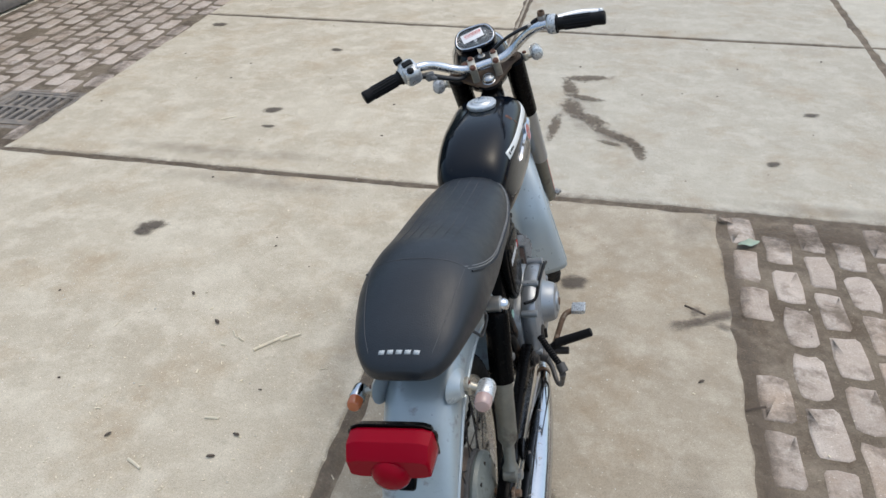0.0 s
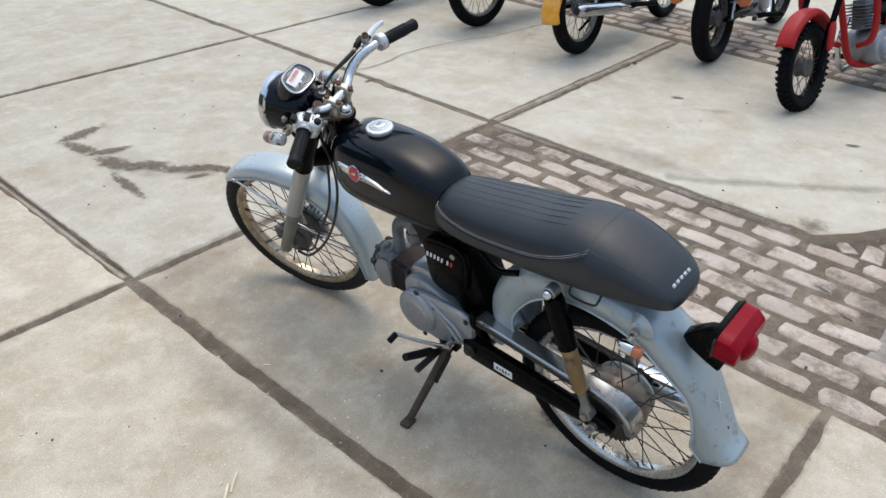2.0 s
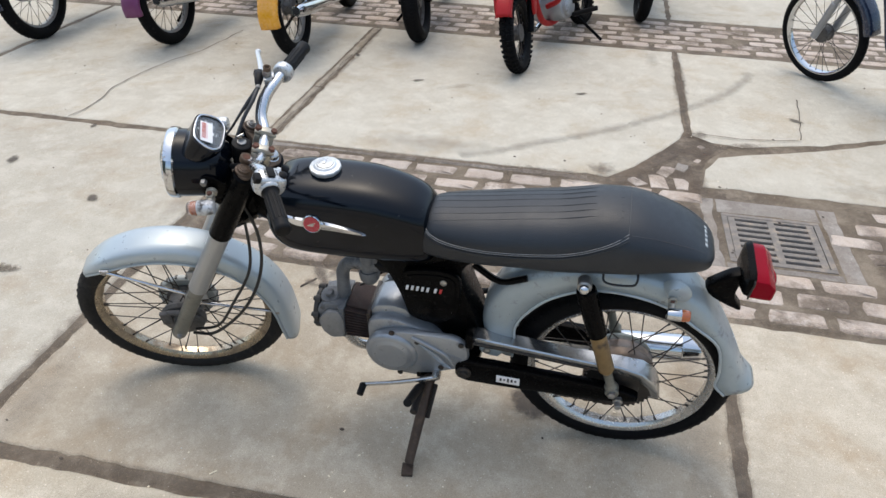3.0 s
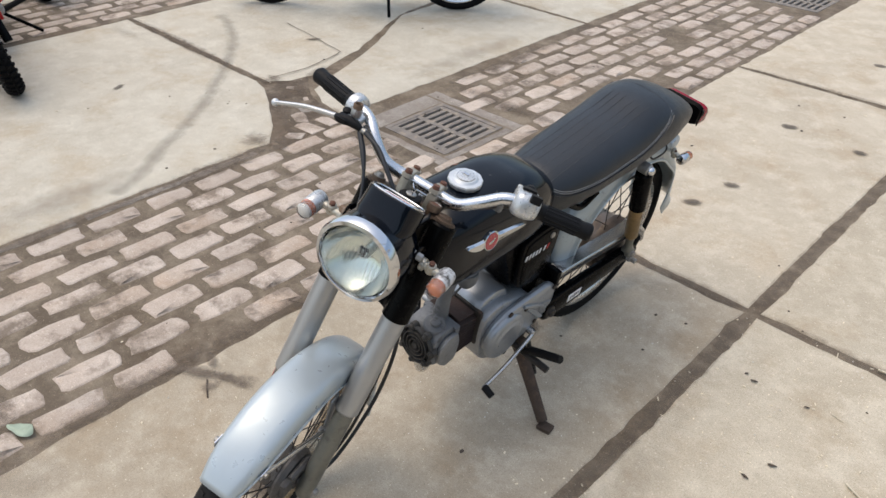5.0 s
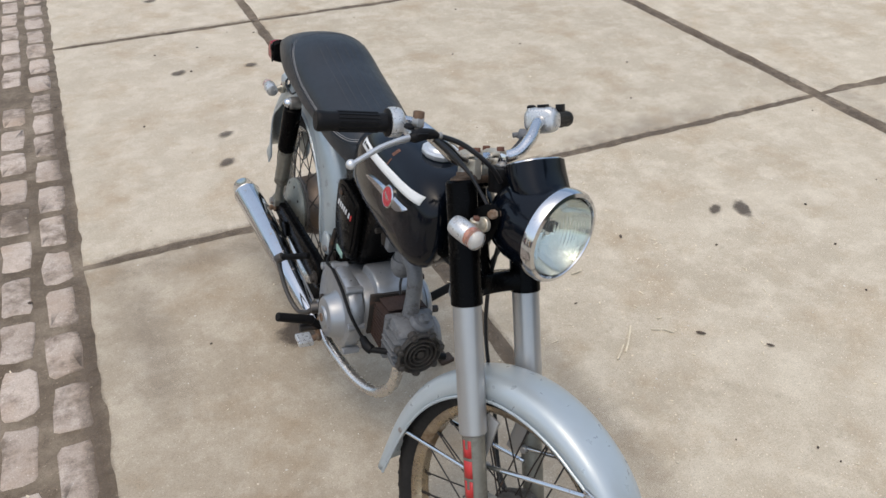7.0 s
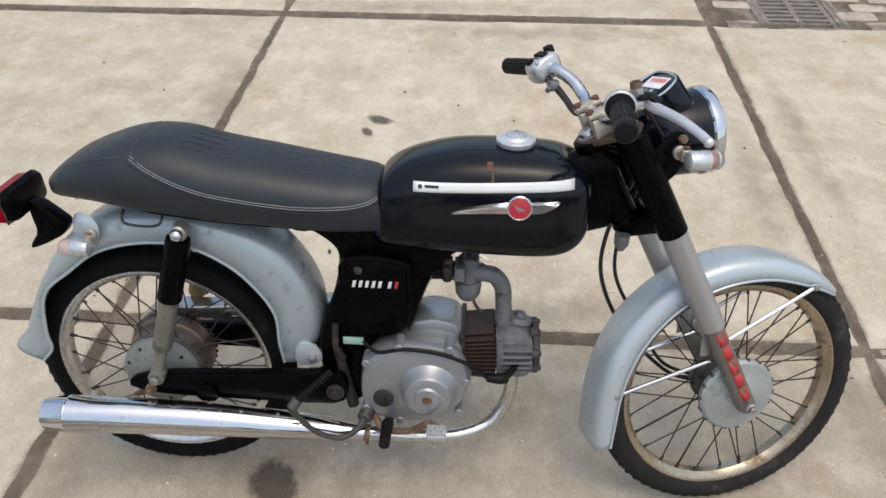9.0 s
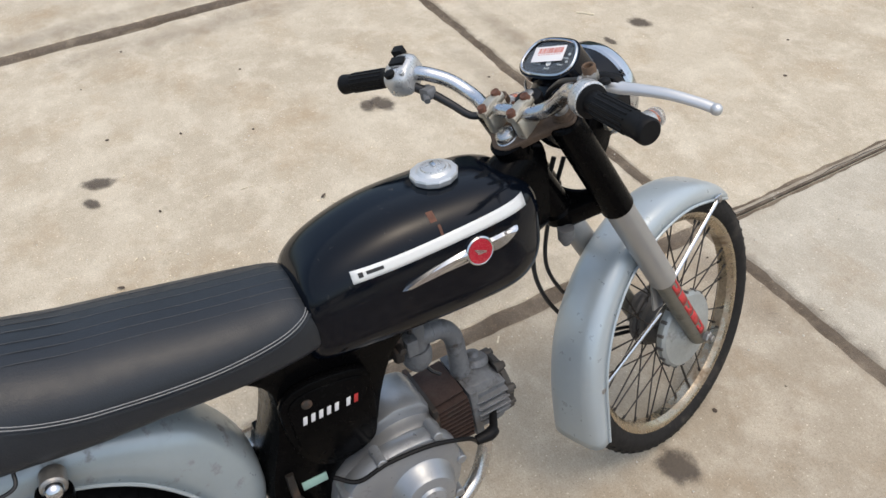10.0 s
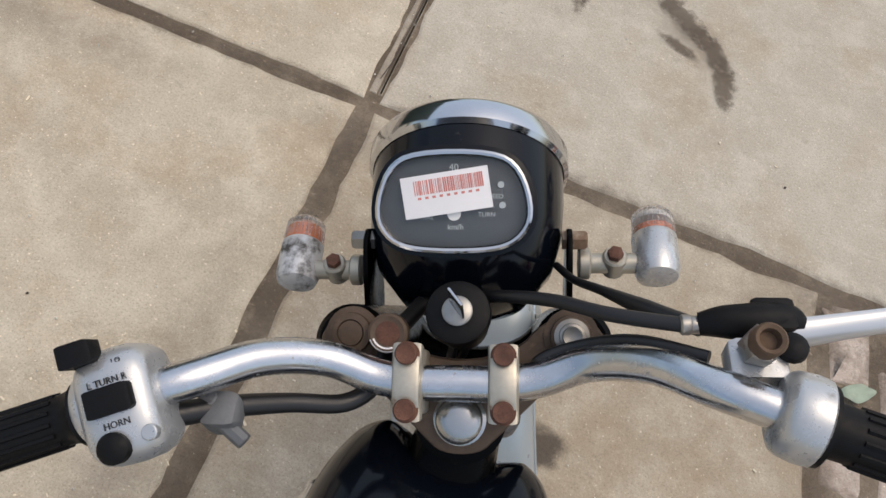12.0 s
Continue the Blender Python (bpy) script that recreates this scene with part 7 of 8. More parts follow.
thick(part("knob_label", bm, LABELW, yoke, "curved white printed label"), 0.0003)
part("cap_rust", lathe(bmesh.new(), Vector((-0.0450, 0.869, 0.826)) + AXIS * 0.0125, AXIS, [(0, 0.0080), (0.0015, 0.0076)], 20), BOLT, yoke)
bm = bmesh.new()
tube(bm, [(0.012, 0.898, 0.822), (0.03, 0.888, 0.842), (0.06, 0.874, 0.862), (0.09, 0.858, 0.876), (0.128, 0.8475, 0.8845)], [0.0040, 0.0040, 0.0042, 0.0044, 0.0044], 12, 6)
tube(bm, [(0.045, 0.835, 0.828), (0.05, 0.846, 0.838), (0.075, 0.852, 0.848), (0.105, 0.846, 0.868), (0.14, 0.830, 0.882)], 0.0034, 10, 6)
tube(bm, [(0.064, 0.940, 0.795), (0.074, 0.915, 0.818), (0.090, 0.893, 0.842), (0.112, 0.870, 0.862), (0.138, 0.848, 0.880)], [0.0028, 0.0028, 0.0032, 0.0055, 0.0050], 10, 6)
tube(bm, [(-0.155, 0.795, 0.868), (-0.13, 0.805, 0.856), (-0.10, 0.815, 0.838), (-0.07, 0.822, 0.822), (-0.052, 0.838, 0.820), (-0.046, 0.87, 0.815), (-0.03, 0.905, 0.80)], [0.0075, 0.007, 0.0062, 0.006, 0.0058, 0.006, 0.006], 10, 6)
part_each("control_cable", bm, CABLE, bike, "black control cable", STEER)
bm = bmesh.new()
tube(bm, [(-0.012, 0.925, 0.72), (-0.040, 0.890, 0.60), (-0.072, 0.900, 0.49), (-0.086, 0.960, 0.37), (-0.080, 1.06, 0.262), (-0.060, 1.13, 0.236)], 0.0042, 8, 8)
tube(bm, [(0.004, 0.930, 0.72), (-0.030, 0.915, 0.62), (-0.066, 0.925, 0.50), (-0.078, 0.990, 0.38), (-0.074, 1.05, 0.285), (-0.060, 1.12, 0.252)], 0.0038, 8, 8)
part_each("wheel_cable", bm, CABLE, bike, "black cable running down to the front wheel", STEER)

# headlamp with the speedometer on top
HD = Vector((0, math.cos(radians(6)), math.sin(radians(6)))).normalized()
HC = Vector((-0.003, 1.025, 0.795))
bm = bmesh.new()
lathe(bm, HC, -HD, [(-0.004, 0.0700), (0.0, 0.0740), (0.03, 0.0735), (0.06, 0.0715), (0.085, 0.064), (0.108, 0.046), (0.118, 0.022), (0.1185, 0.002)], 48, cap=False)
shell = part("headlamp", bm, GLOSS, bike, "gloss black headlamp shell with built-in speedometer", STEER)
part("headlamp_rim", lathe(bmesh.new(), HC - HD * 0.006, HD, [(0, 0.0745), (0.003, 0.0778), (0.016, 0.0778), (0.021, 0.0750), (0.023, 0.0690), (0.019, 0.0665)], 56, closed=True), CHROME, shell, "chrome headlamp rim")
part("reflector", lathe(bmesh.new(), HC - HD * 0.040, HD, [(0, 0.006), (0.002, 0.018), (0.010, 0.036), (0.026, 0.054), (0.050, 0.065)], 48, cap=False), REFLECTOR, shell)
bm = bmesh.new()
rod(bm, HC - HD * 0.040, HC - HD * 0.012, 0.009, seg=14)
part("bulb", bm, SWITCH, shell)
part("bulb_shield", block(bmesh.new(), tuple(HC - HD * 0.010 + Vector((0, 0, 0.008))), (0.017, 0.006, 0.016), edge=0.002), SATIN, shell)
bm = bmesh.new()
lathe(bm, HC + HD * 0.012, HD, [(0, 0.0645), (0.006, 0.0625), (0.013, 0.050), (0.017, 0.033), (0.0185, 0.012)], 48)
part("headlamp_glass", bm, GLASS, shell, "clear headlamp glass").visible_shadow = False
bm = bmesh.new()
for k in range(13):
    x = -0.042 + 0.007 * k
    h = math.sqrt(0.055 ** 2 - x * x)
    pts = [HC + HD * (0.0115 + 0.0205 * (1 - (x * x + zz * zz) / 0.0645 ** 2)) + Vector((x, 0, zz)) for zz in np.linspace(-0.2 * h, 0.85 * h, 6)]
    tube(bm, pts, 0.0016, 5, 2)
for ob in part_each("glass_flute", bm, GLASS, shell):
    ob.visible_shadow = False
DM = frame_of((-0.004, 0.938, 0.876), (1, 0, 0), Vector((0, 0.80, 0.60)))
dial_out = softened([(1.15 * x, 1.04 * y) for x, y in ((-0.036, -0.024), (-0.020, -0.030), (0.020, -0.030), (0.036, -0.024), (0.044, -0.008), (0.037, 0.020), (0.022, 0.030), (-0.022, 0.030), (-0.037, 0.020), (-0.044, -0.008))], 2)
ringpts = lambda out, z: [DM @ Vector((x, y, z)) for x, y in out]
bm = bmesh.new()
skin(bm, [ringpts([(0.9 * x, 0.7 * y + 0.02) for x, y in dial_out], -0.065), ringpts([(1.12 * x, 0.95 * y + 0.006) for x, y in dial_out], -0.040), ringpts(inset(dial_out, -0.005), -0.016), ringpts(inset(dial_out, -0.005), 0.0), ringpts(dial_out, 0.0015)], cap=False)
part("speedometer", bm, GLOSS, shell, "dial with printed words and a white barcode label", smooth=60)
part("dial_face", plate(bmesh.new(), inset(dial_out, 0.001), -0.006, -0.003, 0.0005, DM @ Matrix(((0, 1, 0, 0), (0, 0, 1, 0), (1, 0, 0, 0), (0, 0, 0, 1)))), DIAL, shell)
bm = bmesh.new()
tube(bm, [Vector(q) for q in ringpts(dial_out + dial_out[:1], 0.002)], 0.0022, 8, 1, cap=False)
part("dial_ring", bm, CHROME, shell, "chrome dial ring")
for text, c, size in (("40", (0, 0.0215, 0), 0.0062), ("SPEED", (0.026, 0.003, 0), 0.0042), ("TURN", (0.021, -0.0085, 0), 0.0042), ("km/h", (0.001, -0.0165, 0), 0.0052), ("NEUTRAL", (-0.022, -0.0105, 0), 0.0042)):
    lettering("dial_print", text, size, DM @ Matrix.Translation((c[0], c[1], -0.0026)), GREYINK, shell)
bm = bmesh.new()
lathe(bm, DM @ Vector((0.0, -0.008, -0.003)), DM.to_3x3() @ Vector((0, 0, 1)), [(0, 0.0044), (0.001, 0.0044)], 20)
part("dial_needle_hub", bm, LABELW, shell)
bm = bmesh.new()
for c in ((0.030, 0.0105), (0.031, -0.0025)):
    lathe(bm, DM @ Vector((*c, -0.003)), DM.to_3x3() @ Vector((0, 0, 1)), [(0, 0.0022), (0.0008, 0.002)], 12)
part_each("dial_lamp", bm, GREYINK, shell)
glassy = part("dial_glass", plate(bmesh.new(), inset(dial_out, 0.0005), -0.0005, 0.0010, 0.0004, DM @ Matrix(((0, 1, 0, 0), (0, 0, 1, 0), (1, 0, 0, 0), (0, 0, 0, 1)))), DIALGLASS, shell)
glassy.visible_shadow = False
LM = DM @ pose(-0.0045, 0.0055, 0.0012, 0, 0, 8.5) @ Matrix.Diagonal((1.09, 1.09, 1, 1))
bm = bmesh.new()
block(bm, (0, 0, 0.0004), (0.0520, 0.0245, 0.0006), LM, 0.0002)
label = part("barcode_label", bm, LABELW, shell, "white paper label with red bars")
bm = bmesh.new()
rnd = random.Random(9)
x = -0.0185
while x < 0.0225:
    w = rnd.choice((0.0003, 0.0005, 0.0009))
    block(bm, (x + w / 2, 0.0050, 0.0008), (w, 0.0085, 0.0003), LM, 0.00005)
    x += w + rnd.choice((0.0003, 0.0005, 0.0008))
for k in range(9):
    block(bm, (-0.016 + 0.0043 * k, -0.0012, 0.0008), (0.0020, 0.0014, 0.0003), LM, 0.00005)
part("label_print", bm, SALMON, label)
for s in (1, -1):
    bm = bmesh.new()
    plate(bm, softened([(0.925, 0.715), (0.962, 0.748), (0.972, 0.795), (0.956, 0.818), (0.930, 0.806), (0.905, 0.775), (0.895, 0.720)], 1), s * 0.071, s * 0.075, 0.001)
    ear = part("lamp_bracket", bm, SATIN, bike, "", STEER)
    part("bracket_bolt", lathe(bmesh.new(), (s * 0.068, 0.957, 0.802), (s, 0, 0), [(0, 0.0075), (0.016, 0.0075), (0.018, 0.006)], 6), RUSTY if s > 0 else STEEL, ear)
indicator(bike, STEER, 0.137, 0.956, 0.781, 1, ORANGELENS, 0.074, 0.0, SWITCH, "silver front indicator with a clear ribbed lens", True, 0.9, 0.010)
indicator(bike, STEER, -0.131, 0.950, 0.779, 1, ORANGELENS, -0.074, 0.0, FLAKING, "flaking silver front indicator with an orange bulb behind clear ribs", True, 0.88, 0.021)
part("shell_screw", lathe(bmesh.new(), HC + Vector((0, -0.01, -0.070)), (0, 0, -1), [(0, 0.006), (0.008, 0.006)], 10), DARKSTEEL, shell)

# front mudguard with its stays
angles = [46, 55, 67, 82, 98, 114, 130, 146, 160, 174, 186, 198]
cr = [0.283, 0.286, 0.288, 0.289, 0.290, 0.290, 0.290, 0.290, 0.289, 0.289, 0.294, 0.308]
li = [0.270, 0.260, 0.252, 0.249, 0.247, 0.246, 0.246, 0.246, 0.247, 0.250, 0.257, 0.276]
hw = [0.034, 0.044, 0.049, 0.051, 0.051, 0.050, 0.050, 0.052, 0.054, 0.056, 0.058, 0.060]
at_ang = lambda r, a: (FA.y + r * math.cos(radians(a)), FA.z + r * math.sin(radians(a)))
fg = thick(part("front_mudguard", mudguard(bmesh.new(), [at_ang(r, a) for r, a in zip(cr, angles)], [at_ang(r, a) for r, a in zip(li, angles)], hw), SILVER, bike, "silver painted front mudguard with flared rear end", STEER, 60), 0.0018)
bm = bmesh.new()
for s in (-1, 1):
    tube(bm, [(s * h, *at_ang(r, a)) for r, a, h in zip(li, angles, hw)], 0.0028, 7, 4)
part_each("guard_bead", bm, SILVER, fg)
for s in (1, -1):
    for ang, to in ((60, 0.385), (174, 0.362)):
        bm = bmesh.new()
        e = Vector((s * 0.050, *at_ang(0.258, ang)))
        a = leg_at(s * 0.052, to)
        rod(bm, a, e, 0.0042, seg=9)
        block(bm, tuple(e), (0.004, 0.022, 0.014), edge=0.002)
        stay = part("guard_stay", bm, CHROME, fg)
        part("stay_bolt", lathe(bmesh.new(), e + Vector((s * 0.002, 0, 0)), (s, 0, 0), [(0, 0.006), (0.004, 0.006), (0.005, 0.004)], 8), STEEL, stay)


# ---- parked motorcycles along the yard ----
YELLOW = mat("yellow_paint", (0.72, 0.33, 0.02), 0.28, 0, 0.06, 6, coat=0.5, dirt=((0.2, 0.12, 0.04), 0.12, 18, 0.6))
RED = mat("red_plastic", (0.33, 0.010, 0.012), 0.42, 0, 0.10, 6, spec=0.25, dirt=((0.12, 0.06, 0.05), 0.12, 18, 0.6))
SLATE = mat("slate_grey_plastic", (0.055, 0.065, 0.075), 0.4, 0, 0.1, 6, dirt=((0.1, 0.09, 0.08), 0.15, 18, 0.7))
PURPLE = mat("purple_plastic", (0.14, 0.03, 0.10), 0.35, 0, 0.1, 6)
NAVY = mat("dark_blue_paint", (0.012, 0.02, 0.045), 0.25, 0, 0.1, 6, coat=0.5)


def parked(label, at, heading, colour, L=1.20, R=0.288, t=0.034, lean=-8, front_first=False, knob=False, accent=None, rim=None, steer=0.0, bare=False):
    """A simple motorcycle standing on its side stand; at: where its first wheel meets the ground, heading: degrees from +x."""
    root = tagged(new("parked_motorcycle"), label, "motorcycle", "parked motorcycles")
    d = Vector((math.cos(radians(heading)), math.sin(radians(heading)), 0))
    base = Vector((*at, 0)) - (d * L if front_first else Vector())
    root.matrix_basis = pose(base.x, base.y, 0, 0, lean, heading - 90)
    accent = accent or colour
    wheel(root, "rear_wheel", Vector((0, 0, R + 0.001)), R, t, rim or RIMCHROME, spokes=28, seg=44, knob=knob, hub_r=0.05)
    S = Matrix.Translation((0, L - 0.3, 0.8)) @ Matrix.Rotation(radians(steer), 4, Vector((0, -0.45, 0.9)).normalized()) @ Matrix.Translation((0, -(L - 0.3), -0.8))
    wheel(root, "front_wheel", Vector((0, L, R + 0.002)), R, t * 0.92, rim or RIMCHROME, S, spokes=28, seg=44, knob=knob, hub_r=0.05)
    for s in (1, -1):
        bm = bmesh.new()
        rod(bm, (s * 0.085, L, R), (s * 0.085, L - 0.10, R + 0.22), 0.021, seg=14)
        rod(bm, (s * 0.085, L - 0.09, R + 0.20), (s * 0.085, L - 0.30, R + 0.60), 0.016, seg=14)
        part("fork_leg", bm, CAST if not knob else SATIN, root, basis=S)
        bm = bmesh.new()
        rod(bm, (s * 0.11, 0.0, R), (s * 0.11, 0.10, R + 0.36), 0.008, seg=10)
        for k in range(13):
            a = Vector((s * 0.11, 0.025, R + 0.09)) + Vector((0, 0.06, 0.215)) * (k / 13)
            lathe(bm, a, (0, 0.28, 1), [(0, 0.020), (0.003, 0.026), (0.008, 0.026), (0.011, 0.020)], 14)
        part("shock_absorber", bm, CHROME, root)
        bm = bmesh.new()
        plate(bm, softened([(-0.05, R - 0.02), (0.46, R - 0.02), (0.48, R + 0.03), (-0.05, R + 0.025)], 1), s * 0.075, s * 0.105, 0.005)
        part("swing_arm", bm, SATIN if accent is colour else accent, root)
    bm = bmesh.new()
    tube(bm, [(0, L - 0.30, R + 0.56), (0, 0.62, R + 0.46), (0, 0.28, R + 0.40), (0, -0.16, R + 0.42)], 0.024, 12, 5)
    tube(bm, [(0, L - 0.28, R + 0.50), (0, L - 0.36, R + 0.2), (0, L - 0.46, R - 0.04), (0, 0.45, R - 0.06), (0, 0.40, R + 0.2), (0, 0.36, R + 0.40)], 0.019, 12, 5)
    part("frame", bm, accent, root)
    bm = bmesh.new()
    plate(bm, softened([(0.42, R - 0.08), (0.68, R - 0.08), (0.72, R + 0.05), (0.66, R + 0.13), (0.46, R + 0.13), (0.40, R + 0.02)], 2), -0.10, 0.10, 0.02)
    lathe(bm, (0.098, 0.58, R + 0.01), (1, 0, 0), [(0, 0.075), (0.02, 0.07), (0.03, 0.05)], 28)
    lathe(bm, (-0.098, 0.60, R + 0.01), (-1, 0, 0), [(0, 0.07), (0.02, 0.066), (0.03, 0.05)], 28)
    engine_ = part("engine", bm, CAST, root)
    part("cylinder", block(bmesh.new(), (0, 0.69, R + 0.21), (0.08, 0.08, 0.16), edge=0.01), OLDCAST, engine_)
    for k in range(8):
        part("fin", block(bmesh.new(), (0, 0.665 + 0.006 * k, R + 0.14 + 0.018 * k), (0.13, 0.13, 0.006), edge=0.002), OLDCAST, engine_)
    for s in (1, -1):
        part("side_cover", plate(bmesh.new(), softened([(0.16, R + 0.20), (0.40, R + 0.16), (0.44, R + 0.36), (0.36, R + 0.43), (0.14, R + 0.41)], 2), s * 0.085, s * 0.112, 0.010), colour if not bare else SATIN, root)
        part("footrest", rod(bmesh.new(), (s * 0.10, 0.50, R - 0.07), (s * 0.27, 0.49, R - 0.05), 0.016, seg=12), RUBBER, root)
    part("battery_box", block(bmesh.new(), (0, 0.34, R + 0.22), (0.15, 0.16, 0.22), edge=0.02), SATIN, root)
    part("inner_mudguard", plate(bmesh.new(), softened([(0.28, R + 0.02), (0.31, R + 0.02), (0.30, R + 0.30), (0.20, R + 0.38), (0.15, R + 0.38), (0.27, R + 0.28)], 1), -0.055, 0.055, 0.004), RUBBER, root)
    part("carburettor", rod(bmesh.new(), (0, 0.46, R + 0.22), (0, 0.62, R + 0.23), 0.03, seg=16), DARKSTEEL, root)
    bm = bmesh.new()
    tube(bm, [(0.05, 0.74, R + 0.2), (0.06, 0.80, R + 0.08), (0.10, 0.72, R - 0.09), (0.125, 0.5, R - 0.09), (0.135, 0.34, R - 0.06)], 0.016, 14, 6)
    ex = part("exhaust_pipe", bm, CHROME, root)
    if not bare:
        part("muffler", tube(bmesh.new(), [(0.135, 0.36, R - 0.06), (0.14, 0.22, R - 0.035), (0.15, -0.08, R + 0.005), (0.155, -0.24, R + 0.028), (0.157, -0.30, R + 0.036)], [0.018, 0.036, 0.040, 0.040, 0.026], 22, 5), CHROME, ex)
        part("outlet", lathe(bmesh.new(), (0.1572, -0.3025, R + 0.0365), (0.01, -1, 0.14), [(0, 0.020), (0.002, 0.019)], 18), PIT, ex)
    ang = [20, 40, 60, 80, 98, 112, 124, 134] if bare else [20, 45, 75, 105, 135, 160, 178, 190]
    up = 0.045 if bare else 0.0
    pt = lambda cy, r, a: (cy + r * math.cos(radians(a)), R + 0.02 + r * math.sin(radians(a)))
    thick(part("rear_mudguard", mudguard(bmesh.new(), [pt(0, R + up + 0.05 + 0.02 * (k > 5), a) for k, a in enumerate(ang)], [pt(0, R + up + 0.005 + 0.035 * (k > 5), a) for k, a in enumerate(ang)], [0.06] * 8), colour, root, smooth=60), 0.002)
    ang = [24, 44, 70, 100, 130, 150, 170] if knob else [30, 55, 80, 105, 130, 150, 170]
    rise = 0.06 if knob else 0.0
    thick(part("front_mudguard", mudguard(bmesh.new(), [(y, z + rise * 0.3) for y, z in (pt(L, R + 0.045, a) for a in ang)], [(y, z + rise * 0.3) for y, z in (pt(L, R + 0.005, a) for a in ang)], [0.055 if not knob else 0.048] * 7), colour, root, basis=S, smooth=60), 0.002)
    rows = fine([(0.36, 0.06, R + 0.47, 0.03, 0.04), (0.40, 0.11, R + 0.49, 0.07, 0.06), (0.55, 0.13, R + 0.52, 0.09, 0.08), (0.72, 0.13, R + 0.53, 0.09, 0.09), (0.82, 0.10, R + 0.53, 0.06, 0.06), (0.86, 0.05, R + 0.53, 0.02, 0.03)], 3)
    part("fuel_tank", skin(bm := bmesh.new(), [oval(*r, 2.6, 28, 3) for r in rows]) and bm, colour, root, smooth=60)
    rows = fine([(0.42, 0.08, R + 0.47, 0.03, 0.03), (0.36, 0.12, R + 0.48, 0.045, 0.04), (0.15, 0.13, R + 0.47, 0.045, 0.04), (-0.10, 0.12, R + 0.48, 0.05, 0.04), (-0.25, 0.08, R + 0.49, 0.03, 0.03)], 3)
    part("seat", skin(bm := bmesh.new(), [oval(*r, 2.6, 28, 3) for r in rows]) and bm, VINYL, root, smooth=60)
    bm = bmesh.new()
    tube(bm, [(-0.36, L - 0.46, R + 0.72), (-0.22, L - 0.40, R + 0.73), (-0.08, L - 0.32, R + 0.66), (0.08, L - 0.32, R + 0.66), (0.22, L - 0.40, R + 0.73), (0.36, L - 0.46, R + 0.72)], 0.011, 12, 5)
    part("handlebar", bm, CHROME, root, basis=S)
    part("headlamp", lathe(bmesh.new(), (0, L - 0.20, R + 0.54), (0, 1, 0), [(0, 0.04), (0.03, 0.075), (0.10, 0.08), (0.11, 0.07), (0.12, 0.02)], 28), SATIN, root, basis=S)
    part("rear_lamp", block(bmesh.new(), (0, -0.34, R + 0.38), (0.11, 0.05, 0.06), edge=0.012), REDLENS, root)
    for s in (1, -1):
        part("indicator", lathe(bmesh.new(), (s * 0.13, -0.19, R + 0.20), (0, -1, 0), [(0, 0.018), (0.01, 0.028), (0.035, 0.026), (0.04, 0.01)], 18), ORANGELENS, root)
        part("indicator_stalk", rod(bmesh.new(), (s * 0.05, -0.18, R + 0.22), (s * 0.13, -0.18, R + 0.20), 0.007, seg=8), CHROME, root)
    th = radians(-lean)
    bm = bmesh.new()
    foot_x = -0.24
    rod(bm, (-0.07, 0.42, R - 0.06), (foot_x, 0.40, -foot_x * math.tan(th) + 0.012 if lean else 0.012), 0.010, seg=10)
    part("side_stand", bm, SATIN, root)
    return root


parked("dark parked motorcycle with a chrome-spoked rear wheel", (2.70, 3.62), -2, NAVY, t=0.040, rim=STEEL)
parked("dark purple parked motorcycle with a long chrome muffler", (2.83, 2.78), -4, PURPLE, t=0.040, rim=STEEL)
parked("bright yellow parked motorcycle with chrome exhaust", (2.83, 1.96), 2, YELLOW, accent=YELLOW, t=0.043, rim=STEEL)
black_bike = parked("black parked motorcycle with chrome spring shocks", (3.31, 1.29), 3, SATIN, accent=SATIN, t=0.052, R=0.265, rim=HUBDARK, bare=True)
red_bike = parked("red parked off-road motorcycle with knobbly tyres", (2.885, 0.565), 166, RED, L=1.24, R=0.226, t=0.040, front_first=True, knob=True, accent=RED, steer=7, lean=15, rim=SATIN)
moped = parked("dark grey parked moped with purple trim", (4.24, -0.13), 186, SLATE, L=1.15, R=0.205, t=0.046, front_first=True, accent=PURPLE, lean=-3, rim=SATIN)
parked("black parked motorcycle with polished wheel rims", (2.30, -1.93), 40, NAVY, R=0.285, t=0.030, rim=CHROME)

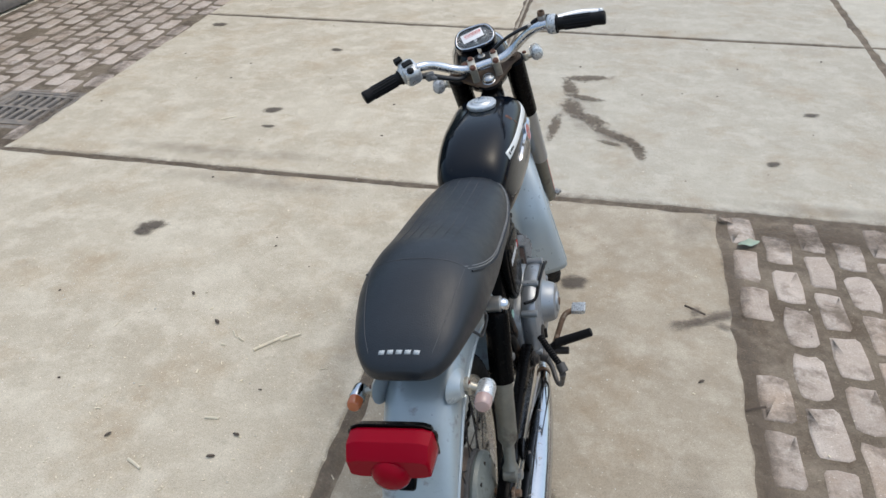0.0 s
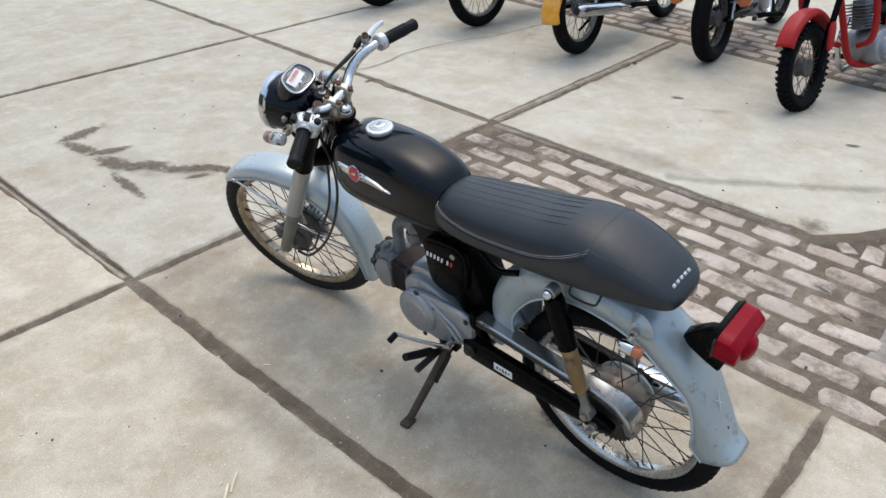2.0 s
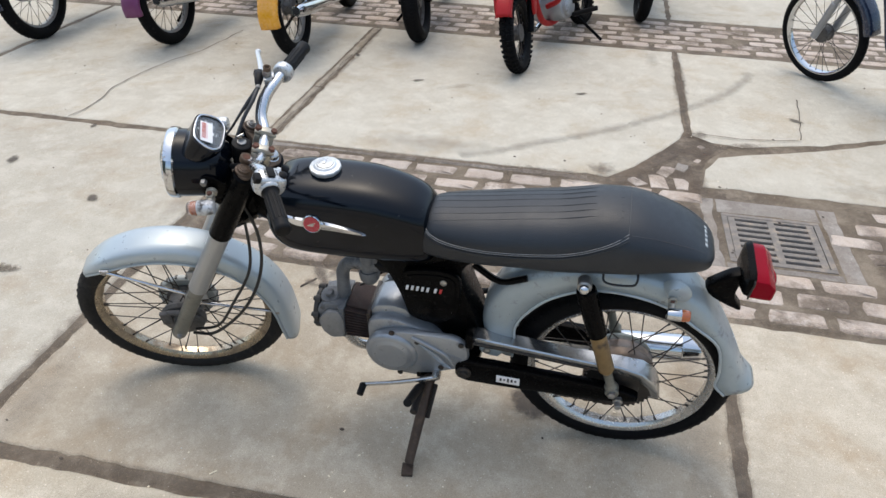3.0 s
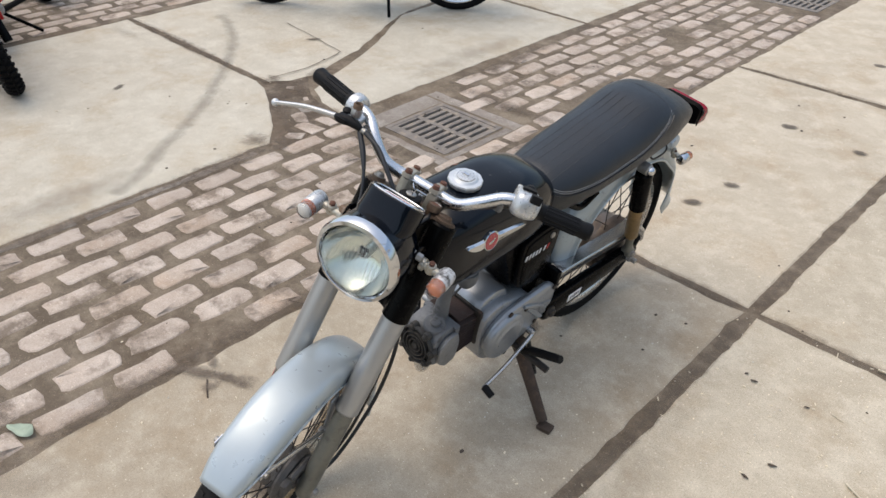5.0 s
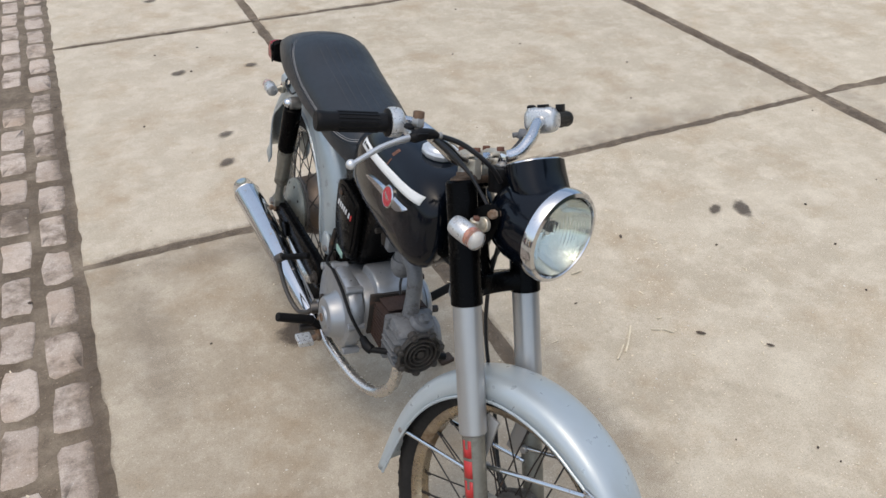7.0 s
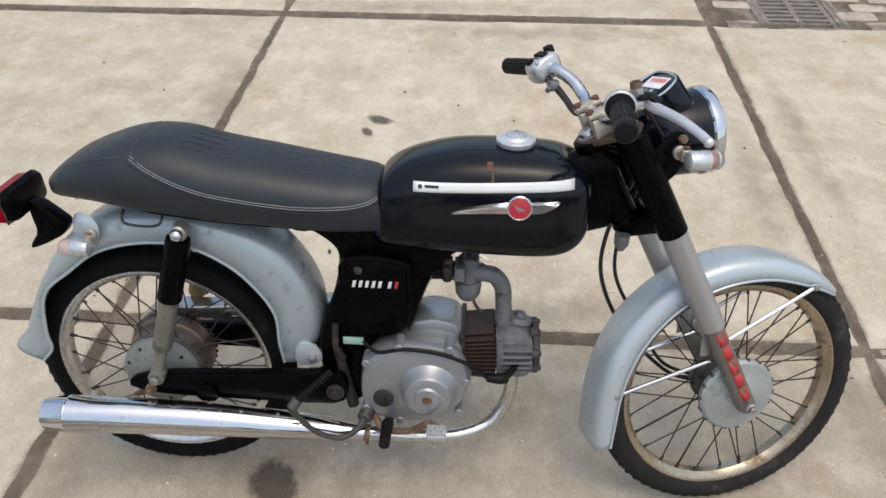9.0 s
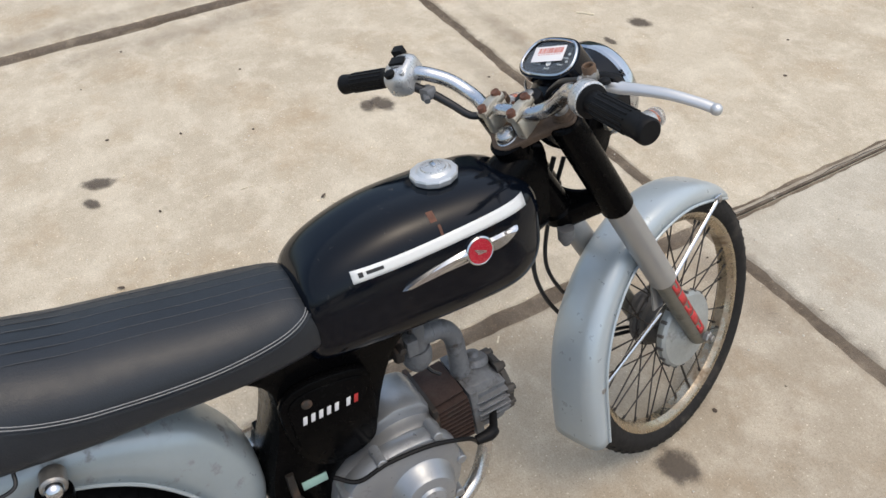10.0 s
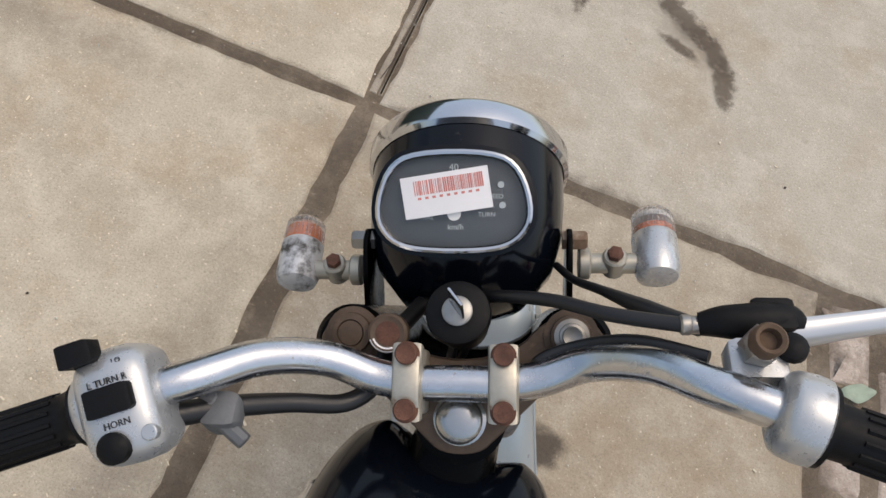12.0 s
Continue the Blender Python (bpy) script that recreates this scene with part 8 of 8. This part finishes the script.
# large orange indicators, leg guards and a leg shield
for s in (1, -1):
    part("indicator", lathe(bmesh.new(), (s * 0.21, -0.06, 0.40), (0, -1, 0), [(0, 0.026), (0.012, 0.042), (0.045, 0.040), (0.058, 0.016)], 22), ORANGELENS, black_bike)
    part("indicator_stalk", rod(bmesh.new(), (s * 0.10, 0.06, 0.48), (s * 0.21, -0.05, 0.40), 0.010, seg=8), SATIN, black_bike)
    part("indicator", lathe(bmesh.new(), (s * 0.165, 1.14, 0.64), (0, 1, 0), [(0, 0.026), (0.012, 0.042), (0.045, 0.040), (0.058, 0.016)], 22), ORANGELENS, red_bike)
    part("indicator_stalk", rod(bmesh.new(), (s * 0.060, 1.10, 0.64), (s * 0.165, 1.15, 0.64), 0.010, seg=8), SATIN, red_bike)
    part("leg_guard", tube(bmesh.new(), [(s * 0.05, 0.96, 0.74), (s * 0.19, 0.95, 0.68), (s * 0.21, 0.93, 0.48), (s * 0.16, 0.87, 0.33), (s * 0.05, 0.80, 0.28)], 0.017, 12, 5), RED, red_bike)
    part("fork_guard", plate(bmesh.new(), softened([(1.17, 0.32), (1.23, 0.32), (1.21, 0.46), (1.15, 0.46)], 1), s * 0.105, s * 0.122, 0.005), RED, red_bike, basis=Matrix.Translation((0, 0.96, 0.8)) @ Matrix.Rotation(radians(7), 4, Vector((0, -0.45, 0.9)).normalized()) @ Matrix.Translation((0, -0.96, -0.8)))
# moped: leg shield, deep front fairing over the wheel, purple edge
rows = [[Vector((x, y - 2.5 * x * x, z)) for x, z in softened([(-w, z0), (w, z0), (w, z1), (-w, z1)], 2, 0.15)] for y, w, z0, z1 in ((0.84, 0.17, 0.28, 0.80), (0.90, 0.20, 0.28, 0.82), (1.02, 0.15, 0.36, 0.80), (1.12, 0.09, 0.38, 0.72), (1.18, 0.05, 0.42, 0.62))]
part("leg_shield", skin(bm := bmesh.new(), rows) and bm, SLATE, moped, smooth=50)
for s in (1, -1):
    part("shield_trim", tube(bmesh.new(), [(s * 0.205, 0.80, 0.30), (s * 0.215, 0.80, 0.55), (s * 0.19, 0.82, 0.82)], 0.012, 8, 5), PURPLE, moped)
    part("side_panel", plate(bmesh.new(), softened([(-0.20, 0.42), (0.36, 0.26), (0.52, 0.30), (0.46, 0.58), (-0.24, 0.64)], 2), s * 0.10, s * 0.155, 0.016), SLATE, moped)
part("floorboard", block(bmesh.new(), (0, 0.68, 0.29), (0.34, 0.36, 0.06), edge=0.02), SLATE, moped)
